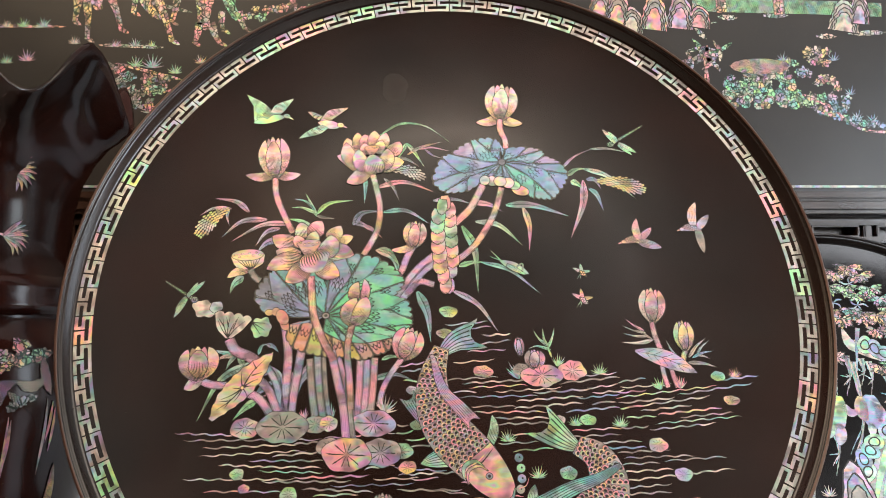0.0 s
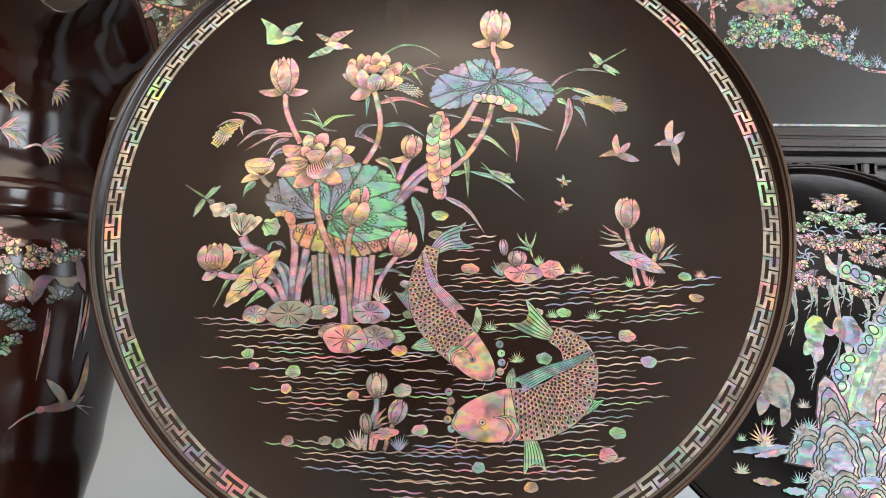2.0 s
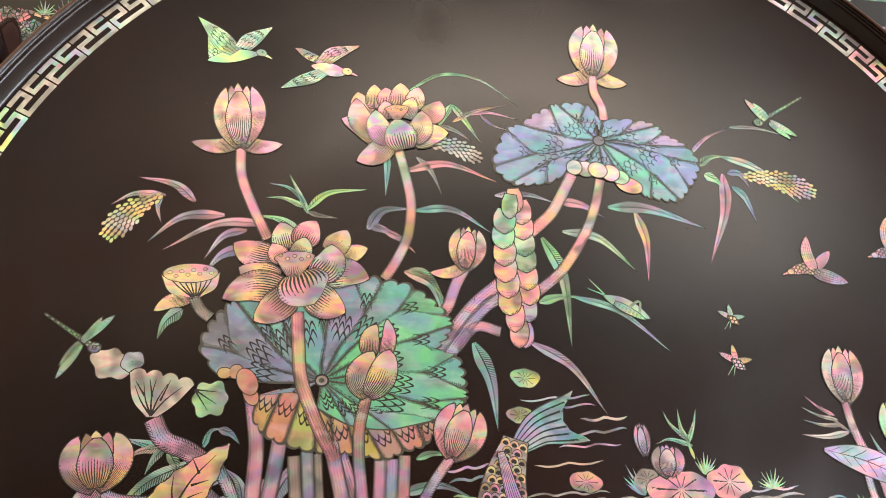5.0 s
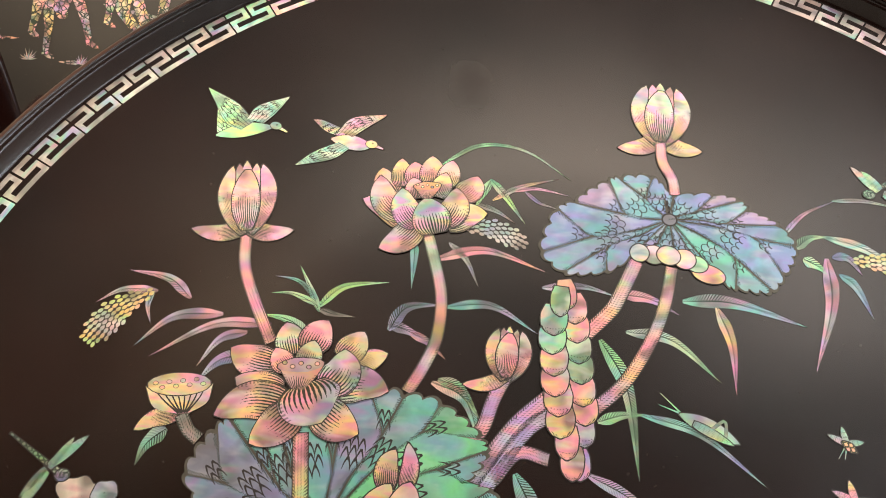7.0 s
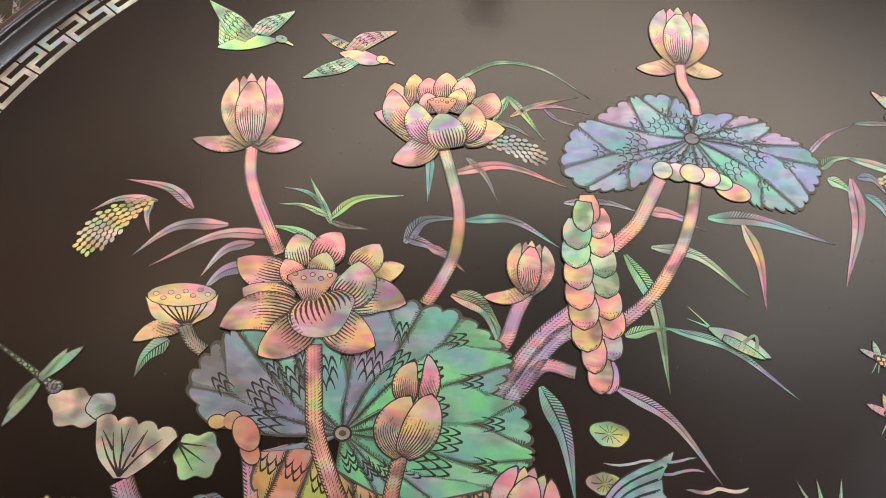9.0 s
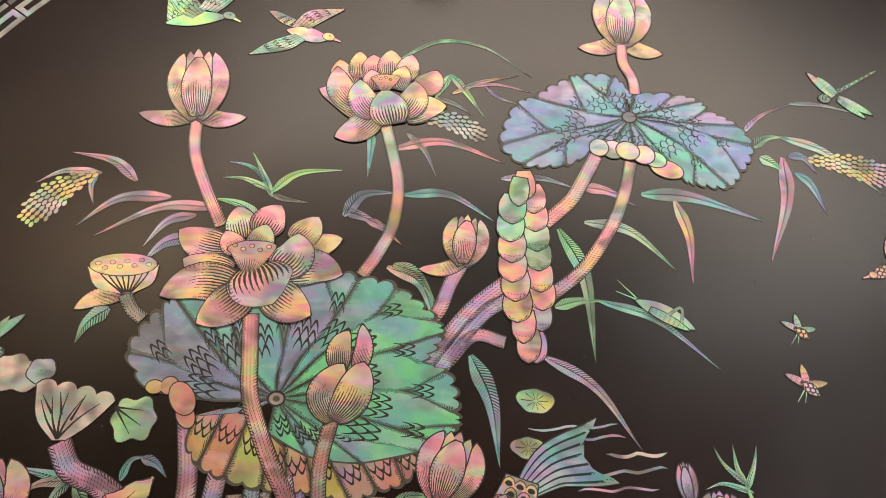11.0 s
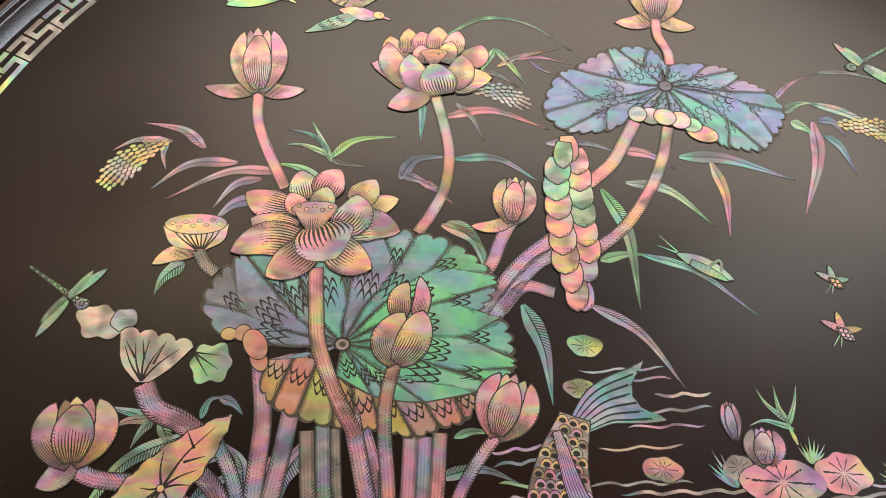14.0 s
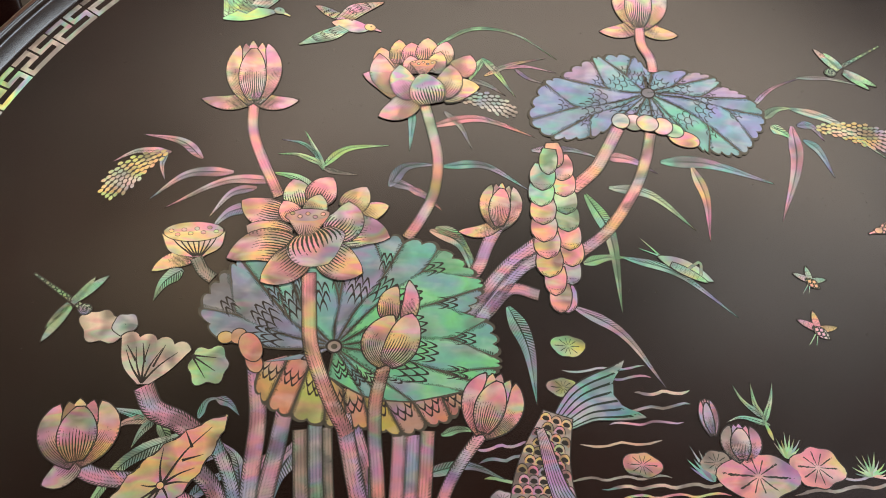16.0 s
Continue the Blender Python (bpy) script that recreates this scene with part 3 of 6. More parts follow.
def fret(parent, r_in, r_out, count, phase, mats):
    """The key border: every unit is one bent bar of shell, like a 2 and a 5 back to back."""
    step = (r_out - r_in) / 5.0
    path = [(0, 4), (2.95, 4), (2.95, 2.05), (0, 2.05), (0, 0), (7.3, 0), (7.3, 2.05), (4.35, 2.05), (4.35, 4), (7.3, 4)]
    unit = 2 * math.pi / count
    mid = (r_in + r_out) / 2
    scale = unit * mid / step / 8.55
    hw = 0.46
    verts, faces, idx = [], [], []
    joins = []
    for a, b in zip(path, path[1:]):
        ax, ay, bx, by = *a, *b
        x0, x1, y0, y1 = min(ax, bx) - hw, max(ax, bx) + hw, min(ay, by) - hw, max(ay, by) + hw
        joins.append((x0, x1, y0, y1))

    def wrap(x, y, h):
        a = (x - 3.65) * scale * step / mid
        r = r_in + step * (y + 0.5)
        return (-r * math.sin(a) * 0.001, r * math.cos(a) * 0.001, h * 0.001)

    for k, (x0, x1, y0, y1) in enumerate(joins):
        n = max(1, int((x1 - x0) / 1.5))
        h = 0.12 + 0.003 * k
        for i in range(n):
            xa, xb = x0 + (x1 - x0) * i / n, x0 + (x1 - x0) * (i + 1) / n
            b = len(verts)
            for hh in (h, 0.0):
                verts += [wrap(xa, y0, hh), wrap(xb, y0, hh), wrap(xb, y1, hh), wrap(xa, y1, hh)]
            faces += [(b + 3, b + 2, b + 1, b), (b, b + 1, b + 5, b + 4), (b + 1, b + 2, b + 6, b + 5), (b + 2, b + 3, b + 7, b + 6), (b + 3, b, b + 4, b + 7)]
    metas = []
    for m in mats:
        if mats.index(m) < len(metas) and m in mats[:len(metas)]:
            metas.append(metas[mats.index(m)])
            continue
        me = mesh_of("fret_key", verts, faces, [m], {"st": [(0.5, 0.5)] * len(verts), "mm": [(0.0, 0.0)] * len(verts)})
        metas.append(me)
    rnd = random.Random(4)
    for i in range(count):
        ob = part("fret_key", rnd.choice(metas), parent)
        ob.matrix_local = Matrix.Rotation(phase + unit * i, 4, "Z")


fret(plate, 272.4, 286.2, 77, radians(99.79), [pearl("shell")] * 5 + [pearl("grey"), pearl("grey"), pearl("green"), pearl("pink")])


# ---- the lotus pond on the large plate; lengths in millimetres from the plate's middle ----
def between(p, q, f, side=0.0):
    d = (q[0] - p[0], q[1] - p[1])
    return (p[0] + d[0] * f - d[1] * side, p[1] + d[1] * f + d[0] * side)


def dist(p, q):
    return math.hypot(p[0] - q[0], p[1] - q[1])


def petal(parent, base, tip, width, tone, bend=0.0, layer=3, name="petal"):
    return strip(name, parent, pearl(tone, "petal"), [base, between(base, tip, 0.5, bend), tip], width, "petal", layer, n=12)


def blade(parent, pts, width, tone, layer=2, bend=0.12, cut="blade", name="grass_blade"):
    if len(pts) == 2:
        pts = [pts[0], between(pts[0], pts[1], 0.5, bend), pts[1]]
    return strip(name, parent, pearl(tone, cut), pts, width * 0.95, "blade", layer, n=16, rim=0.15)


def stem(parent, pts, width, tone, layer=3):
    return strip("stem", parent, pearl(tone, "stem"), pts, width, "stem", layer, n=18, rim=0.25)


def bud(parent, base, tip, width, tones=("pink", "gold"), sepals=(), layer=6, label=""):
    """A closed lotus: back petals, two outer ones and the round front one, with sepals below."""
    g = group_part("lotus_bud", parent, label)
    for s in sepals:
        petal(g, between(base, tip, 0.06), s, width * 0.42, tones[1], 0.10 if s[0] < base[0] else -0.10, layer)
    h = dist(base, tip)
    for f, side, w in ((0.98, 0.16, 0.34), (0.97, -0.16, 0.34), (1.02, 0.02, 0.36)):
        petal(g, between(base, tip, 0.4, side * 0.4), between(base, tip, f, side * width / h), w * width, tones[0], 0, layer + side + 0.3 * f)
    for sd in (1, -1):
        b, t = between(base, tip, -0.02, sd * 0.04), between(base, tip, 0.95, sd * 0.27 * width / h)
        strip("petal", g, pearl(tones[1 if sd > 0 else 0], "petal"), [b, between(base, tip, 0.3, sd * 0.3 * width / h), between(base, tip, 0.6, sd * 0.38 * width / h), t], 0.44 * width, "side", layer + 1.6 + 0.6 * sd, n=14, rim=0.5)
    strip("petal", g, pearl(tones[0], "petal"), [between(base, tip, 0.03), between(base, tip, 0.45, 0.02), between(base, tip, 0.88)], 0.5 * width, "bud", layer + 3, n=14, rim=0.5)
    return g


def pad(parent, c, rx, ry, tone, rot=0.0, lobes=7, amp=0.05, layer=3, name="lily_pad", cut="pad"):
    return patch(name, parent, pearl(tone, cut), c, lobed(rx, ry, rot, lobes, amp, c[0] * 0.3), layer)


def tuft(parent, c, h, tone, count=11, spread=75, layer=3, lean=0.0):
    g = group_part("grass_tuft", parent)
    for i in range(count):
        a = radians(lean + spread * (2 * i / (count - 1) - 1))
        k = h * (1 - 0.25 * abs(2 * i / (count - 1) - 1)) * (0.88 + 0.12 * math.sin(i * 2.4))
        tip = (c[0] + k * math.sin(a), c[1] + k * math.cos(a))
        strip("grass_blade", g, pearl(tone), [c, between(c, tip, 0.6, -0.05 * math.sin(a)), tip], h * 0.115, "blade", layer + 0.2 * (i % 3), n=6, rim=0, m=2)
    return g


def waves(*runs):
    for x0, y0, x1, y1 in runs:
        x0, x1 = x0 + WAVE.uniform(-4, 2), x1 + WAVE.uniform(-2, 5)
        ln = math.hypot(x1 - x0, y1 - y0)
        k = max(1, round(ln / 13.5))
        n = max(8, 6 * k)
        pts = []
        ph = (x0 * 0.7 + y0) % 6.28
        for i in range(n + 1):
            f = i / n
            pts.append((x0 + (x1 - x0) * f, y0 + (y1 - y0) * f + 0.62 * math.sin(2 * math.pi * k * f + ph + 0.4 * math.sin(2 * math.pi * k * f))))
        tone = WAVE.choice(("pale", "pale", "pale", "shell", "green", "blue", "pink", "mauve", "grey", "grey"))
        strip("wave", plate, pearl(tone), pts, WAVE.uniform(0.85, 1.25), "wave", 1, n=n, rim=0, m=2)


WAVE = random.Random(11)


def bird(parts, tone, body, head, beak, wings, width, tail=()):
    g = group_part("bird_inlay", plate)
    strip("body", g, pearl(tone, "scales"), body, width, "leaf", 4, n=12)
    for i, (a, b, w, bend) in enumerate(wings):
        strip("wing", g, pearl(parts[i % len(parts)], "wing"), [a, between(a, b, 0.5, bend), b], w, "petal", 5 - (i > 0), n=10)
    patch("head", g, pearl(tone), head, lobed(width * 0.28, width * 0.23), 6)
    strip("beak", g, pearl("pink"), [head, beak], 1.6, "taper", 5, n=5)


def duck(tone, body, head, beak, wings):
    """A flying duck: a smooth body, and wings whose feathers are cut in."""
    g = group_part("bird_inlay", plate)
    strip("body", g, pearl(tone), body, 7.6, "leaf", 5, n=14, rim=0.3)
    for k, (left, right, t) in enumerate(wings):
        loft("wing", g, pearl(t, "wing"), left, right, 4 + 1.2 * k, 0.3, 3, 0.05, 0.25)
        a, b = dense_line(left, 10), dense_line(right, 10)
        engrave(g, [[tuple(a[i].lerp(b[i], f).xy), tuple((a[i + 1].lerp(b[i + 1], f + 0.12)).xy), tuple(a[i].lerp(b[i], f + 0.24).xy)] for i in (2, 4, 6) for f in (0.08, 0.32, 0.56)], 4 + 1.2 * k, 0.5, "feather", 0.3)
    patch("head", g, pearl(tone), head, lobed(2.7, 2.0, -15), 6, 0.3)
    patch("eye", g, CUT, (head[0] + 0.5, head[1] + 0.4), lobed(0.4, 0.4), 7, rim=0)
    strip("beak", g, pearl("pink"), [head, beak], 2.2, "taper", 5.5, n=5, rim=0.2)


duck("green", [(-162.9, 156.5), (-155.5, 158.6), (-146.1, 160.9), (-136.5, 162.3)], (-135.7, 163.0), (-130.0, 159.6), [
    ([(-151.8, 162.4), (-159.6, 167.6), (-164.5, 171.8)], [(-156.1, 156.4), (-160.0, 156.7), (-162.8, 158.4)], "green"), ([(-146.3, 164.7), (-155.4, 175.2), (-171.0, 184.0)], [(-151.8, 159.8), (-159.4, 163.8), (-167.2, 176.9)], "green"), ([(-150.0, 166.4), (-145.3, 174.3), (-131.6, 180.0)], [(-141.7, 164.1), (-136.7, 170.0), (-131.7, 178.7)], "green")])
duck("gold", [(-108.7, 156.7), (-100.7, 155.4), (-93.6, 153.7), (-88.3, 154.7)], (-89.7, 154.3), (-84.1, 151.8), [
    ([(-103.4, 157.7), (-111.7, 160.9), (-118.2, 167.2)], [(-101.8, 161.0), (-107.1, 164.1), (-113.9, 167.2)], "gold"), ([(-105.1, 155.0), (-116.1, 149.2), (-123.9, 141.9)], [(-99.8, 151.7), (-107.4, 145.5), (-122.4, 141.7)], "green"), ([(-105.8, 161.3), (-99.6, 168.9), (-84.0, 171.4)], [(-99.0, 158.0), (-91.7, 164.3), (-84.4, 170.1)], "gold")])
bird(("pink", "mauve", "mauve"), "pink", [(140.4, 46.7), (149.8, 50.0), (160.9, 46.9)], (141.9, 47.8), (137.4, 46.1), [((154.7, 49.5), (153.7, 68.0), 8, 0.1), ((154.6, 47.9), (171.9, 42.8), 9, 0.0), ((156.2, 50.6), (165.1, 60.0), 7, 0.0)], 6)
bird(("mauve", "mauve", "grey"), "mauve", [(189.0, 58.1), (197.0, 60.4), (205.7, 57.8)], (190.0, 58.7), (186.0, 57.5), [((199.6, 62.1), (203.5, 82.5), 9, 0.1), ((202.8, 59.4), (213.1, 71.5), 8, 0.0), ((202.8, 59.4), (205.7, 38.4), 8, 0.0)], 6)


def dragonfly(head, tail, wings, tone):
    g = group_part("dragonfly_inlay", plate)
    strip("tail", g, pearl("green", "scales"), [head, between(head, tail, 0.5), tail], 2.4, "taper", 4, n=10)
    patch("head", g, pearl(tone, "scales"), head, lobed(2.8, 2.3), 6)
    for a, b, w in wings:
        strip("wing", g, pearl(tone, "wing"), [a, b], w, "petal", 5, n=10)


dragonfly((138.4, 136.2), (166.5, 154.2), [((142.8, 137.7), (132.8, 150.7), 5), ((144.2, 139.0), (137.4, 148.5), 5), ((145.3, 137.3), (159.7, 128.5), 5), ((145.0, 136.0), (155.7, 126.5), 4)], "green")
dragonfly((-196.2, -0.7), (-220.2, 14.5), [((-201.9, 2.6), (-189.7, 14.5), 5), ((-201.7, 1.6), (-195.0, 13.5), 4), ((-202.4, 0.6), (-210.5, -15.0), 5), ((-203.0, 1.6), (-210.1, -9.1), 4)], "green")


def bee(c, k, tone):
    g = group_part("bee_inlay", plate)
    strip("body", g, pearl("gold", "scales"), [(c[0] - 2 * k, c[1] + k), (c[0] + 4 * k, c[1] - 4 * k)], 4 * k, "leaf", 5, n=8)
    for dx, dy in ((-8, 4), (-1, 8), (8, 1)):
        strip("wing", g, pearl(tone, "wing"), [c, (c[0] + dx * k, c[1] + dy * k)], 3.6 * k, "petal", 4, n=8)
    for dx in (-5, -2):
        strip("leg", g, pearl("green"), [c, (c[0] + dx * k, c[1] - 7 * k)], 0.6, "taper", 3, n=4, rim=0, m=2)


bee((106.3, 22.1), 0.85, "green")
bee((105.4, 0.0), 1.0, "gold")

# the grasshopper on its long blade
hopper = group_part("grasshopper_inlay", plate)
strip("body", hopper, pearl("green"), [(41.9, 31.5), (51.9, 27.0), (64.3, 20.4)], 7, "leaf", 5)
strip("wing", hopper, pearl("green", "wing"), [(47.1, 27.9), (61.8, 19.8)], 4.5, "petal", 6)
strip("leg", hopper, pearl("green"), [(53.4, 25.4), (59.5, 29.2), (59.3, 22.9)], 1.2, "stem", 7, rim=0.1)
for q in ((35.0, 39.9), (34.0, 35.1)):
    strip("feeler", hopper, pearl("green"), [(42.9, 31.6), q], 0.8, "taper", 4, n=6, rim=0, m=2)

# ---- tall stems, flowers and buds ----
bud(plate, (-141.2, 105.9), (-145.7, 142.2), 25, ("pink", "gold"), ((-165.6, 106.9), (-120.7, 107.8)), label="pink lotus bud with two gold sepals")
stem(plate, [(-141.2, 105.9), (-139.6, 89.9), (-133.4, 74.3), (-123.8, 55.5)], 5, "pink", 4)
bud(plate, (45.6, 160.5), (49.1, 194.7), 27, ("gold", "gold"), ((25.5, 157.2), (64.7, 156.2)), label="pale gold lotus bud with two sepals")
stem(plate, [(45.6, 160.2), (45.7, 149.8), (49.3, 140.8), (49.8, 132.4)], 5, "pink", 8)


def lotus(centre, petals, cup, tones, label, layer=5):
    g = group_part("lotus_flower", plate, label)
    order = sorted(range(len(petals)), key=lambda i: petals[i][4])
    for k, i in enumerate(order):
        b, t, w, bend, lay = petals[i]
        petal(g, b, t, w * 1.2, tones[i % len(tones)], bend, layer + k * 0.75)
    layer += 0.75 * len(petals) - 4.6
    strip("seed_cup", g, pearl("leaf_rose", "petal"), [(centre[0], centre[1] - cup * 0.42), (centre[0], centre[1] + cup * 0.24)], cup * 1.2, "fan", layer + 4.2, n=8)
    top = (centre[0], centre[1] + cup * 0.26)
    patch("seed_top", g, pearl("leaf_rose"), top, lobed(cup * 0.62, cup * 0.2, 4, 6, 0.04), layer + 4.5, 0.5)
    for k in (-2, -1, 0, 1, 2):
        patch("seed", g, pearl("gold"), (top[0] + k * cup * 0.22, top[1] + 0.05 * cup * (-1) ** k), lobed(0.055 * cup, 0.045 * cup), layer + 5, 0.3)
    return g


lotus((-62.6, 129.8), [
    ((-76.9, 127.7), (-83.5, 141.6), 12, 0.1, 0), ((-74.1, 132.3), (-74.9, 146.9), 10, 0, 0), ((-67.5, 134.0), (-68.8, 145.3), 11, 0, 0), ((-60.5, 134.3), (-60.8, 148.7), 12, 0, 0), ((-54.0, 133.1), (-51.3, 146.6), 11, 0, 0),
    ((-47.4, 127.4), (-39.7, 138.5), 13, -0.1, 0.5), ((-69.6, 112.0), (-91.2, 124.8), 14, -0.1, 1), ((-72.4, 116.2), (-84.2, 137.3), 14, 0.15, 1.2), ((-53.3, 112.7), (-35.3, 119.4), 14, 0.1, 1), ((-65.9, 112.8), (-82.4, 100.3), 14, 0.1, 1.4),
    ((-65.9, 112.2), (-73.7, 130.8), 14, 0.12, 2.5), ((-54.6, 113.2), (-49.3, 131.8), 14, -0.12, 2.5), ((-67.1, 126.0), (-69.1, 136.7), 10, 0, 2), ((-57.6, 127.0), (-54.2, 139.7), 10, 0, 2), ((-58.2, 108.5), (-63.0, 126.2), 18, 0, 5.2),
], 10, ("pink", "gold", "pink", "gold", "pink"), "open pink and gold lotus flower")
stem(plate, [(-61.5, 109.0), (-57.3, 93.1), (-54.3, 77.3), (-55.8, 59.5), (-61.3, 46.0), (-66.7, 36.6)], 5, "pink", 4)

lotus((-110.2, 42.0), [
    ((-113.9, 50.8), (-118.2, 64.2), 13.5, 0, 0), ((-107.4, 52.5), (-100.9, 65.6), 14.5, 0.04, 0.1), ((-94.3, 49.6), (-85.5, 61.2), 13, -0.05, 0.2), ((-87.6, 46.0), (-75.4, 52.2), 9.5, 0.04, 0), ((-120.3, 45.6), (-139.6, 52.4), 15, 0.08, 0.8),
    ((-115.1, 44.3), (-121.4, 52.8), 10, 0.05, 1.3), ((-108.2, 45.5), (-105.8, 56.6), 11, 0.0, 1.4), ((-99.1, 36.4), (-92.8, 53.2), 17, -0.16, 2.2), ((-116.5, 35.2), (-136.0, 39.9), 14.5, 0.06, 1.6), ((-113.6, 29.6), (-142.2, 24.2), 16.5, -0.14, 1.8), ((-97.4, 36.5), (-74.1, 36.4), 16, 0.12, 1.7),
    ((-110.0, 28.4), (-126.8, 13.7), 16.5, 0.04, 2.4), ((-102.2, 28.7), (-84.8, 18.9), 17, -0.05, 2.5), ((-107.6, 38.0), (-99.5, 22.8), 27, -0.05, 6.3),
], 15, ("pink", "pink", "gold", "gold", "gold"), "large open pink and gold lotus flower", layer=9)
stem(plate, [(-107.2, 18.5), (-105.3, 0.3), (-103.1, -14.5), (-95.0, -33.3), (-86.1, -48.8)], 6, "pink", 8.2)
stem(plate, [(-88.6, -41.3), (-82.3, -65.9), (-77.4, -85.2), (-74.6, -108.8)], 6.4, "mauve", 8)

g = group_part("lotus_bud", plate, "gold lotus bud before the large leaf")
for base, mid, tip, w, tone, lay in (((-72.4, -1.4), (-72.7, 6.9), (-69.8, 13.4), 11.5, "gold", 11), ((-65.4, -1.9), (-63.7, 7.2), (-64.9, 16.1), 8.5, "pink", 11.6), ((-73.6, -21.0), (-78.1, -11.2), (-70.7, 0.3), 14.5, "gold", 12.6), ((-72.5, -20.5), (-67.0, -12.1), (-63.3, 1.3), 18.5, "gold", 13.6)):
    strip("petal", g, pearl(tone, "petal"), [base, mid, tip], w, "side" if w > 12 else "petal", lay, n=16, rim=0.5, m=6)
stem(plate, [(-73.6, -21.1), (-76.1, -34.7), (-75.9, -48.1), (-73.8, -65.2), (-72.1, -85.7)], 5.2, "pink", 9)
stem(plate, [(-75.1, -60.9), (-73.2, -85.1), (-69.6, -107.8)], 4.6, "grey", 7.6)
bud(plate, (-27.0, 43.3), (-24.9, 65.4), 18, ("pink", "gold"), ((-44.4, 40.6),), 7)
stem(plate, [(-27.4, 43.8), (-32.0, 34.6), (-36.0, 23.5), (-40.9, 17.9)], 5.5, "mauve", 6)
bud(plate, (-34.4, -47.2), (-26.7, -23.9), 23, ("pink", "pink"), (), 7, "pink lotus bud on a bent stem")
stem(plate, [(-34.4, -46.7), (-43.4, -59.5), (-49.0, -71.3), (-51.2, -83.5)], 4.5, "mauve", 5)

# the seed pod with its gold leaf
pod = group_part("seed_pod", plate, "gold lotus seed pod")
loft("cup", pod, pearl("gold"), [(-157.2, 24.3), (-166.6, 26.6), (-171.2, 34.7)], [(-152.3, 24.8), (-145.8, 29.4), (-144.7, 36.9)], 7, 0.5, 1, 0.1, 0.35)
engrave(pod, [[between((-156.8, 24.6), (-152.8, 25.0), f), between((-164.9, 29.4), (-147.8, 31.2), f), between((-169.9, 33.6), (-145.7, 35.8), f)] for f in (0.1, 0.22, 0.34, 0.46, 0.58, 0.7, 0.82, 0.92)], 7, 0.8, "rib", 0.5)
patch("top", pod, pearl("gold"), (-158.1, 36.4), lobed(12.7, 4.6, 3), 8, 0.5)
for k in range(8):
    patch("seed", pod, pearl("pink"), between((-167.5, 35.4), (-148.7, 37.9), k / 7, 0.055 * (-1) ** k), lobed(0.95, 0.7), 9, 0.2)
petal(plate, (-156.8, 24.0), (-172.5, 17.5), 9, "gold", -0.1, 5)
blade(plate, [(-160.0, 18.5), (-166.7, 12.2), (-169.5, 4.0)], 7, "green", 4)
stem(plate, [(-155.2, 24.1), (-151.3, 18.1), (-146.8, 14.8)], 5, "grey", 6)

# the cob of shell beads
cob = group_part("bead_cob", plate, "long cob of overlapping shell beads")
LEFT_COLUMN = [(-4.1, 71.1), (-7.0, 62.7), (-7.9, 54.5), (-7.4, 45.3), (-7.3, 36.8), (-6.2, 28.8), (-5.6, 20.1), (-3.3, 11.8), (-1.5, 4.0)]
RIGHT_COLUMN = [(-1.1, 74.5), (1.6, 68.1), (2.2, 59.8), (2.6, 50.9), (3.1, 42.3), (3.4, 33.2), (4.0, 25.5), (3.4, 16.9), (1.1, 4.1)]
for i, (a, b) in enumerate(zip(LEFT_COLUMN, RIGHT_COLUMN)):
    k = 0.72 if i == 0 else 1.0 if i < 7 else 0.8
    for (x, y), lean, tone in ((a, 0.8, ("green", "green", "green", "gold", "pink", "gold", "gold", "pink", "pink")[i]), (b, -0.8, ("pink", "pink", "pink", "green", "green", "pink", "pink", "gold", "mauve")[i])):
        lay = 20 - i * 1.5 - (0.7 if lean < 0 else 0)
        strip("bead", cob, pearl(tone, "bead"), [(x + lean, y + 13.5), (x, y + 6), (x - lean * 0.3, y)], 11.2 * k, "bead", lay, n=12, rim=0.5, m=8)
        if i % 2:
            engrave(cob, [[(x + u, y + 2.6 + 0.06 * u * u), (x + u + 0.45, y + 2.6 + 0.06 * u * u)] for u in (-3, -1.8, -0.6, 0.6, 1.8, 3)], lay, 0.5, "dot")
for pts, w in (([(-9.5, 36.7), (-23.3, 24.5), (-36.2, 7.6), (-41, 1)], 6.4), ([(-8.8, 30.0), (-19.8, 22.0), (-33.9, 2.0), (-38, -4)], 6.0), ([(-10.6, 11.7), (-22.4, 13.9), (-32.1, 3.1)], 5)):
    stem(plate, pts, w, "mauve", 5)

# ---- the two great leaves ----
leaf = group_part("lotus_leaf", plate, "large green and blue lotus leaf with folded pink edge")
HEART = (-94.0, -13.6)
# every vein leaves the heart, forks, and ends at two points of the rim
VEINS = [
    [(-134.7, -1.3), (-149.0, 1.5), (-140.1, 17.7)], [(-114.2, -1.1), (-134.8, 22.2), (-123.9, 24.3)], [(-109.6, 4.7), (-117.7, 25.5), (-107.1, 27.2)], [(-93.5, 6.7), (-101.4, 30.1), (-91.4, 32.7)], [(-75.3, 19.3), (-80.7, 35.0), (-68.1, 34.2)],
    [(-59.5, 21.0), (-53.1, 31.5), (-38.1, 18.9)], [(-53.7, 6.6), (-35.9, 13.4), (-43.8, 1.8)], [(-46.6, -8.8), (-33.4, -0.8), (-29.8, -15.9)], [(-50.3, -22.8), (-30.0, -20.9), (-37.3, -26.6)]]
FOLD = [(-121.8, -21.0), (-111.4, -17.7), (-102.3, -18.6), (-95.5, -26.0), (-89.2, -30.9), (-81.3, -33.5), (-72.9, -35.0), (-61.7, -35.3), (-50.2, -33.6), (-42.0, -30.7)]
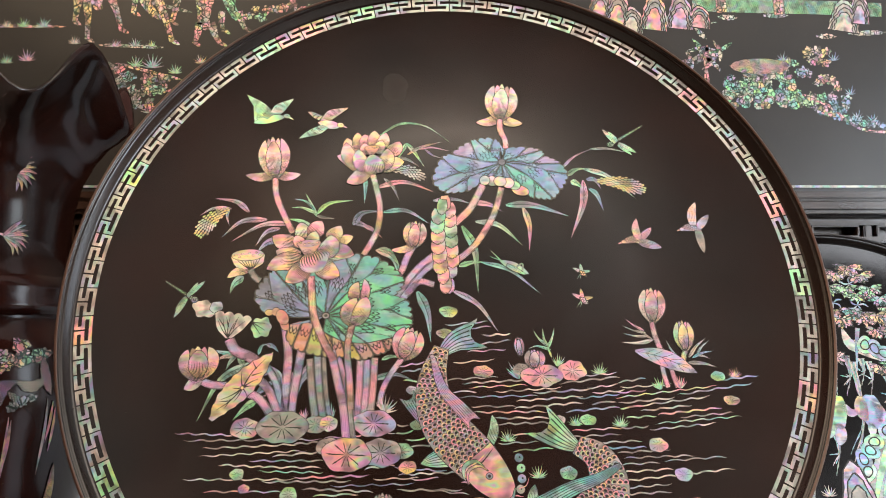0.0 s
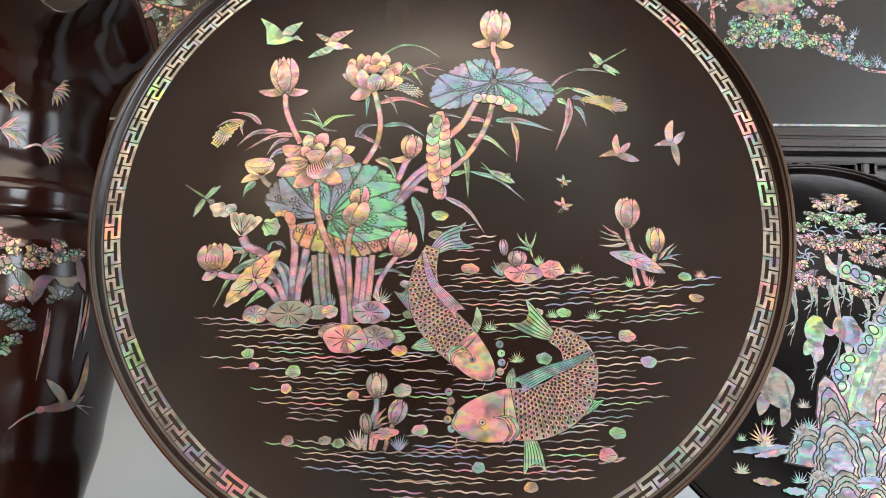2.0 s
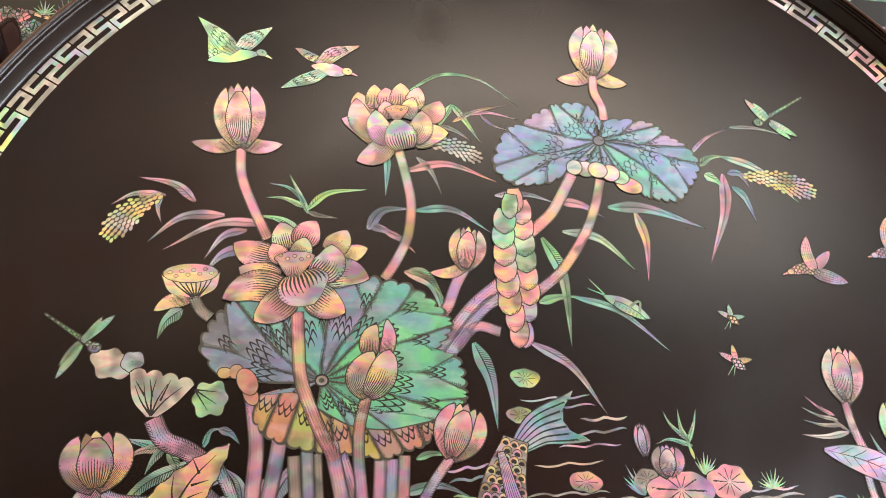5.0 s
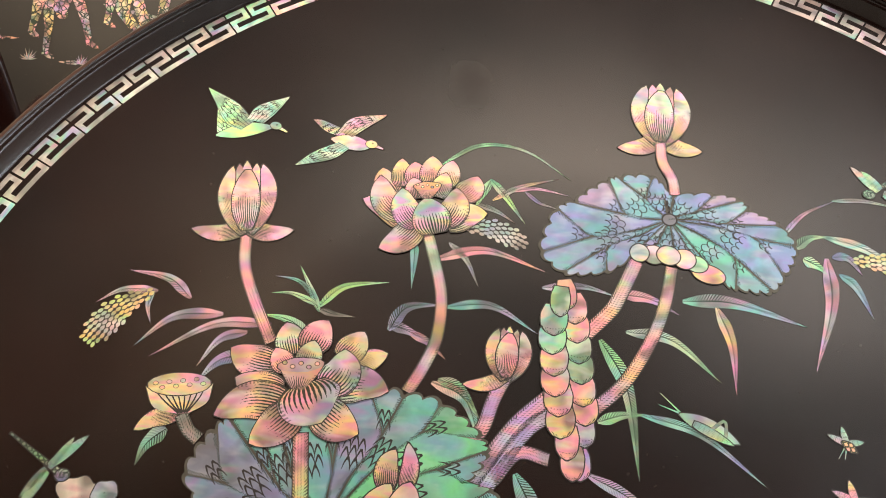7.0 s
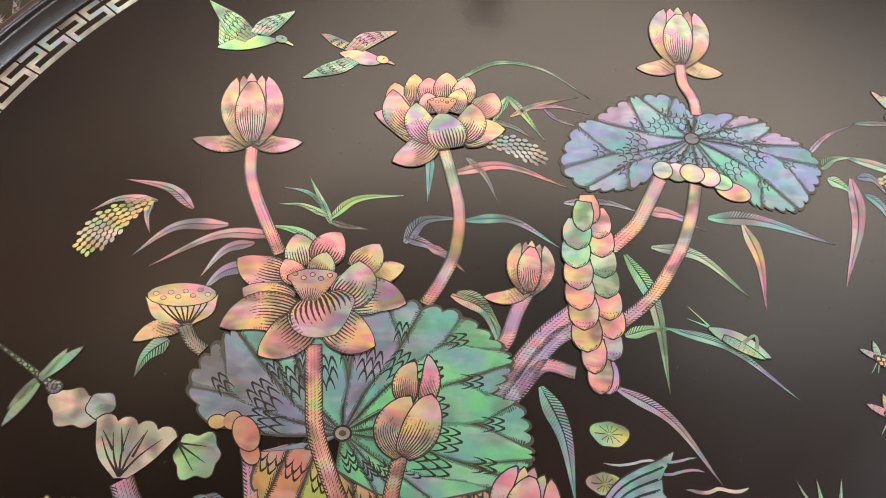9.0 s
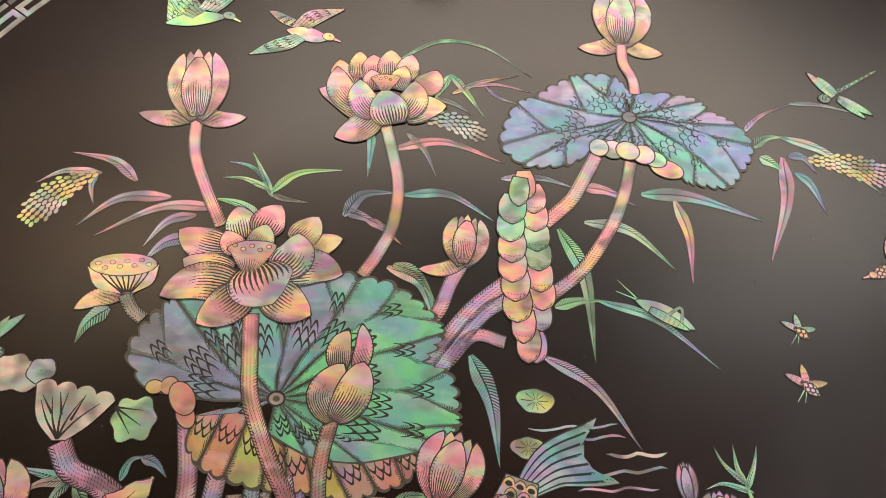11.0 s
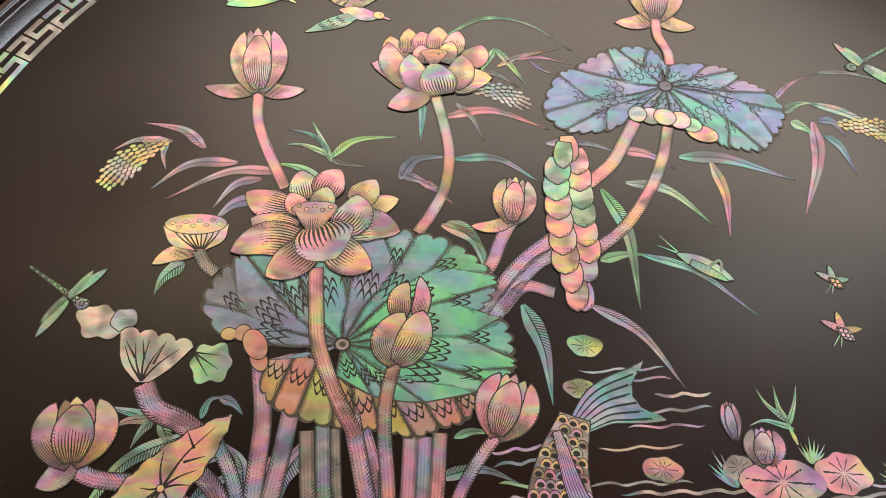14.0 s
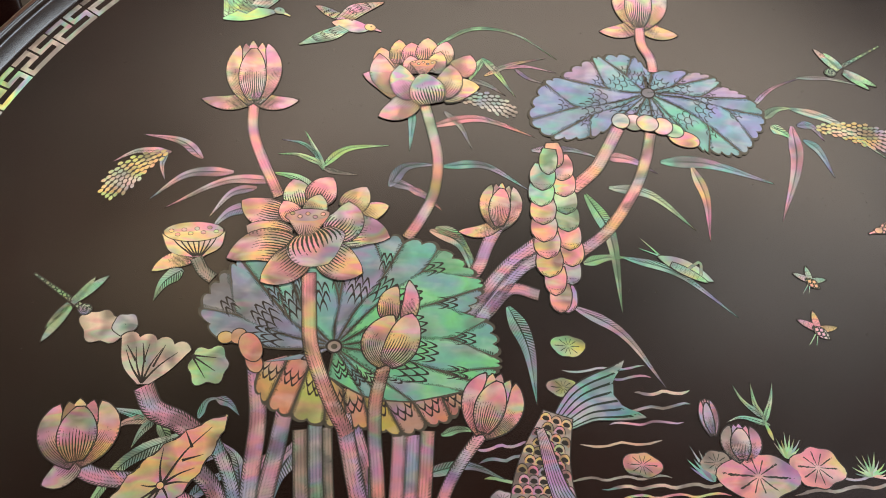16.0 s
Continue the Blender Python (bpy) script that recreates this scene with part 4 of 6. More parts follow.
OUTER = [(-123.6, -28.9), (-117.9, -36.8), (-108.5, -41.0), (-95.5, -44.0), (-86.8, -43.9), (-77.9, -44.5), (-65.5, -47.4), (-56.4, -43.3), (-46.9, -40.5), (-41.1, -32.1)]


def leaf_panel(left, right, tone, bulge, bumps, layer, marks, size, rows, kind, cut="panel", grow=1.0):
    loft("leaf_panel", leaf, pearl(tone, cut), left, right, layer, bulge, bumps)
    if marks:
        lines = arch_marks(left, right, marks, size, rows, kind, grow)
        if lines:
            engrave(leaf, lines, layer, 0.85 if kind == "arch" else 0.62)


def veined_leaf(heart, veins, first, last, tones, caps, layer, size, kind, lobe, grow=1.0):
    """Long panels between the veins, and caps in their forks."""
    prev = first
    for k, (fork, a, b) in enumerate(veins):
        left, right = prev, [heart, between(heart, fork, 0.5, 0.04), fork, a]
        leaf_panel(left, right, tones[k], lobe, 2, layer, 0.55, size, (2, 3, 3), kind, grow=grow)
        leaf_panel([fork, a], [fork, b], caps[k], lobe * 1.15, 3 if dist(a, b) > 14 else 2, layer + 0.3, 0.42, size * 0.9, (2, 2), kind, grow=grow)
        prev = [heart, between(heart, fork, 0.5, 0.04), fork, b]
    leaf_panel(prev, last, tones[len(veins)], lobe, 2, layer, 0.6, size, (2, 3, 2), kind, grow=grow)


for k, tone in enumerate(("leaf_rose", "leaf_rose", "leaf_gold", "leaf_gold", "leaf_rose", "leaf_gold", "leaf_rose", "leaf_rose", "leaf_rose")):
    leaf_panel([FOLD[k], OUTER[k]], [FOLD[k + 1], OUTER[k + 1]], tone, 1.6, 2, 5.2, 0.45, 3.0, (3, 2), "arch")
for a, b, tone in ((9, 7, "leaf_green"), (7, 6, "leaf_green"), (6, 5, "leaf_teal"), (5, 3, "leaf_green")):
    leaf_panel([HEART, FOLD[a]], [HEART, FOLD[b]], tone, 0.2, 1, 6.0, 0.62, 2.6, (2, 2, 2), "arch")
leaf_panel([HEART, FOLD[2]], [HEART, FOLD[0]], "leaf_slate", 0.2, 1, 6.0, 0.6, 2.6, (2, 2), "arch")
veined_leaf(HEART, VEINS, [HEART, (-115.0, -15.2), (-138.9, -12.6)], [HEART, between(HEART, FOLD[8], 0.5, -0.05), FOLD[9]],
            ("leaf_slate", "leaf_slate", "leaf_teal", "leaf_teal", "leaf_slate", "leaf_teal", "leaf_green", "leaf_green", "leaf_green", "leaf_green"),
            ("leaf_grey", "leaf_teal", "leaf_green", "leaf_teal", "leaf_teal", "leaf_green", "leaf_teal", "leaf_teal", "leaf_green"), 6.4, 3.1, "arch", 2.2, 1.4)
patch("leaf_heart", leaf, pearl("grey"), HEART, lobed(2.6, 2.2), 8.4, 0.8)
patch("leaf_heart", leaf, VEIN, HEART, lobed(1.3, 1.1), 8.8, 0.2)
for c, rx, ry, rot in (((-137.8, -11.1), 3.0, 2.4, 0), ((-132.6, -10.4), 3.2, 3.0, 60), ((-127.2, -14.9), 6.4, 4.2, -60), ((-125.1, -21.1), 4.6, 3.0, -60)):
    patch("folded_edge", leaf, pearl("leaf_rose" if rot else "leaf_gold", "petal_plain"), c, lobed(rx, ry, rot), 8 + rx)

leaf = group_part("lotus_leaf", plate, "wide blue lotus leaf with bead-like folded edge")
HUB = (46.1, 119.4)
RIBS = [
    [(17.3, 104.6), (16.5, 93.4), (-1.3, 92.2)], [(10.6, 109.5), (-10.7, 101.6), (-3.4, 122.6)], [(26.0, 121.6), (5.3, 126.4), (20.6, 137.8)], [(36.4, 129.9), (26.1, 139.4), (39.8, 140.6)],
    [(58.6, 124.2), (67.0, 132.5), (77.5, 130.1)], [(71.3, 118.3), (80.8, 125.0), (93.7, 118.3)], [(83.8, 111.4), (99.7, 108.4), (92.6, 94.7)], [(73.0, 101.5), (86.2, 86.9), (71.9, 88.0)]]
leaf_panel([HUB, (46.8, 126.4), (40.0, 140.3)], [HUB, (47.5, 126.5), (48.9, 131.3)], "leaf_blue", 0.8, 1, 6, 0.6, 3.4, (2, 2, 2), "scale")
for a, b in (((27.0, 100.3), (37.2, 102.8)), ((37.2, 102.8), (47.0, 100.9)), ((47.0, 100.9), (57.8, 95.0)), ((57.8, 95.0), (66.3, 90.1))):
    leaf_panel([HUB, b], [HUB, a], "leaf_mist", 0.2, 1, 6, 0.7, 3.2, (2, 3, 3), "scale")
veined_leaf(HUB, RIBS[:4], [HUB, (27.0, 100.3)], [HUB, (45.0, 126.3), (45.7, 134.1)], ("leaf_blue", "leaf_mist", "leaf_blue", "leaf_mist", "leaf_blue"), ("leaf_blue", "leaf_blue", "leaf_mauve", "leaf_mist"), 6.2, 3.4, "scale", 1.8)
veined_leaf(HUB, RIBS[4:], [HUB, (48.0, 126.5), (49.2, 131.3)], [HUB, (56.9, 103.4), (66.7, 90.1)], ("leaf_blue", "leaf_mist", "leaf_blue", "leaf_blue", "leaf_teal"), ("leaf_mauve", "leaf_mauve", "leaf_blue", "leaf_teal"), 6.2, 3.4, "scale", 1.8)
patch("leaf_heart", leaf, pearl("leaf_grey", "panel"), HUB, lobed(2.9, 2.6), 7.6, 0.7)
for i, (c, rx, ry) in enumerate((((31.4, 102.4), 4.0, 4.2), ((37.6, 101.7), 4.6, 4.4), ((44.0, 101.5), 5.0, 4.4), ((50.8, 100.0), 4.8, 4.6), ((55.8, 97.8), 4.8, 3.8), ((60.5, 93.2), 7.2, 4.2))):
    patch("folded_edge", leaf, pearl(("pink", "gold", "gold", "gold", "green", "gold")[i]), c, lobed(rx, ry, -16), 8 + 0.9 * ((2, 1, 3, 2, 1, 0)[i]), 0.5)
stem(plate, [(29.8, 98.3), (22.5, 83.5), (17.4, 74.9), (6.4, 64.0)], 6, "pink", 5)
stem(plate, [(44.9, 95.8), (40.8, 79.7), (33.5, 62.5), (21.0, 43.6), (6.2, 30.6)], 5.2, "pink", 5)

# ---- ears of grain and grass blades in the air ----
def grain_ear(pts, width, tone):
    """Many small drops of shell in offset rows, on a dark bed."""
    g = group_part("grain_ear", plate, "ear of grain in small shell drops")
    strip("bed", g, CUT, pts, width * 0.9, "ear", 2, n=16, rim=0)
    ln = curve(pts, 4)[1]
    rows = max(6, int(ln / 2.3))
    spine = curve(pts, rows)[0]
    verts, faces, st = [], [], []
    for i, (c, d) in enumerate(spine):
        side = Vector((-d.y, d.x, 0))
        hw = width / 2 * PROFILE["ear"](min(0.97, i / rows))
        count = max(1, round(2 * hw / 2.1))
        for j in range(count + i % 2):
            t = (2 * (j + (0.0 if i % 2 else 0.5)) / count - 1)
            o = c + side * hw * t
            b = len(verts)
            lean = (d + side * 0.35 * t).normalized()
            cross = Vector((-lean.y, lean.x, 0))
            for u, v in ((-1.25, 0), (-0.5, 0.68), (0.5, 0.86), (1.25, 0.5), (1.55, 0), (1.25, -0.5), (0.5, -0.86), (-0.5, -0.68)):
                q = o + lean * u + cross * v
                verts.append(SURF[0](q.x, q.y, 0.22 + 0.02 * (u > 0)))
                st.append((0.5, 0.5))
            faces.append(tuple(range(b + 7, b - 1, -1)))
    part("grain", mesh_of("grain", verts, faces, [pearl(tone)], {"st": st, "mm": st}), g)["kind"] = "stuff"


for pts, w, tone in (([(-177.5, 76.3), (-189.2, 68.1), (-199.2, 53.6)], 12.5, "straw"), ([(125.7, 102.3), (143.7, 100.3), (162.9, 93.7)], 12, "straw"), ([(-49.3, 112.3), (-33.2, 112.0), (-18.8, 104.5)], 9, "grey")):
    grain_ear(pts, w, tone)
for pts, w, tone in (
        ([(-160.2, 73.8), (-171.1, 82.8), (-188.7, 85.9)], 5, "mauve"), ([(-145.5, 67.2), (-165.4, 65.4), (-180.1, 51.9)], 5.5, "mauve"), ([(-124.8, 63.4), (-148.3, 62.5), (-172.7, 47.8)], 5, "mauve"), ([(-134.2, 59.6), (-144.9, 56.2), (-152.7, 44.2)], 4.5, "mauve"),
        ([(-176.8, 77.3), (-177.7, 70.0), (-175.1, 62.0)], 3, "mauve"), ([(-174.7, 76.6), (-189.2, 76.9), (-199.8, 70.5)], 4, "mauve"), ([(-108.8, 59.5), (-118.0, 65.7), (-129.7, 67.8)], 5, "green"), ([(-135.7, 49.7), (-144.5, 46.5), (-151.5, 37.7)], 6, "teal"),
        ([(-105.4, 69.7), (-109.5, 79.1), (-115.7, 90.9)], 3.2, "green"), ([(-106.7, 75.3), (-115.3, 83.4), (-125.8, 85.6)], 2.6, "teal"), ([(-106.4, 72.8), (-117.0, 77.5), (-126.7, 77.7)], 3, "green"), ([(-106.3, 71.5), (-95.8, 81.5), (-76.6, 84.3)], 4, "green")):
    blade(plate, pts, w, tone)
for pts, w, tone in (
        ([(-105.5, 70.7), (-99.4, 68.9), (-90.2, 67.8)], 3, "grey"), ([(-56.5, 144.5), (-38.9, 155.8), (-17.7, 153.5), (2.8, 138.3)], 2.4, "green"), ([(-33.9, 137.5), (-27.7, 129.7), (-18.2, 114.6)], 4, "green"), ([(-33.9, 136.9), (-36.5, 130.8), (-41.4, 121.2)], 4, "green"),
        ([(-32.8, 126.5), (-20.5, 133.8), (-2.9, 138.7)], 3, "pink"), ([(-24.4, 131.3), (-12.8, 133.2), (2.0, 129.9)], 2, "mauve"), ([(-18.0, 131.5), (-11.7, 125.9), (-2.9, 122.7)], 2, "grey"), ([(-39.7, 124.2), (-30.8, 120.7), (-22.7, 115.0)], 3, "grey"),
        ([(-58.2, 95.8), (-35.6, 101.0), (-9.7, 91.7)], 5, "pink"), ([(-66.7, 104.3), (-66.9, 92.7), (-67.3, 81.5)], 4, "teal"), ([(-51.8, 104.3), (-44.2, 96.3), (-38.8, 83.7)], 3.4, "grey"), ([(-75.7, 62.5), (-68.7, 72.9), (-54.0, 74.7)], 6, "blue")):
    blade(plate, pts, w, tone)
for pts, w, tone in (
        ([(-52.1, 73.8), (-33.0, 75.0), (-13.6, 63.1)], 4.6, "teal"), ([(-75.8, 65.0), (-68.2, 62.8), (-58.5, 58.0)], 5, "mauve"), ([(-66.9, 61.6), (-59.7, 58.2), (-51.8, 50.9)], 4, "pink"), ([(-54.4, 42.2), (-45.2, 38.3), (-37.1, 26.0)], 5.5, "green"),
        ([(-11.3, 84.2), (5.7, 85.4), (20.4, 81.2)], 4.4, "blue"), ([(21.9, 82.3), (34.2, 80.7), (46.0, 73.9)], 5.5, "mauve"), ([(48.1, 80.2), (70.1, 80.0), (99.1, 70.4)], 7, "teal"), ([(62.2, 77.9), (66.6, 61.7), (65.8, 40.1)], 5.5, "gold"),
        ([(23.1, 65.5), (42.1, 62.2), (60.1, 45.0)], 5.5, "green"), ([(12.1, 61.6), (21.9, 40.8), (24.1, 5.0)], 7, "green"), ([(9.3, 27.1), (18.9, 30.1), (29.0, 30.7)], 5, "green"), ([(26.8, 30.6), (49.5, 23.6), (72.7, 4.2)], 4, "teal")):
    blade(plate, pts, w, tone)
for pts, w, tone in (
        ([(3.7, 7.0), (23.4, -4.5), (39.0, -26.9)], 5, "mauve"), ([(-23.6, 6.0), (-15.8, -11.4), (-13.0, -34.7)], 8, "teal"), ([(-56.9, 40.9), (-43.2, 34.2), (-35.9, 12.8)], 6, "green"), ([(-10.6, 11.7), (-20.0, 14.5), (-28.4, 9.7)], 5, "mauve"),
        ([(95.3, 113.0), (106.7, 124.6), (122.0, 132.1)], 2.6, "mauve"), ([(120.7, 132.1), (136.1, 132.4), (153.6, 128.4)], 2.6, "grey"), ([(100.0, 107.0), (107.1, 112.5), (115.7, 113.6)], 5, "green"), ([(113.7, 113.5), (133.1, 106.7), (155.2, 86.1)], 5, "green"),
        ([(113.1, 102.8), (111.5, 81.2), (99.8, 51.1)], 7, "mauve"), ([(115.7, 103.5), (122.5, 103.3), (127.2, 95.3)], 4.5, "blue"), ([(117.3, 95.3), (123.4, 89.7), (128.1, 74.8)], 4.5, "blue"), ([(102.8, 102.2), (108.3, 99.2), (112.4, 95.0)], 6, "green")):
    blade(plate, pts, w, tone)

# ---- the clump at the water's edge ----
bud(plate, (-186.0, -62.0), (-189.0, -38.1), 29, ("gold", "gold"), ((-196.4, -70.3),), 8, "gold lotus bud bent over the water")
stem(plate, [(-186.5, -62.4), (-176.7, -66.8), (-158.8, -67.9)], 6, "mauve", 6)
curl = group_part("curled_leaf", plate, "pale curled lotus leaf seen from the side")
loft("leaf_cup", curl, pearl("pale", "plain"), [(-169.3, -31.4), (-176.4, -23.6), (-179.1, -11.6)], [(-164.7, -31.2), (-157.6, -25.3), (-150.5, -16.7)], 6, 2.2, 4, 0.1, 0.3, m=24)
engrave(curl, [[(-167.6, -30.8), between((-167.6, -30.8), q, 0.5, 0.05), q] for q in ((-176.2, -17.4), (-172.5, -16.0), (-167.3, -14.6), (-161.9, -16.4), (-155.6, -17.9))]
        + [[(-171.4, -22.0), (-176.1, -15.4)], [(-168.0, -22.4), (-170.1, -14.3)], [(-164.4, -24.2), (-161.0, -14.9)]], 6, 1.0, "vein")
pad(curl, (-187.0, -8.0), 10.5, 6.5, "pale", -10, 5, 0.12, 5, "leaf_lobe", "plain")
pad(curl, (-178.7, -6.7), 5, 4.4, "teal", 30, 5, 0.06, 5.5, "leaf_lobe", "vein")
pad(curl, (-142.9, -22.9), 7.6, 8.0, "green", -20, 6, 0.1, 5, "leaf_lobe", "plain")
engrave(curl, [[(-150.1, -18.9), q] for q in ((-140.2, -19.7), (-139.9, -25.2), (-143.5, -28.1))], 5, 0.9, "vein")
stem(plate, [(-166.5, -32.0), (-160.8, -41.0), (-150.2, -45.6), (-139.7, -52.8)], 8, "mauve", 5)
strip("long_leaf", plate, pearl("gold"), [(-174.5, -93.0), (-165.2, -79.9), (-151.9, -65.1), (-132.4, -42.7)], 18.5, "leaf", 8, n=28, wob=0.7, label="long folded gold lotus leaf")
LEAF_HEART = (-153.1, -69.3)
engrave(plate, [[LEAF_HEART, between(LEAF_HEART, q, 0.5, 0.06), q] for q in ((-137.6, -47.3), (-141.8, -62.7), (-143.1, -68.0), (-160.5, -69.5), (-171.3, -86.0), (-168.2, -78.0), (-158.7, -79.7), (-149.0, -76.4), (-154.5, -55.6))]
        + [[a, b] for a, b in (((-147.0, -60.1), (-139.4, -57.7)), ((-143.9, -55.2), (-147.4, -48.8)), ((-161.1, -77.7), (-165.4, -84.9)), ((-162.8, -79.2), (-169.3, -79.4)))], 8, 1.1, "vein", 0.8)
patch("leaf_heart", plate, pearl("pink"), (-153.4, -69.4), lobed(1.2, 1.2), 9.4)
for pts, w, tone in (
        ([(-148.0, -50.0), (-170.0, -63.4), (-184.6, -93.9)], 6, "green"), ([(-162.9, -44.2), (-169.6, -42.6), (-179.0, -40.7)], 4, "teal"), ([(-161.7, -44.6), (-170.1, -46.0), (-175.9, -50.0)], 4, "pale"), ([(-160.2, -44.6), (-164.1, -49.6), (-166.8, -55.8)], 4, "green"),
        ([(-158.3, -45.6), (-153.9, -53.2), (-155.6, -61.9)], 5, "green"), ([(-143.5, -44.0), (-141.2, -37.2), (-136.0, -35.8)], 3, "teal"), ([(-137.7, -36.1), (-132.4, -38.0), (-128.2, -42.4)], 4, "blue"), ([(-141.7, -78.5), (-149.1, -83.3), (-158.5, -93.2)], 6, "green"),
        ([(-160.3, -74.4), (-144.0, -62.0), (-130.2, -56.8)], 6, "blue"), ([(-120.4, -61.6), (-108.9, -56.5), (-103.4, -47.5)], 6, "mauve"), ([(-142.9, -74.2), (-134.1, -66.7), (-122.8, -60.6)], 5, "blue"), ([(-56.6, -63.0), (-40.3, -59.3), (-26.0, -64.0)], 5, "teal"),
        ([(-50.2, -48.1), (-43.2, -45.6), (-33.7, -46.4)], 3.4, "green")):
    blade(plate, pts, w, tone, 3)
for pts, w, tone in (
        ([(-124.4, -22.5), (-120.9, -43.3), (-120.9, -62.9), (-120.7, -91.4)], 6.6, "mauve"), ([(-111.0, -40.7), (-112.9, -58.4), (-115.3, -75.3), (-116.2, -91.3)], 6.6, "mauve"), ([(-104.4, -47.5), (-101.7, -71.1), (-97.8, -93.2)], 5.4, "grey"), ([(-98.8, -45.4), (-96.1, -71.0), (-91.7, -94.0)], 5.4, "grey"),
        ([(-94.0, -46.3), (-91.4, -70.9), (-87.1, -93.0)], 3.6, "grey"), ([(-66.3, -48.4), (-66.5, -70.5), (-67.7, -92.2)], 5.4, "mauve"), ([(-61.1, -48.3), (-61.4, -70.4), (-62.6, -92.1)], 5.4, "mauve"), ([(-55.5, -46.7), (-56.2, -70.3), (-58.0, -90.6)], 5.4, "pink"),
        ([(-83.5, -46.2), (-75.0, -70.6), (-70.5, -92.2)], 5, "mauve"), ([(-152.5, -71.9), (-140.2, -77.5), (-129.7, -90.8)], 6.4, "mauve"), ([(-144.1, -61.0), (-133.8, -70.6), (-125.2, -88.4)], 6.4, "mauve"), ([(-136.8, -52.0), (-128.5, -66.6), (-121.9, -88.3)], 5, "blue")):
    stem(plate, pts, w, tone, 4.5)
for c, rx, ry, tone, lay in (((-148.9, -99.2), 10.5, 7.5, "pink", 6), ((-97.6, -96.5), 10.5, 6, "grey", 5), ((-87.9, -95.8), 6.5, 5.5, "gold", 5.4), ((-121.6, -98.3), 19, 11.5, "shell", 7), ((-55.0, -95.8), 16, 9.5, "mauve", 6), ((-86.3, -112.8), 10, 6.5, "grey", 9),
                             ((-49.3, -116.8), 15, 10, "grey", 9), ((-34.3, -115.6), 8.5, 5.5, "green", 8.4), ((-74.0, -118.1), 18, 12, "pink", 10)):
    pad(plate, c, rx, ry, tone, 0, 6, 0.04, lay)
for pts, w, tone in (([(-107.1, -56.7), (-110.9, -64.9), (-111.5, -73.6)], 8, "blue"), ([(-99.0, -54.4), (-104.5, -57.4), (-108.0, -62.7)], 4, "teal"), ([(-124.2, -69.5), (-126.9, -59.0), (-133.7, -52.7)], 6, "blue"), ([(-116.0, -87.4), (-115.0, -83.0), (-111.9, -78.3)], 5, "teal"), ([(-124.5, -75.7), (-130.9, -73.8), (-138.8, -76.1)], 4, "mauve")):
    blade(plate, pts, w, tone, 3)
tuft(plate, (-47.5, -87.6), 15, "pale", 9, 60, 5, 20)
tuft(plate, (-86.2, -92.5), 13, "teal", 6, 30, 4, -8)
tuft(plate, (-106.2, -92.8), 10, "mauve", 6, 35, 4)

# ---- the two carp ----
scale_meshes = []
for tone in ("gold", "pink", "shell", "grey", "mauve", "green"):
    vs, fs, ix = [(0, 0, 0)], [], []
    for i in range(11):
        a = math.pi * (i / 10) * 1.24 - 0.12 * math.pi
        vs.append((0.0028 * math.sin(a) * 1.1, 0.0024 * math.cos(a), -0.00008))
    fs = [(0, i + 2, i + 1) for i in range(10)]
    ix = [0] * 10
    b = len(vs)
    for i in range(8):
        a = 2 * math.pi * i / 8
        vs.append((0.0004 + (0.00145 if math.cos(a) > 0 else 0.0008) * math.cos(a), 0.0016 * math.sin(a), 0.00009))
    fs.append(tuple(range(b, b + 8)))
    ix.append(1)
    b = len(vs)
    for i in range(11):
        a = math.pi * (i / 10) * 1.24 - 0.12 * math.pi
        for k in (1.0, 1.13):
            vs.append((0.0028 * math.sin(a) * 1.1 * k, 0.0024 * math.cos(a) * k, -0.00009))
    for i in range(10):
        fs.append((b + 2 * i, b + 2 * i + 1, b + 2 * i + 3, b + 2 * i + 2))
        ix.append(1)
    scale_meshes.append(mesh_of("scale", vs, fs, [pearl(tone), CUT], {"st": [(0.5, 0.5)] * len(vs), "mm": [(0, 0)] * len(vs)}, ix))


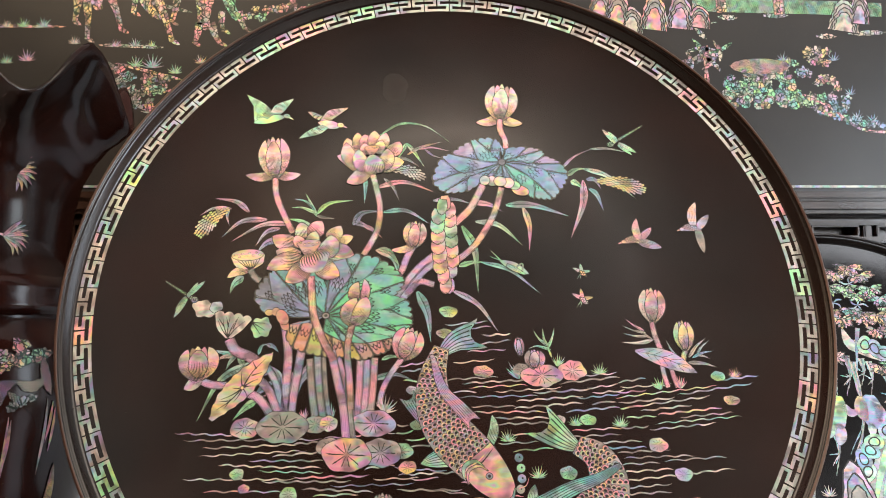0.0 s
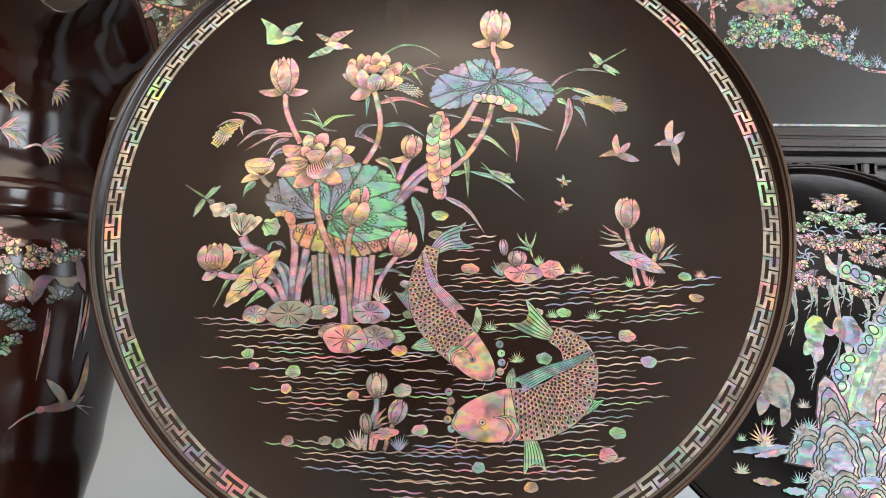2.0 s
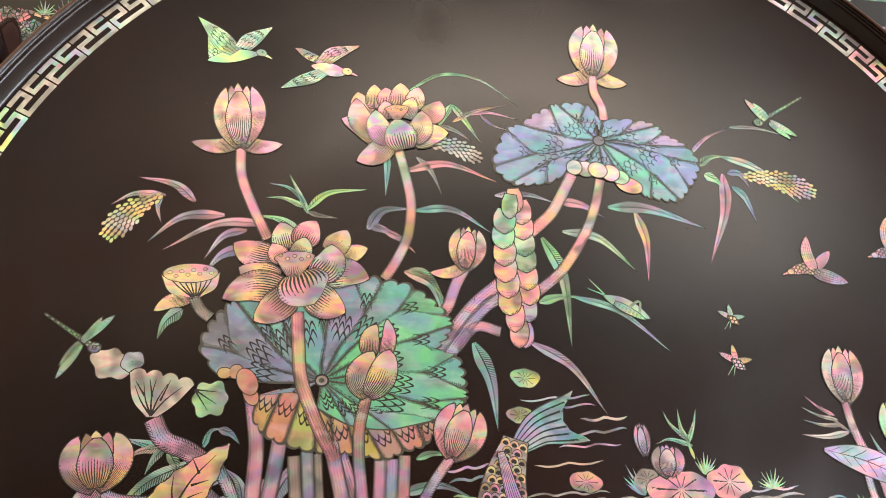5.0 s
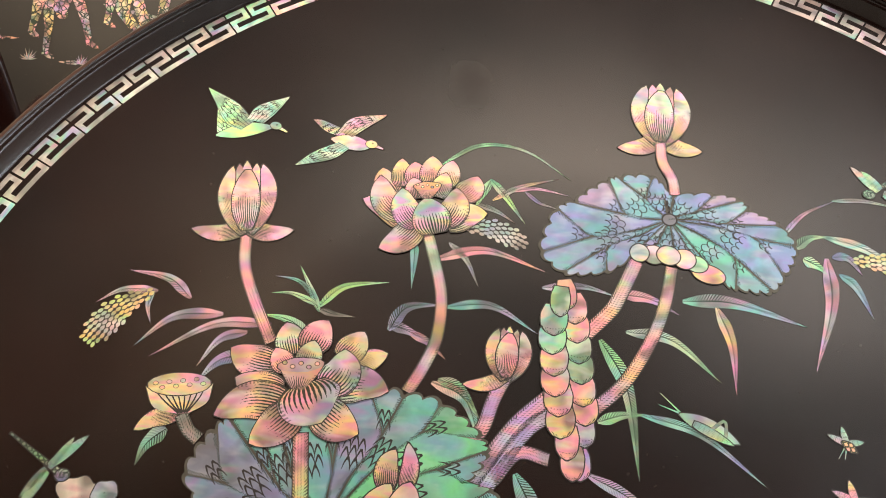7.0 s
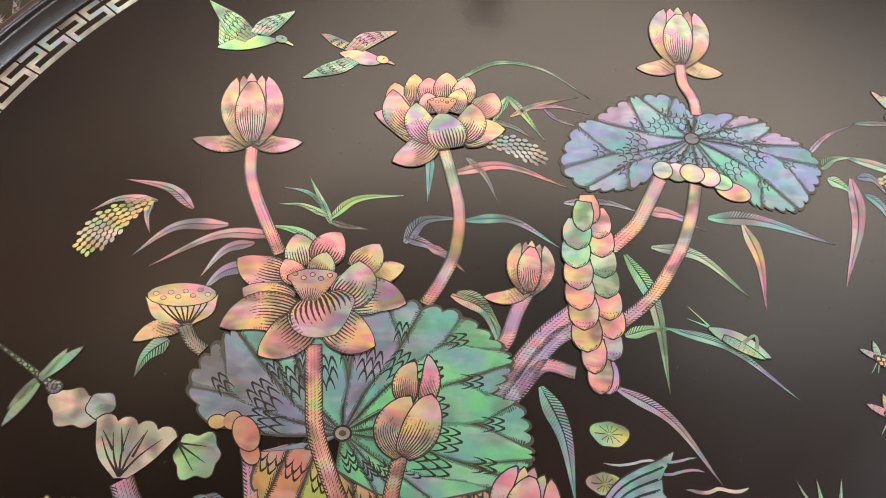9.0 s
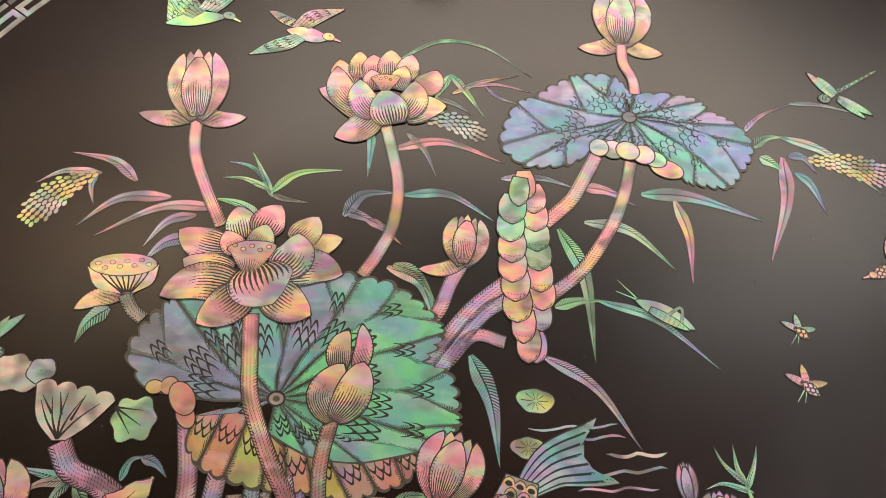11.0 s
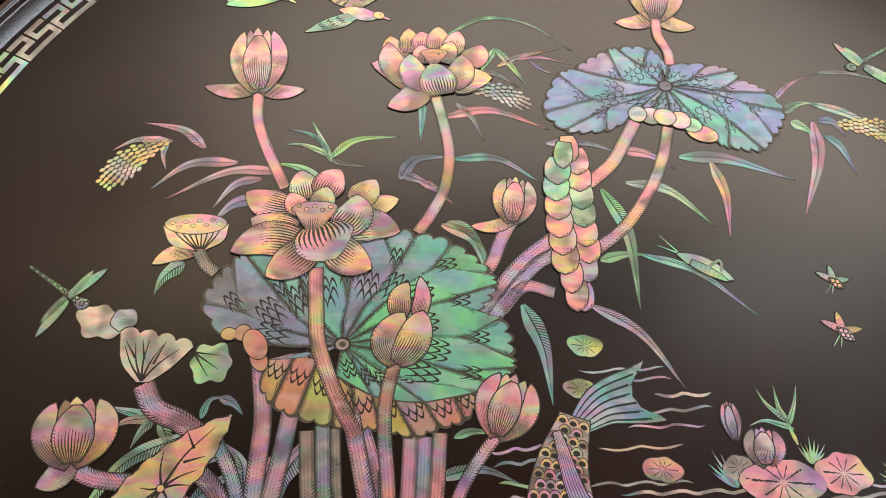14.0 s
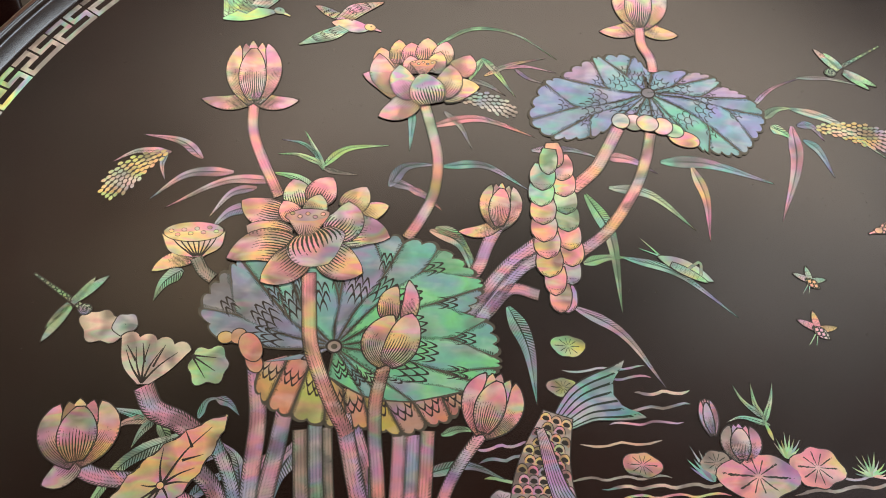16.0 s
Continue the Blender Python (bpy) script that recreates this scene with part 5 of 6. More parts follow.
def carp(spine, width, head_pts, head_w, fins, order, eye, cheek, label):
    g = group_part("carp_inlay", plate, label)
    strip("body", g, pearl("grey"), spine, width, "carp", 7, n=24)
    f = PROFILE["carp"]
    pts, ln = curve(spine, 40)
    rows = int(ln / 3.3)
    rnd = random.Random(order)
    pts, ln = curve(spine, rows)
    for i in range(1, rows + 1):
        c, d = pts[i]
        side = Vector((-d.y, d.x, 0))
        hw = width / 2 * f(i / rows) - 2.2
        n = max(2, round(2 * hw / 3.9))
        for j in range(n + (i % 2)):
            t = (j + (0.5 if i % 2 == 0 else 0.0)) / n * 2 - 1
            if abs(t) > 1.02:
                continue
            q = c + side * hw * t
            blend = rnd.random() * 0.8 + i / rows * 2.2
            me = scale_meshes[(0, 0, 0, 1, 0, 1, 4)[min(6, int(blend * 2.3))]]
            ob = part("scale", me, g)
            ang = math.atan2(-d.y, -d.x)
            ob.matrix_local = Matrix.Translation((q.x * 0.001, q.y * 0.001, 0.00050 - 0.000001 * i)) @ Matrix.Rotation(ang, 4, "Z") @ Matrix.Rotation(radians(-0.9), 4, "Y") @ Matrix.Diagonal((0.88, 0.9, 1, 1))
    strip("head", g, pearl("pink"), head_pts, head_w, "head", 11, n=16)
    h0, h1 = head_pts[0], head_pts[-1]
    for k, (u, w) in enumerate(((0.02, 2.6), (0.13, 1.8))):
        strip("gill", g, pearl("gold" if k else "green"), [between(h0, h1, u + 0.16, cheek * 0.43), between(h0, h1, u - 0.01, cheek * 0.27), between(h0, h1, u + 0.05, cheek * 0.06), between(h0, h1, u + 0.22, cheek * 0.0)], w, "leaf", 12 + k, n=12)
    for k, u in enumerate((0.03, 0.09)):
        strip("gill_line", g, CUT if k else pearl("gold"), [between(h0, h1, u + 0.03, 0.36), between(h0, h1, u + 0.08, 0.0), between(h0, h1, u, -0.36)], 1.0, "leaf", 11.6, rim=0, m=2)
    patch("eye", g, pearl("pale"), eye, lobed(2.3, 2.1), 14)
    patch("pupil", g, CUT, eye, lobed(1.1, 1.1), 15, rim=0)
    strip("mouth", g, pearl("green"), [between(h0, h1, 0.9, 0.16), between(h0, h1, 0.99, 0.0), between(h0, h1, 0.9, -0.16)], 1.6, "leaf", 12)
    for sd in (0.2, -0.16):
        a = between(h0, h1, 0.95, sd)
        strip("whisker", g, pearl("pink"), [a, between(h0, h1, 1.0, sd * 1.7), between(h0, h1, 0.93, sd * 2.4)], 0.9, "taper", 10, n=8, rim=0, m=2)
    for nm, p, w, prof, tone, lay in fins:
        strip(nm, g, pearl(tone, "fin"), p, w, prof, lay, n=12, m=10, fork=w * 0.4 if prof == "fan" else 0)
    return g


carp([(-5.0, -39.0), (-11.1, -59.9), (-10.6, -79.3), (-0.7, -101.0), (22.5, -124.8)], 34, [(18.8, -119.3), (29.9, -132.9), (45.2, -148.9)], 30,
     (("tail_fin", [(-4.9, -43.0), (6.3, -33.8), (19.5, -29.6)], 24, "fan", "teal", 6), ("back_fin", [(-12.2, -44.8), (-4.6, -69.8), (8.1, -84.2), (16.9, -93.9)], 11, "fan", "mauve", 13), ("side_fin", [(-15.6, -98.4), (-22.3, -89.1), (-29.2, -77.7)], 12, "fan", "teal", 5),
      ("side_fin", [(29.7, -111.7), (33.3, -100.0), (32.3, -90.1)], 9, "petal", "green", 6), ("belly_fin", [(12.5, -122.2), (-3.5, -120.6), (-20.2, -124.6)], 13, "leaf", "green", 6)), 1, (29.0, -133.4), -1, "scaled carp swimming down with pink head")
carp([(93.5, -111.6), (108.7, -120.5), (114.4, -140.0), (103.4, -162.0), (81.9, -173.8), (56.7, -176.1)], 41, [(62.9, -175.1), (40.0, -179.8), (13.5, -184.7)], 40,
     (("tail_fin", [(93.5, -113.4), (83.1, -107.1), (70.9, -97.9)], 26, "fan", "green", 6), ("back_fin", [(124.0, -126.0), (107.4, -135.2), (87.0, -142.7), (67.0, -153.0)], 13, "fan", "teal", 13), ("side_fin", [(60.4, -156.6), (59.6, -148.6), (61.4, -139.6)], 10, "petal", "green", 6),
      ("belly_fin", [(71.6, -187.9), (75.8, -201.9), (77.3, -214.9)], 18, "fan", "green", 6), ("side_fin", [(111.4, -175.9), (119.5, -169.6), (125.1, -162.5)], 13, "fan", "green", 6)), 2, (37.3, -182.5), 1, "scaled carp turning with large pink head")

# ---- water plants, pebbles and bubbles ----
g = group_part("water_plant", plate, "pink lotus and pads on the water")
pad(g, (70.5, -60.5), 15.5, 8.5, "pink", 0, 6, 0.05, 5)
pad(g, (93.9, -56.7), 10, 7.5, "pink", 0, 6, 0.07, 4.6)
pad(g, (55.0, -55.9), 6, 4.5, "grey", 0, 5, 0.05, 3.6)
bud(plate, (55.1, -45.0), (53.7, -31.1), 7, ("mauve", "mauve"), (), 4)
bud(plate, (65.4, -54.7), (66.0, -40.9), 15, ("mauve", "grey"), (), 4)
tuft(plate, (53.6, -62.8), 16, "teal", 7, 28, 3, -32)
tuft(plate, (82.7, -53.5), 11, "green", 9, 50, 3, 15)
for pts, w in (([(77.3, -38.7), (68.9, -31.3), (65.6, -24.8)], 2.4), ([(76.4, -37.7), (73.6, -32.8), (72.8, -23.7)], 2.4), ([(75.4, -40.7), (79.8, -31.2), (81.8, -23.6)], 2.6), ([(78.2, -40.7), (67.9, -37.9), (61.2, -40.0)], 2.4)):
    blade(plate, pts, w, "green", 3)
blade(plate, [(78.6, -46.6), (76.4, -39.7), (75.0, -34.8)], 1.6, "green", 3, cut="plain")

bud(plate, (158.4, -18.4), (159.9, 8.3), 20, ("pink", "pale"), (), 6)
stem(plate, [(157.5, -18.4), (159.6, -32.5), (166.1, -50.2)], 4.2, "pink", 5)
bud(plate, (181.1, -41.1), (181.2, -18.1), 15, ("gold", "green"), (), 6)
stem(plate, [(181.1, -41.1), (178.8, -48.0), (176.1, -54.0)], 4.2, "pink", 4)
strip("slanting_leaf", plate, pearl("mauve", "vein"), [(142.7, -41.7), (163.9, -47.3), (187.9, -58.7)], 13, "leaf", 7, label="slanting mauve lotus leaf")
for pts in ([(162.2, -52.2), (162.8, -59.6), (165.0, -69.7)], [(168.7, -54.1), (170.1, -61.9), (172.4, -69.6)]):
    stem(plate, pts, 3.6, "pink", 4)
tuft(plate, (174.2, -70.5), 11, "pink", 9, 45, 4)
tuft(plate, (159.3, -71.2), 11, "green", 8, 45, 3, -18)
for a, b, w, tone in (((156.7, -33.5), (133.1, -34.9), 3.4, "pale"), ((154.0, -30.1), (134.3, -27.8), 2.2, "pale"), ((152.3, -27.6), (134.6, -21.8), 2.0, "pale"), ((151.0, -25.6), (137.6, -16.7), 2.0, "mauve"), ((157.6, -33.5), (144.1, -20.1), 1.6, "grey"),
                      ((175.6, -48.1), (167.1, -33.4), 2.4, "grey"), ((183.1, -47.0), (197.7, -31.9), 3, "pale"), ((185.9, -47.0), (202.6, -41.8), 2.4, "blue"), ((189.8, -43.9), (199.9, -33.9), 2, "blue"), ((189.8, -44.9), (198.9, -47.7), 2, "mauve"), ((181.9, -50.9), (204.0, -54.5), 3.4, "grey")):
    blade(plate, [a, b], w, tone, 3, 0.06)

bud(plate, (-46.2, -164.8), (-47.1, -145.1), 16, ("pale", "pink"), (), 6)
stem(plate, [(-46.2, -164.3), (-46.6, -174.0), (-50.6, -184.2)], 4.2, "blue", 4)
bud(plate, (-32.8, -184.7), (-26.0, -166.2), 14, ("mauve", "gold"), (), 6)
stem(plate, [(-32.4, -183.8), (-34.0, -189.0), (-37.3, -194.3)], 4, "gold", 4)
bud(plate, (-52.3, -192.8), (-55.4, -177.3), 9, ("grey", "grey"), (), 5)
stem(plate, [(-53.2, -192.8), (-53.4, -198.8), (-53.9, -205.3)], 3.4, "gold", 4)
pad(plate, (-39.1, -192.6), 10, 4.5, "pink", 8, 6, 0.12, 5)
for a, b, tone in (((-47.2, -189.3), (-43.6, -172.7), "pink"), ((-46.5, -185.8), (-36.2, -178.2), "pink"), ((-46.6, -182.8), (-38.2, -172.6), "pink"), ((-47.3, -188.4), (-35.1, -183.9), "mauve")):
    blade(plate, [a, b], 3, tone, 4, 0.05)
for pts in ([(-48.0, -191.0), (-49.0, -197.9), (-49.1, -205.2)], [(-44.3, -194.4), (-45.8, -200.0), (-47.3, -205.1)], [(-37.3, -195.1), (-37.0, -199.8), (-38.6, -205.0)]):
    stem(plate, pts, 3.4, "pink", 4)
tuft(plate, (-57.4, -204.9), 20, "pale", 9, 40, 4, -22)
tuft(plate, (-27.2, -205.2), 15, "blue", 10, 48, 4)

for c, rx, ry, tone in (((-151.8, -131.5), 5, 4, "green"), ((-146.2, -141.5), 4, 3, "gold"), ((-114.1, -145.4), 6, 5, "green"), ((-118.8, -159.0), 4.2, 4, "gold"), ((-65.0, -163.4), 4.6, 3.6, "gold"), ((-85.1, -198.6), 5, 3.4, "grey"), ((-74.4, -200.5), 4.8, 3.6, "green"),
                        ((-114.1, -199.2), 4.6, 4, "pink"), ((-29.7, -127.1), 6.4, 4.4, "pink"), ((-25.8, -158.6), 7, 5, "pale"), ((-11.5, -189.5), 6.4, 4.4, "gold"), ((34.4, -216.6), 5, 4.2, "teal"), ((74.5, -230.3), 5.4, 4, "gold")):
    pad(plate, c, rx, ry, tone, 6, 5, 0.05, 3, "pebble_pad")
for c, rx, ry, tone in (((142.0, -188.7), 6.5, 4.5, "green"), ((133.8, -205.4), 7, 5.4, "pink"), ((153.0, -111.9), 7, 5, "pink"), ((169.4, -132.7), 6.4, 4.6, "pale"), ((86.3, -131.4), 6.2, 4.6, "green"), ((103.1, -93.6), 6, 3.8, "green"), ((82.0, -93.5), 4.2, 3.2, "pale"),
                        ((-23.5, -97.1), 4.6, 3.4, "green"), ((-27.1, -71.3), 4.4, 3, "pale"), ((203.5, -61.3), 5.4, 3.6, "green"), ((211.3, -79.5), 6, 3.4, "gold"), ((26.4, -57.3), 7.6, 4.4, "pink"), ((0.5, -10.5), 7, 4.4, "green"), ((-2.4, -27.9), 6.2, 3.8, "green")):
    pad(plate, c, rx, ry, tone, -6, 5, 0.05, 3, "pebble_pad")
for c, h, tone in (((93.9, -97.5), 9, "green"), ((126.8, -98.4), 10, "green"), ((43.4, -108.7), 10, "green"), ((64.6, -134.6), 10, "green"), ((114.4, -59.4), 10, "green"), ((216.4, -61.6), 8, "gold")):
    tuft(plate, c, h, tone, 11, 82, 3)
for c, tone in (((50.7, -120.6), "blue"), ((52.0, -127.9), "green"), ((52.4, -135.2), "teal"), ((51.1, -142.5), "pink"), ((10.4, -159.3), "gold"), ((12.3, -166.4), "grey"), ((11.6, -173.8), "gold"), ((9.9, -180.8), "pink"), ((13.1, -187.7), "teal")):
    patch("bubble", plate, pearl(tone), c, lobed(3.0, 3.0), 3)
    patch("bubble_glint", plate, CUT, (c[0] + 0.5, c[1] + 0.4), lobed(0.7, 0.7), 4, rim=0)

# ---- the ripples ----
waves((-198.4, -102.4, -154.0, -104.1), (-194.1, -107.6, -91.3, -107.2), (-91.3, -106.3, -38.5, -102.6), (-174.9, -113.3, -111.8, -110.4), (-111.8, -110.4, -93.5, -109.1), (-180.2, -119.0, -106.9, -115.0), (-124.9, -119.0, -83.8, -115.5), (-142.1, -122.1, -92.6, -122.2), (-165.8, -124.8, -133.5, -126.6), (-133.5, -126.6, -96.8, -126.9), (-135.5, -129.4, -89.7, -130.4), (-60.2, -128.1, -37.5, -124.9))
waves((-188.5, -134.9, -114.5, -135.0), (-112.7, -134.0, -55.4, -132.6), (-132.6, -136.7, -68.8, -136.5), (-82.2, -139.9, -23.4, -138.4), (-53.0, -135.3, -25.8, -134.3), (-23.5, -135.7, -5.4, -134.4), (-104.8, -141.6, -54.8, -143.9), (-175.2, -143.3, -118.3, -143.7), (-95.4, -146.5, -63.8, -145.4), (-142.7, -149.6, -68.0, -150.9), (-126.6, -152.9, -56.5, -155.2), (-149.5, -159.1, -112.4, -161.1))
waves((-110.3, -158.8, -56.4, -157.9), (-112.3, -161.6, -76.3, -162.2), (-125.4, -165.8, -51.0, -166.6), (-139.4, -170.0, -72.7, -170.6), (-113.6, -174.0, -84.5, -174.3), (-83.1, -175.2, -61.2, -175.6), (-118.2, -177.6, -76.1, -179.8), (-113.3, -182.3, -74.1, -183.3), (-130.3, -200.8, -84.6, -205.8), (-109.3, -198.6, -56.2, -203.2), (-77.9, -207.0, 27.0, -205.8), (-77.8, -209.5, -51.4, -210.7))
waves((-104.2, -207.9, -73.4, -209.0), (-106.0, -212.2, -55.6, -215.0), (-53.5, -213.3, 9.7, -215.4), (-51.4, -210.7, -38.3, -211.3), (-70.7, -217.4, 3.3, -219.7), (-103.3, -218.9, -33.4, -222.9), (-27.0, -221.1, 48.7, -225.5), (-57.1, -226.7, 14.3, -229.5), (-29.0, -227.0, 35.8, -228.2), (-50.3, -233.6, -7.1, -236.5), (-2.8, -233.9, 59.4, -235.9), (-32.8, -239.4, 14.5, -240.1))
waves((-32.7, -132.2, 12.6, -130.5), (-42.0, -126.8, -5.5, -129.9), (8.2, -137.8, 35.3, -139.2), (-14.2, -142.7, 12.9, -145.9), (-36.8, -142.7, 8.3, -142.8), (-23.0, -150.1, -2.8, -150.2), (-25.0, -155.5, 4.1, -156.8), (-13.7, -159.8, 8.7, -162.0), (-31.5, -163.2, 13.2, -163.7), (-4.6, -167.6, 8.8, -169.1), (-13.3, -173.4, 8.0, -173.9), (-19.8, -177.9, -2.1, -178.0), (-10.8, -182.5, 9.1, -181.3))
waves((15.2, -149.4, 48.8, -147.0), (13.0, -153.9, 55.5, -151.4), (13.1, -158.4, 44.3, -156.9), (19.9, -162.7, 40.8, -162.8), (-58.3, -164.1, -22.6, -161.7), (-19.3, -193.5, 35.6, -194.6), (0.6, -198.2, 66.3, -194.8), (-16.8, -201.6, 13.8, -201.0), (-16.7, -204.1, 35.7, -203.9), (13.8, -200.1, 48.8, -201.1), (-27.5, -208.6, 44.4, -208.8), (35.7, -206.9, 70.5, -205.0), (44.4, -200.4, 70.6, -199.0))
waves((14.0, -213.6, 29.2, -214.6), (7.6, -218.8, 83.2, -219.8), (55.2, -210.7, 83.4, -210.6), (44.4, -216.0, 109.3, -214.3), (83.5, -206.4, 122.5, -205.6), (83.6, -202.2, 140.2, -198.5), (85.9, -196.6, 127.4, -193.7), (83.8, -191.1, 123.3, -186.9), (97.1, -185.7, 132.2, -182.4), (87.7, -211.4, 122.4, -208.2), (78.9, -219.0, 119.9, -216.6), (48.7, -225.5, 119.7, -222.4))
waves((123.8, -117.5, 160.1, -115.0), (128.1, -121.1, 175.6, -119.4), (123.4, -125.8, 148.3, -124.4), (155.1, -123.4, 197.2, -120.4), (123.2, -131.3, 161.6, -128.8), (123.0, -137.6, 208.6, -128.8), (125.1, -142.1, 156.5, -139.3), (122.6, -146.6, 160.6, -144.6), (120.2, -152.0, 175.9, -149.2), (122.3, -156.4, 168.9, -154.7), (119.8, -162.6, 179.7, -159.8), (123.1, -167.8, 168.3, -164.4))
waves((119.4, -173.1, 159.2, -169.8), (121.4, -178.3, 154.5, -175.5), (110.3, -182.0, 145.5, -179.2), (131.1, -208.0, 148.4, -207.7), (124.5, -211.5, 148.3, -208.5), (126.7, -99.8, 146.0, -98.5), (103.6, -110.5, 137.7, -108.9), (108.0, -114.1, 139.8, -113.5))
waves((-0.2, -63.6, 37.2, -61.5), (8.3, -66.4, 58.3, -63.7), (18.6, -69.6, 60.6, -67.5), (2.3, -72.8, 20.1, -72.5), (35.0, -72.8, 81.5, -69.6), (7.1, -76.6, 62.8, -75.7), (63.8, -73.7, 104.7, -70.7), (90.0, -61.7, 123.7, -58.7), (87.1, -66.6, 127.3, -61.6), (104.7, -70.2, 128.0, -67.4), (106.5, -74.0, 126.9, -71.8), (53.5, -79.7, 97.6, -76.1))
waves((18.8, -83.6, 48.9, -83.6), (51.2, -85.0, 99.8, -80.8), (97.6, -78.0, 127.7, -74.6), (109.0, -82.1, 125.7, -79.9), (18.9, -87.9, 74.3, -87.5), (89.5, -87.7, 125.5, -84.2), (35.1, -92.4, 71.9, -91.8), (36.0, -96.6, 78.8, -95.0), (90.1, -101.4, 124.9, -99.4), (48.9, -103.9, 69.5, -104.5), (39.7, -110.6, 64.9, -109.3), (48.9, -116.0, 71.6, -113.8), (87.7, -106.1, 124.7, -104.0))
waves((128.1, -65.9, 147.7, -62.7), (127.9, -69.8, 162.8, -67.3), (127.8, -73.7, 148.7, -71.9), (127.6, -77.5, 202.0, -68.6), (173.9, -75.3, 228.9, -66.7), (127.5, -81.3, 164.5, -77.4), (143.5, -83.5, 194.5, -76.4), (127.3, -85.2, 141.2, -83.5), (145.6, -87.2, 180.3, -82.9), (155.6, -89.9, 201.7, -84.9), (172.8, -92.0, 209.6, -88.5), (131.6, -92.2, 152.3, -90.9), (154.3, -96.5, 214.0, -91.3), (147.2, -100.9, 195.3, -96.3), (200.0, -64.8, 235.9, -60.8))
waves((1.2, -21.2, 26.1, -18.3), (3.7, -24.8, 32.3, -22.3), (25.2, -29.5, 49.9, -28.1), (20.5, -36.6, 46.6, -33.2), (18.2, -42.1, 41.9, -40.3), (1.9, -50.8, 34.8, -48.3), (-35.8, -53.4, -19.4, -50.1), (-35.6, -57.8, -17.8, -55.1), (-33.0, -64.1, -22.2, -64.9), (-36.1, -103.5, -24.7, -101.4), (-31.3, -108.1, -15.3, -106.4), (-28.9, -112.7, -12.9, -111.5), (-38.7, -96.9, -28.5, -97.7))


# ---- the vase beside the plate ----
def vase_profile(z):
    """The vase's radius at a height above the table, in metres."""
    pts = [(0.88, 0.085), (0.90, 0.088), (0.96, 0.098), (1.04, 0.118), (1.12, 0.13), (1.19, 0.137), (1.235, 0.132), (1.262, 0.117), (1.275, 0.118), (1.285, 0.1185), (1.30, 0.114), (1.315, 0.1075), (1.33, 0.1055),
           (1.365, 0.1075), (1.395, 0.113), (1.425, 0.123), (1.452, 0.135), (1.472, 0.149), (1.487, 0.158)]
    for (z0, r0), (z1, r1) in zip(pts, pts[1:]):
        if z <= z1:
            f = max(0.0, (z - z0) / (z1 - z0))
            return r0 + (r1 - r0) * (3 * f * f - 2 * f ** 3) * 0.4 + (r1 - r0) * f * 0.6
    return pts[-1][1]


VASE_AT = (-0.47, 0.74)
vase = thing("lacquer_vase", "tall polished dark lacquer vase with ruffled mouth and pearl inlay", "vase", Matrix.Translation((*VASE_AT, 0)))


def ruffle(a, r, z):
    k = max(0.0, (z - 1.35) / 0.137) ** 1.5 if r > 0.09 else 0.0
    f = math.cos(7 * (a + radians(15)))
    return -0.003 * k * f, 0.029 * k * f - 0.010 * k


zs = [0.8801 + (1.487 - 0.8801) * i / 90 for i in range(91)]
prof = [(0.0001, 0.8801)] + [(vase_profile(z), z) for z in zs] + [(0.1585, 1.491), (0.156, 1.494), (0.151, 1.492), (0.122, 1.452), (0.103, 1.42), (0.096, 1.34), (0.1, 1.25)]
part("vase_body", lathe("vase_body", prof, VASE_LACQUER, 120, ruffle), vase)
part("collar_ring", lathe("collar_ring", [(0.112, 1.262), (0.1225, 1.266), (0.1235, 1.275), (0.1205, 1.281), (0.1225, 1.288), (0.118, 1.298), (0.104, 1.305)], VASE_LACQUER, 100), vase, "moulded collar where neck meets body")

# ---- the second plate ----
second = thing("lacquer_plate", "round black lacquer plate inlaid with a pearl tree and rocks", "plate",
               Matrix(((0.99990, -0.00518, 0.01329, 0.44581), (0.01419, 0.26347, -0.96456, 0.87378), (0.00149, 0.96465, 0.26352, 1.14035), (0, 0, 0, 1))))
plate_body("plate_body", 0.232, 0.9, second, lacquer("polished_black_lacquer", (0.004, 0.004, 0.005), (0.008, 0.006, 0.006), 0.14))

# ---- the table and stands ----
table = thing("console_table", "dark stained wooden console table under the wares", "table")
box("tabletop", WOOD, (2.2, 0.66, 0.035), (0.0, 0.66, 0.8615), table)
for x in (-1.04, 1.04):
    for y in (0.38, 0.94):
        box("leg", WOOD, (0.06, 0.06, 0.844), (x, y, 0.422), table)


def plate_stand(x, y, low, reach):
    """A wooden easel: a base, two hooked feet that hold the rim, and a leaning back."""
    st = thing("plate_stand", "dark wooden easel stand holding a lacquer plate", "stand", Matrix.Translation((x, y, 0)), group="plate stands")
    box("base", WOOD, (0.26, 0.20, 0.022), (0, 0.05, 0.890), st)
    for sx in (-0.07, 0.07):
        box("foot", WOOD, (0.022, 0.06, low - 0.899), (sx, 0.0, (low + 0.899) / 2), st)
        box("hook", WOOD, (0.022, 0.012, 0.035), (sx, -0.024, low + 0.012), st)
    back = box("back_rest", WOOD, (0.05, 0.016, reach), (0, 0, 0), st)
    back.matrix_local = Matrix.Translation((0, 0.055 + reach * 0.127, 0.899 + reach * 0.475)) @ Matrix.Rotation(radians(-15.3), 4, "X")
    return st


plate_stand(0.005, 0.533, 0.994, 0.36)
plate_stand(0.447, 0.813, 0.922, 0.26)


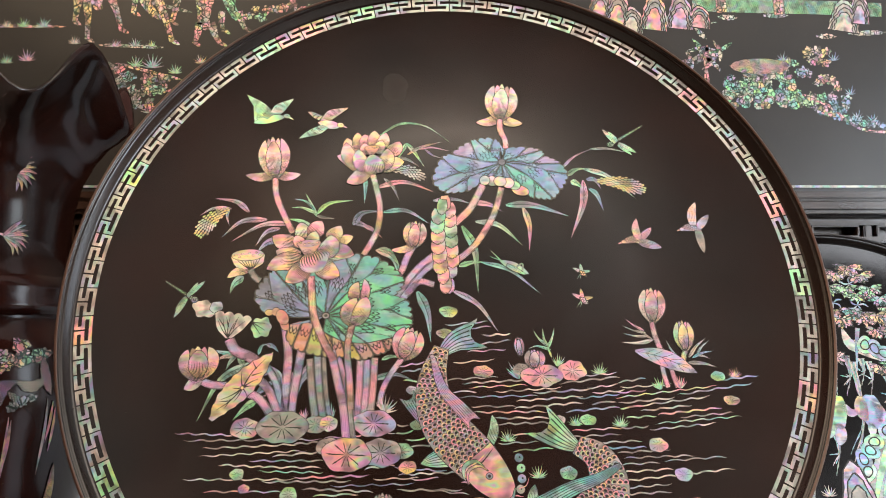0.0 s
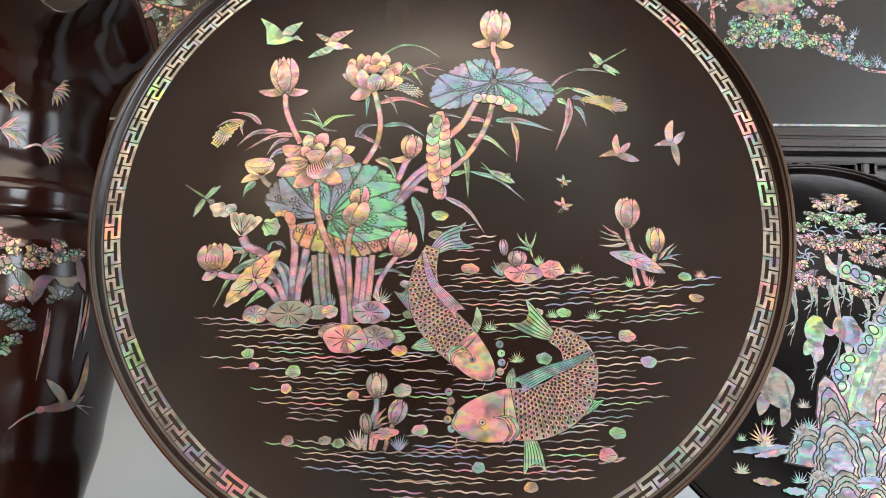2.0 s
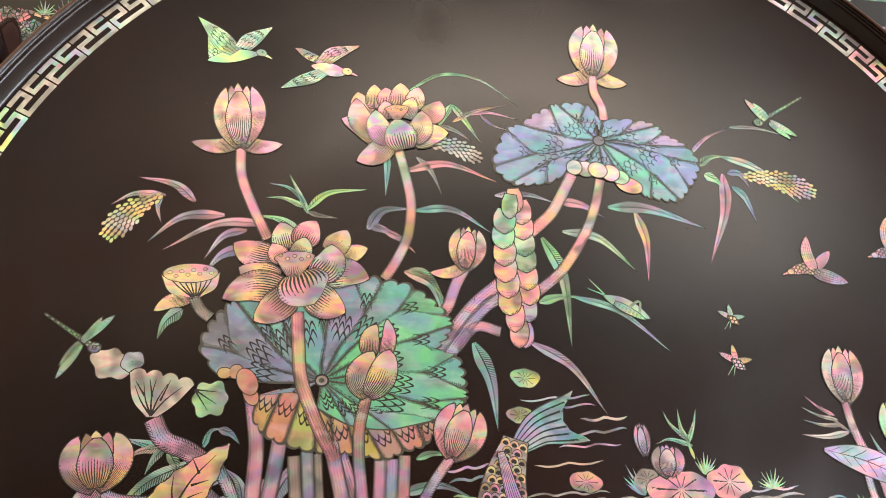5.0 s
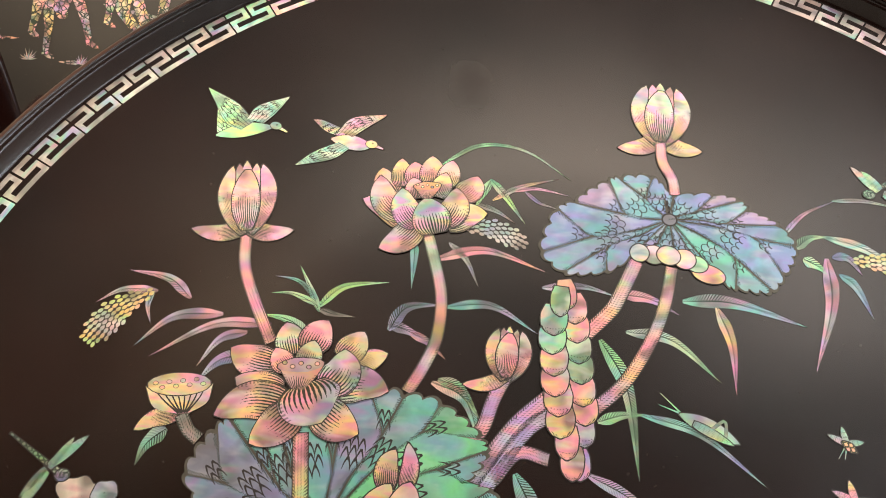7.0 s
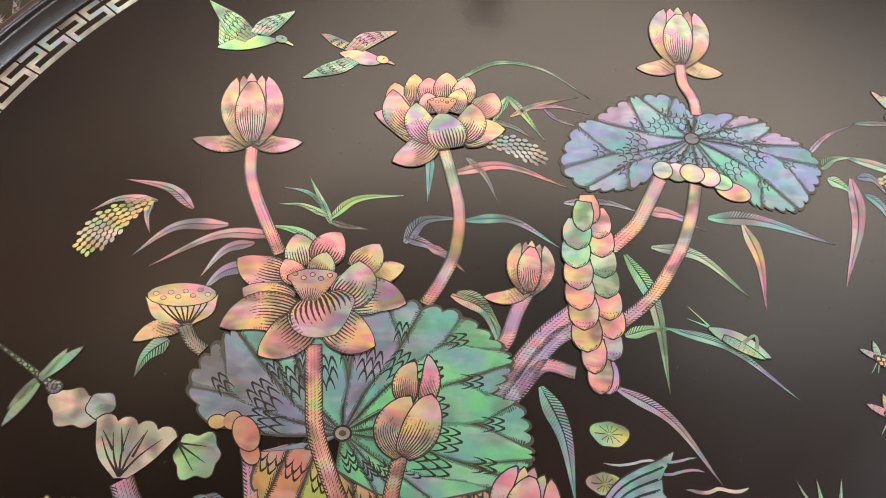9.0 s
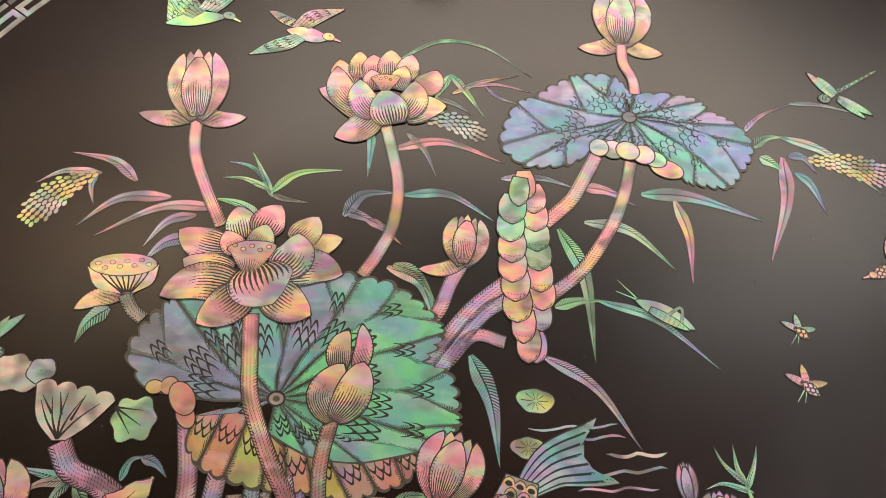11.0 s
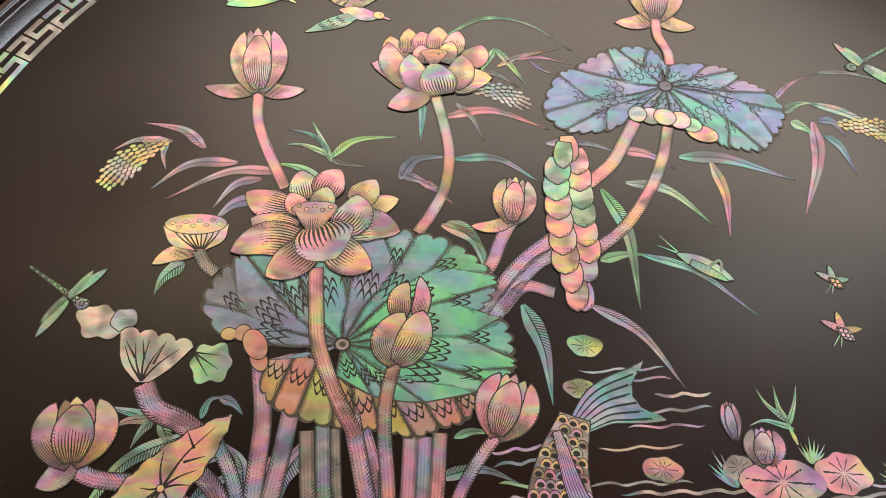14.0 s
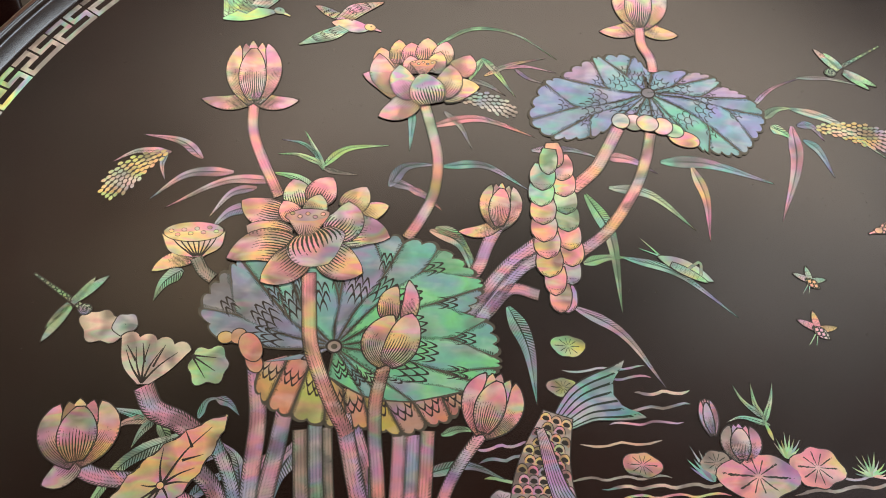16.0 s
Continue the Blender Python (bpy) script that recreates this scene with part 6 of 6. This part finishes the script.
# ---- the inlaid screen behind ----
screen = thing("inlaid_screen", "large black lacquer panel with pearl landscape in moulded dark frame", "screen")
SCREEN = lacquer("black_screen_lacquer", (0.014, 0.012, 0.011), (0.022, 0.017, 0.014), 0.34)
box("panel", SCREEN, (2.5, 0.02, 0.86), (0, 1.182, 1.888), screen, 0.001)
box("bottom_moulding", WOOD, (2.5, 0.05, 0.014), (0, 1.172, 1.450), screen, 0.004)
box("bottom_moulding", WOOD, (2.5, 0.062, 0.018), (0, 1.170, 1.432), screen, 0.006)
box("top_moulding", WOOD, (2.5, 0.06, 0.05), (0, 1.172, 2.343), screen, 0.006)
box("border_strip", pearl("shell"), (2.4, 0.003, 0.0034), (0, 1.171, 1.468), screen, 0)
# fretwork rails under the panel
for z in (1.412, 1.386, 1.366, 1.352):
    box("rail", WOOD, (2.5, 0.03, 0.009), (0, 1.172, z), screen, 0.002)
# board added to keep the gaps between the rails dark
box("rail_back", WOOD, (2.5, 0.012, 0.16), (0, 1.196, 1.37), screen, 0)
for i in range(25):
    # a small moulded frame in every opening of the fretwork
    x = -1.171 + i * 0.0976
    for dz in (-0.0085, 0.0085):
        box("fret_bar", WOOD, (0.072, 0.022, 0.004), (x, 1.172, 1.399 + dz), screen, 0.001)
    for dx in (-0.034, 0.034):
        box("fret_bar", WOOD, (0.004, 0.022, 0.013), (x + dx, 1.172, 1.399), screen, 0.001)
for i in range(26):
    box("rail_post", WOOD, (0.012, 0.026, 0.056), (-1.22 + i * 0.0976, 1.174, 1.381), screen, 0.002)
box("apron", WOOD, (2.5, 0.03, 0.10), (0, 1.185, 1.298), screen, 0.003)
for x in (-1.22, 1.22):
    box("post", WOOD, (0.06, 0.06, 2.368), (x, 1.172, 1.184), screen, 0.004)


def relief(thing_parent, where):
    """Shell pictures lie on a surface of their thing."""
    SURF[0] = where
    return thing_parent


def rosette(parent, c, r, tone, layer=3, name="foliage_leaf", lobes=5, amp=0.22):
    return patch(name, parent, pearl(tone, "aged"), c, lobed(r, r * 0.8, 0, lobes, amp, c[0] * 0.7 + c[1]), layer, rim=0.3)


def rock(parent, c, w, h, tone, layer=3):
    """A rock of nested arched bands."""
    for k, f in enumerate((1.0, 0.86, 0.73, 0.58)):
        strip("rock", parent, pearl((tone, "grey", "grey", tone)[k]), [(c[0], c[1] - h / 2), (c[0] + w * 0.08, c[1]), (c[0] + w * 0.04 * k, c[1] + h * (f - 0.5))], w * f, "rock", layer + 0.7 * k, n=12, rim=1.7, wob=w * 0.03)


# ---- the picture on the second plate ----
relief(second, flat_surface)
rnd = random.Random(5)
for c, size, tone in (((34.1, 189.4), 19, "gold"), ((17.2, 181.6), 17, "gold"), ((46.4, 179.1), 18, "pink"), ((8.2, 165.2), 17, "green"), ((24.9, 162.5), 16, "green"), ((53.7, 162.9), 17, "green"), ((37.6, 155.3), 16, "green"), ((64.3, 151.3), 18, "teal"),
                      ((72.2, 136.1), 16, "green"), ((-12.0, 151.6), 16, "green"), ((-12.4, 137.0), 18, "mauve"), ((0.7, 132.9), 19, "pink"), ((14.6, 125.9), 18, "gold"), ((40.8, 129.1), 19, "pink"), ((55.9, 130.8), 20, "gold"), ((70.6, 125.3), 17, "pink"), ((28.0, 134.7), 15, "teal"),
                      ((-22.0, 102.4), 16, "gold"), ((-14.8, 89.8), 19, "mauve"), ((-2.3, 83.0), 18, "pink"), ((-26.3, 77.7), 17, "gold"), ((51.8, 112.1), 15, "pink"), ((72.6, 107.4), 16, "grey"), ((63.0, 74.3), 18, "green"), ((80.9, 82.9), 19, "green"), ((48.8, 68.5), 15, "gold"), ((95.9, 114.9), 18, "gold"), ((92.6, 136.4), 17, "pink")):
    g = group_part("leaf_cluster", second)
    lay = 3 + rnd.random() * 3
    for i in range(12):
        ang = radians(-100 + 200 * i / 11 + rnd.uniform(-8, 8)) - math.pi / 2
        r = size * rnd.uniform(0.75, 1.05)
        strip("leaf", g, pearl(tone if i % 4 else "mauve", "aged"), [(c[0], c[1] + 3), (c[0] + r * 0.95 * math.cos(ang), c[1] + 4 + r * 0.8 * math.sin(ang))], 4.4, "leaf", lay + 0.2 * (i % 3), n=6, rim=0.35, m=2)
# bare twigs between the leaves
for c in ((-7.5, 111.2), (8.0, 147.5), (36.2, 145.0), (31.6, 171.4), (62.3, 114.4), (-11.5, 116.8), (81.3, 150.8)):
    for k in range(5):
        ang = k * 1.25 + c[0]
        strip("twig", second, pearl("blue"), [c, between(c, (c[0] + 13 * math.cos(ang), c[1] + 9 * math.sin(ang)), 0.5, 0.2), (c[0] + 13 * math.cos(ang), c[1] + 9 * math.sin(ang))], 2.0, "leaf", 2.4, n=6, rim=0.2, m=2)
strip("trunk", second, pearl("grey"), [(20.1, -98.6), (34.6, -51.3), (61.7, 1.1), (97.5, 62.4)], 44, "stem", 2)
for k in (-15, -6, 8):
    strip("trunk_band", second, pearl(("green", "mauve", "grey")[k % 3]), [(p[0] + k, p[1]) for p in ((22.7, -89.3), (35.8, -51.3), (61.7, 1.1), (95.6, 58.9))], 8, "leaf", 3, rim=0.15)
for k, c in enumerate(((1.4, -51.9), (10.5, -41.5), (8.4, -28.7), (17.4, -19.4), (23.8, -10.1), (39.8, 2.0), (49.2, 12.8), (56.2, 25.0), (67.2, 37.3), (76.6, 47.0), (35.0, 97.7), (45.2, 93.6), (55.0, 88.1))):
    for j, f in enumerate((1.0, 0.62, 0.46)):
        patch("knot", second, CUT if j == 1 else pearl(("teal", "green", "blue")[k % 3]), c, lobed(11 * f, 8.5 * f, 30 + 40 * k, 3, 0.05, k), 4 + 0.4 * j + 0.01 * k, rim=0.4 if j == 0 else 0)
strip("branch", second, pearl("pale"), [(12.2, 117.2), (17.9, 99.5), (32.4, 93.4), (68.0, 77.1)], 15, "leaf", 2)
strip("branch", second, pearl("pink"), [(23.7, 103.1), (48.8, 90.8), (73.1, 75.8)], 10, "leaf", 2.6)
strip("branch", second, pearl("blue"), [(30.4, 117.5), (25.4, 96.1), (20.3, 68.0)], 5, "taper", 3)
for a, b in (((-32.5, 70.6), (-42.9, 4.6)), ((-11.2, 81.5), (-19.5, 36.5)), ((-6.3, 78.0), (-7.2, 40.1)), ((-17.5, 5.0), (-24.6, -46.0)), ((10.6, 85.3), (3.4, 40.3)), ((16.4, 78.4), (-1.6, -45.6)), ((26.9, 82.1), (21.9, 50.8)), ((35.0, 78.7), (31.0, 40.8)), ((52.5, 61.7), (45.1, 20.8)), ((63.6, 65.3), (58.1, 37.8))):
    for k in (-3.2, -1.6, 0, 1.8, 3.4):
        strip("hanging_strand", second, pearl(("teal", "shell", "pale", "green", "shell")[int(k + 4) % 5]), [(a[0] + k, a[1]), (a[0] + k * 0.3 + 1, (a[1] + b[1]) / 2), (b[0] + k, b[1] + abs(k) * 7)], 1.1, "taper", 3, n=14, rim=0.1, wob=0.8, m=2)
for pts, w, tone in (([(-7.2, 40.1), (-12.4, 19.8), (-9.3, 3.1)], 24, "green"), ([(-17.2, 13.0), (-22.6, 0.9), (-27.3, -5.8)], 12, "green"), ([(-11.1, 9.8), (-11.5, -3.5), (-15.3, -13.4)], 13, "mauve"), ([(-1.9, 30.0), (3.5, 21.4), (12.8, 22.9)], 9, "pale"),
                     ([(28.4, 40.7), (27.3, 23.8), (28.4, 3.8)], 26, "blue"), ([(17.7, 39.2), (16.8, 23.6), (20.5, 12.3)], 15, "gold"), ([(34.8, 30.7), (37.1, 19.3), (34.5, 9.9)], 12, "mauve"), ([(24.1, 10.4), (24.2, 1.7), (22.2, -3.6)], 9, "pale")):
    strip("pendant_shape", second, pearl(tone), pts, w, "bud", 4)
for pts, w in (([(-66.6, -20.9), (-63.0, -46.7), (-57.9, -68.9)], 40), ([(-74.6, -46.9), (-81.4, -63.0), (-86.6, -76.4)], 14), ([(-56.5, -56.2), (-57.4, -75.2), (-62.7, -88.4)], 12), ([(-53.9, -33.7), (-50.6, -49.7), (-51.3, -66.9)], 3.4)):
    strip("pale_shape", second, pearl("grey"), pts, w, "leaf", 3)
for k, (c, w, h, tone) in enumerate((((-7.3, -78.7), 42, 96, "mauve"), ((55.2, -89.9), 40, 80, "pink"), ((22.5, -116.4), 52, 88, "grey"), ((-38.6, -107.8), 50, 46, "teal"), ((-7.0, -109.6), 56, 64, "blue"), ((50.1, -134.6), 40, 56, "mauve"), ((-29.9, -155.9), 40, 42, "teal"), ((-3.0, -156.5), 46, 42, "grey"), ((27.5, -161.8), 40, 36, "pink"))):
    rock(second, c, w, h, tone, 5 + 3.2 * k)
for a, b, tone in (((-120.3, -116.7), (-56.3, -109.3), "blue"), ((-97.0, -121.1), (-55.5, -113.0), "mauve"), ((-101.5, -146.6), (-72.2, -149.6), "gold"), ((14.0, -84.5), (42.5, -82.7), "blue"), ((15.2, -89.5), (38.2, -90.3), "teal"), ((11.5, -145.5), (39.6, -142.6), "blue"), ((10.8, -150.3), (38.7, -148.6), "teal"), ((-69.9, -156.7), (-42.5, -158.5), "teal")):
    strip("ground_streak", second, pearl(tone), [a, b], 8, "leaf", 34, wob=0.8)
for c, h, tone in (((-36.1, -66.6), 10, "pale"), ((-77.6, -86.2), 9, "green"), ((-83.3, -109.9), 14, "pale"), ((-32.7, -90.4), 13, "teal"), ((-109.7, -104.2), 8, "green"), ((-113.0, -137.8), 9, "green"), ((-50.5, -148.5), 12, "teal"), ((-37.8, -130.9), 8, "pink"), ((-22.1, -143.8), 10, "grey"), ((25.6, -69.3), 10, "teal"), ((-113.1, -139.6), 12, "pale"), ((-41.0, -96.7), 16, "grey"), ((-28.3, -143.9), 16, "grey"), ((-85.8, -103.8), 18, "gold")):
    tuft(second, c, h * 1.3, tone, 9, 80, 36)

# ---- the picture on the vase ----


def vase_surface(x, y, h):
    a, z = radians(x / 2), y * 0.001
    r = vase_profile(z) + 0.0006 + h * 0.001
    return (r * math.sin(a), -r * math.cos(a), z)


relief(vase, vase_surface)
for c, n in (((113.1, 1389.9), 9), ((114.1, 1333.4), 9), ((75.1, 1378.3), 6), ((75.6, 1344.9), 6)):
    g = group_part("flower_spray", vase)
    for i in range(n):
        a = radians(-30 + 150 * i / (n - 1) - 60)
        tip = (c[0] + 17 * math.cos(a) + 4, c[1] + 17 * math.sin(a))
        strip("petal", g, pearl(("pink", "gold", "shell", "mauve", "pink")[i % 5], "blade"), [(c[0] - 4, c[1]), between(c, tip, 0.55, 0.1), tip], 4.4, "petal", 2 + (i % 3), n=7, rim=0.3)
    strip("stem", g, pearl("pink"), [(c[0] - 22, c[1] - 4), (c[0] - 10, c[1] + 1), (c[0] - 3, c[1])], 2, "stem", 1, n=6, rim=0.2)
rnd = random.Random(8)
for c, r, tone in (((76.4, 1242.9), 9, "pink"), ((76.5, 1217.4), 8, "pink"), ((88.7, 1228.2), 9, "gold"), ((97.8, 1226.1), 9, "pink"), ((107.8, 1228.2), 7, "gold"), ((116.7, 1235.0), 8, "pink"), ((126.8, 1231.9), 8, "green"), ((135.1, 1228.0), 6, "pink"),
                   ((82.8, 1171.8), 8, "teal"), ((89.3, 1156.5), 8, "grey"), ((80.6, 1146.6), 7, "green"), ((86.0, 1192.2), 7, "pink"), ((116.2, 1187.2), 6, "grey")):
    for k in range(6):
        rosette(vase, (c[0] + rnd.uniform(-8, 8), c[1] + rnd.uniform(-8, 8)), r * rnd.uniform(0.35, 0.7), tone, 2 + k, "blossom", 5, 0.14)
for pts, w, tone in (([(81.1, 1217.6), (91.6, 1202.6), (96.5, 1182.0)], 9, "pale"), ([(113.1, 1208.3), (102.1, 1202.8), (97.7, 1184.6)], 10, "mauve"), ([(113.1, 1208.3), (122.9, 1203.2), (134.8, 1208.9)], 9, "pale"), ([(134.0, 1228.0), (135.9, 1209.0), (139.4, 1195.4)], 8, "pink"),
                     ([(106.6, 1200.3), (113.7, 1192.5), (120.0, 1188.3)], 5, "grey"), ([(78.6, 1179.5), (86.7, 1171.8), (99.2, 1166.5)], 5, "teal")):
    strip("branch", vase, pearl(tone, "scales"), pts, w, "leaf", 4, wob=0.5)
for a, b, tone in (((108.2, 1179.3), (103.7, 1112.1), "gold"), ((110.1, 1176.7), (105.7, 1130.0), "pink"), ((136.6, 1192.6), (133.8, 1127.8), "pale"), ((144.1, 1184.4), (142.2, 1146.1), "pink"), ((141.4, 1189.9), (138.3, 1154.5), "pink")):
    strip("hanging_strand", vase, pearl(tone), [a, between(a, b, 0.5, 0.02), b], 2.6, "leaf", 2, rim=0.2, n=10)
g = group_part("bird_inlay", vase)
strip("body", g, pearl("gold", "scales"), [(108.7, 1084.2), (125.1, 1085.1), (141.3, 1086.5), (153.7, 1092.9)], 10, "leaf", 3)
strip("wing", g, pearl("gold", "wing"), [(140.1, 1088.3), (147.9, 1104.7), (150.3, 1134.6)], 10, "petal", 4)
strip("wing", g, pearl("pale", "wing"), [(132.8, 1087.8), (124.5, 1099.5), (112.1, 1112.9)], 10, "petal", 4)
strip("neck", g, pearl("pink"), [(115.4, 1086.4), (98.2, 1079.4), (86.4, 1069.7)], 3, "taper", 3)
patch("head", g, pearl("pink"), (110.0, 1084.5), lobed(4, 3.4), 4)
for b in ((166.6, 1078.7), (163.7, 1072.0)):
    strip("leg", g, pearl("pale"), [(144.4, 1084.5), b], 1.6, "taper", 2, rim=0.1, n=6)
# engraved wavy line round the collar
for k in range(24):
    x = -70 + k * 9.5
    strip("collar_scroll", vase, pearl("grey"), [(x, 1283), (x + 2.5, 1285), (x + 5.5, 1282), (x + 8, 1284)], 0.9, "wave", 5.2, n=8, rim=0, m=2)


# ---- the picture on the screen ----
def screen_surface(x, y, h):
    return (x * 0.001, 1.172 - 0.0004 - h * 0.001, y * 0.001)


relief(screen, screen_surface)
rnd = random.Random(21)
# rocks, terrace and boulder above the well
for c, w, h, tone in (((268, 1749), 40, 60, "pink"), ((290, 1731), 36, 40, "pale"), ((325, 1744), 40, 60, "pink"), ((365, 1744), 40, 56, "mauve"), ((395, 1735), 34, 34, "pink"), ((242, 1758), 34, 40, "gold"), ((619, 1737), 46, 50, "pale"), ((644, 1749), 30, 50, "mauve")):
    rock(screen, c, w, h, tone, 2)
strip("terrace", screen, pearl("green", "scales"), [(387, 1755), (488, 1752), (575, 1750), (680, 1746)], 22, "stem", 1)
for a, b in (((431, 1763), (432, 1742)), ((520, 1763), (522, 1739))):
    strip("post_shape", screen, pearl("pink", "aged"), [a, b], 16, "stem", 3)
for a, b in (((346, 1722), (425, 1726)), ((426, 1735), (456, 1733)), ((496, 1737), (535, 1737)), ((577, 1704), (608, 1703)), ((626, 1708), (685, 1710)), ((390, 1717), (407, 1699))):
    strip("ground_streak", screen, pearl("pale", "aged"), [a, b], 8, "leaf", 1, wob=1)
# the well
cx, cy = (487, 1620)
for i in range(110):
    v = rnd.random()
    rosette(screen, (cx + rnd.uniform(-1, 1) * (44 + 18 * v), cy + 30 - 56 * v), rnd.uniform(5, 8.5), rnd.choice(("green", "green", "gold", "pale", "teal")), 2 + rnd.random() * 3, "well_stone", 4, 0.06)
patch("well_mouth", screen, pearl("pink", "scales"), (488, 1656), lobed(47, 12), 6)
for c in ((406, 1672), (398, 1685), (416, 1663), (384, 1665), (428, 1681)):
    for i in range(4):
        a = i * 1.3 + c[0]
        strip("palm_leaf", screen, pearl(rnd.choice(("pink", "mauve", "pale", "green")), "aged"), [c, (c[0] + 24 * math.cos(a), c[1] + 18 * math.sin(a))], 8, "petal", 2 + i, rim=0.5)
strip("palm_trunk", screen, pearl("pink", "aged"), [(406, 1614), (405, 1645), (403, 1676)], 10, "taper", 2)
# the tree beside it, and the trail that runs off
for c, n, tones in (((576, 1672), 9, ("pink", "gold", "pale")), ((591, 1627), 9, ("pink", "gold", "green")), ((540, 1656), 6, ("green", "blue", "pale")), ((557, 1641), 6, ("blue", "mauve")), ((609, 1596), 7, ("blue", "mauve", "pale")), ((568, 1596), 7, ("green", "gold", "teal")), ((530, 1614), 8, ("mauve", "green"))):
    for i in range(n):
        rosette(screen, (c[0] + rnd.uniform(-16, 16), c[1] + rnd.uniform(-12, 12)), rnd.uniform(4, 9), rnd.choice(tones), 2 + rnd.random() * 3)
strip("trail", screen, pearl("pink", "aged"), [(551, 1611), (593, 1592), (618, 1569), (652, 1554), (738, 1552)], 4, "stem", 3)
for i in range(22):
    f = i / 21
    c = between((555, 1600), (703, 1543), f, -0.04 * math.sin(f * 6))
    rosette(screen, (c[0], c[1] + rnd.uniform(-3, 3)), rnd.uniform(4, 8), rnd.choice(("green", "teal", "gold", "blue")), 2 + rnd.random() * 2, "stone")
for c in ((625, 1611), (634, 1574), (657, 1569), (523, 1665), (602, 1665)):
    tuft(screen, c, 16, "blue", 6, 70, 3)
# ground lines, plants and striding shapes on the other side
for a, b, tone in (((-738, 1721), (-584, 1719), "pink"), ((-532, 1690), (-431, 1686), "pale"), ((-487, 1766), (-389, 1742), "pale"), ((-504, 1661), (-399, 1634), "gold"), ((-463, 1627), (-402, 1614), "pink")):
    strip("ground_streak", screen, pearl(tone, "aged"), [a, b], 5, "wave", 1)
for c, h, tone in (((-675, 1719), 14, "pale"), ((-649, 1719), 18, "green"), ((-618, 1719), 18, "teal"), ((-641, 1665), 22, "mauve"), ((-672, 1661), 18, "green"), ((-505, 1688), 14, "mauve"), ((-475, 1688), 16, "teal"), ((-450, 1688), 12, "green"), ((-569, 1692), 16, "pale"), ((-373, 1661), 16, "gold"), ((-473, 1656), 20, "green"), ((-447, 1654), 26, "teal"), ((-412, 1645), 18, "green"), ((-449, 1583), 22, "grey")):
    tuft(screen, c, h, tone, 9, 80, 2)
for c, n, tones in (((-494, 1632), 7, ("grey", "teal", "pale")), ((-482, 1611), 6, ("pale", "grey")), ((-442, 1627), 10, ("gold", "pink", "green")), ((-464, 1596), 4, ("gold", "grey")), ((-504, 1656), 4, ("pink", "grey"))):
    for i in range(n):
        rosette(screen, (c[0] + rnd.uniform(-16, 16), c[1] + rnd.uniform(-10, 10)), rnd.uniform(5, 10), rnd.choice(tones), 2 + rnd.random() * 3)
for pts, w, tone in (([(-567, 1790), (-567, 1755), (-571, 1726)], 16, "gold"), ([(-556, 1781), (-550, 1735), (-550, 1699)], 14, "gold"), ([(-527, 1790), (-508, 1749), (-497, 1713)], 14, "pink"), ([(-539, 1790), (-537, 1764), (-540, 1753)], 30, "mauve"), ([(-479, 1790), (-478, 1763), (-480, 1741)], 14, "gold"),
                     ([(-452, 1790), (-431, 1735), (-418, 1695)], 15, "gold"), ([(-410, 1790), (-414, 1753), (-420, 1726)], 14, "gold"), ([(-459, 1790), (-462, 1761), (-446, 1737)], 22, "gold"), ([(-369, 1799), (-370, 1753), (-371, 1722)], 36, "pink"), ([(-378, 1726), (-379, 1708), (-384, 1692)], 13, "pink"),
                     ([(-358, 1726), (-353, 1708), (-344, 1692)], 13, "pink"), ([(-336, 1790), (-330, 1753), (-319, 1735)], 24, "green"), ([(-342, 1744), (-343, 1726), (-339, 1712)], 12, "gold"), ([(-315, 1744), (-312, 1728), (-306, 1715)], 12, "pink")):
    strip("striding_shape", screen, pearl(tone, "aged"), pts, w * 0.8, "leg", 3, rim=0.5)
    e = pts[-1]
    strip("foot_shape", screen, pearl("pink", "aged"), [(e[0] - 3, e[1] + 3), (e[0] + 12, e[1] - 5)], w * 0.45, "leaf", 2.5, rim=0.4, n=6)
for i in range(14):
    c = between((-319, 1735), (-196, 1750), i / 13)
    rosette(screen, (c[0], c[1] + rnd.uniform(-6, 12)), rnd.uniform(5, 10), rnd.choice(("green", "gold", "pink")), 2 + rnd.random() * 2)
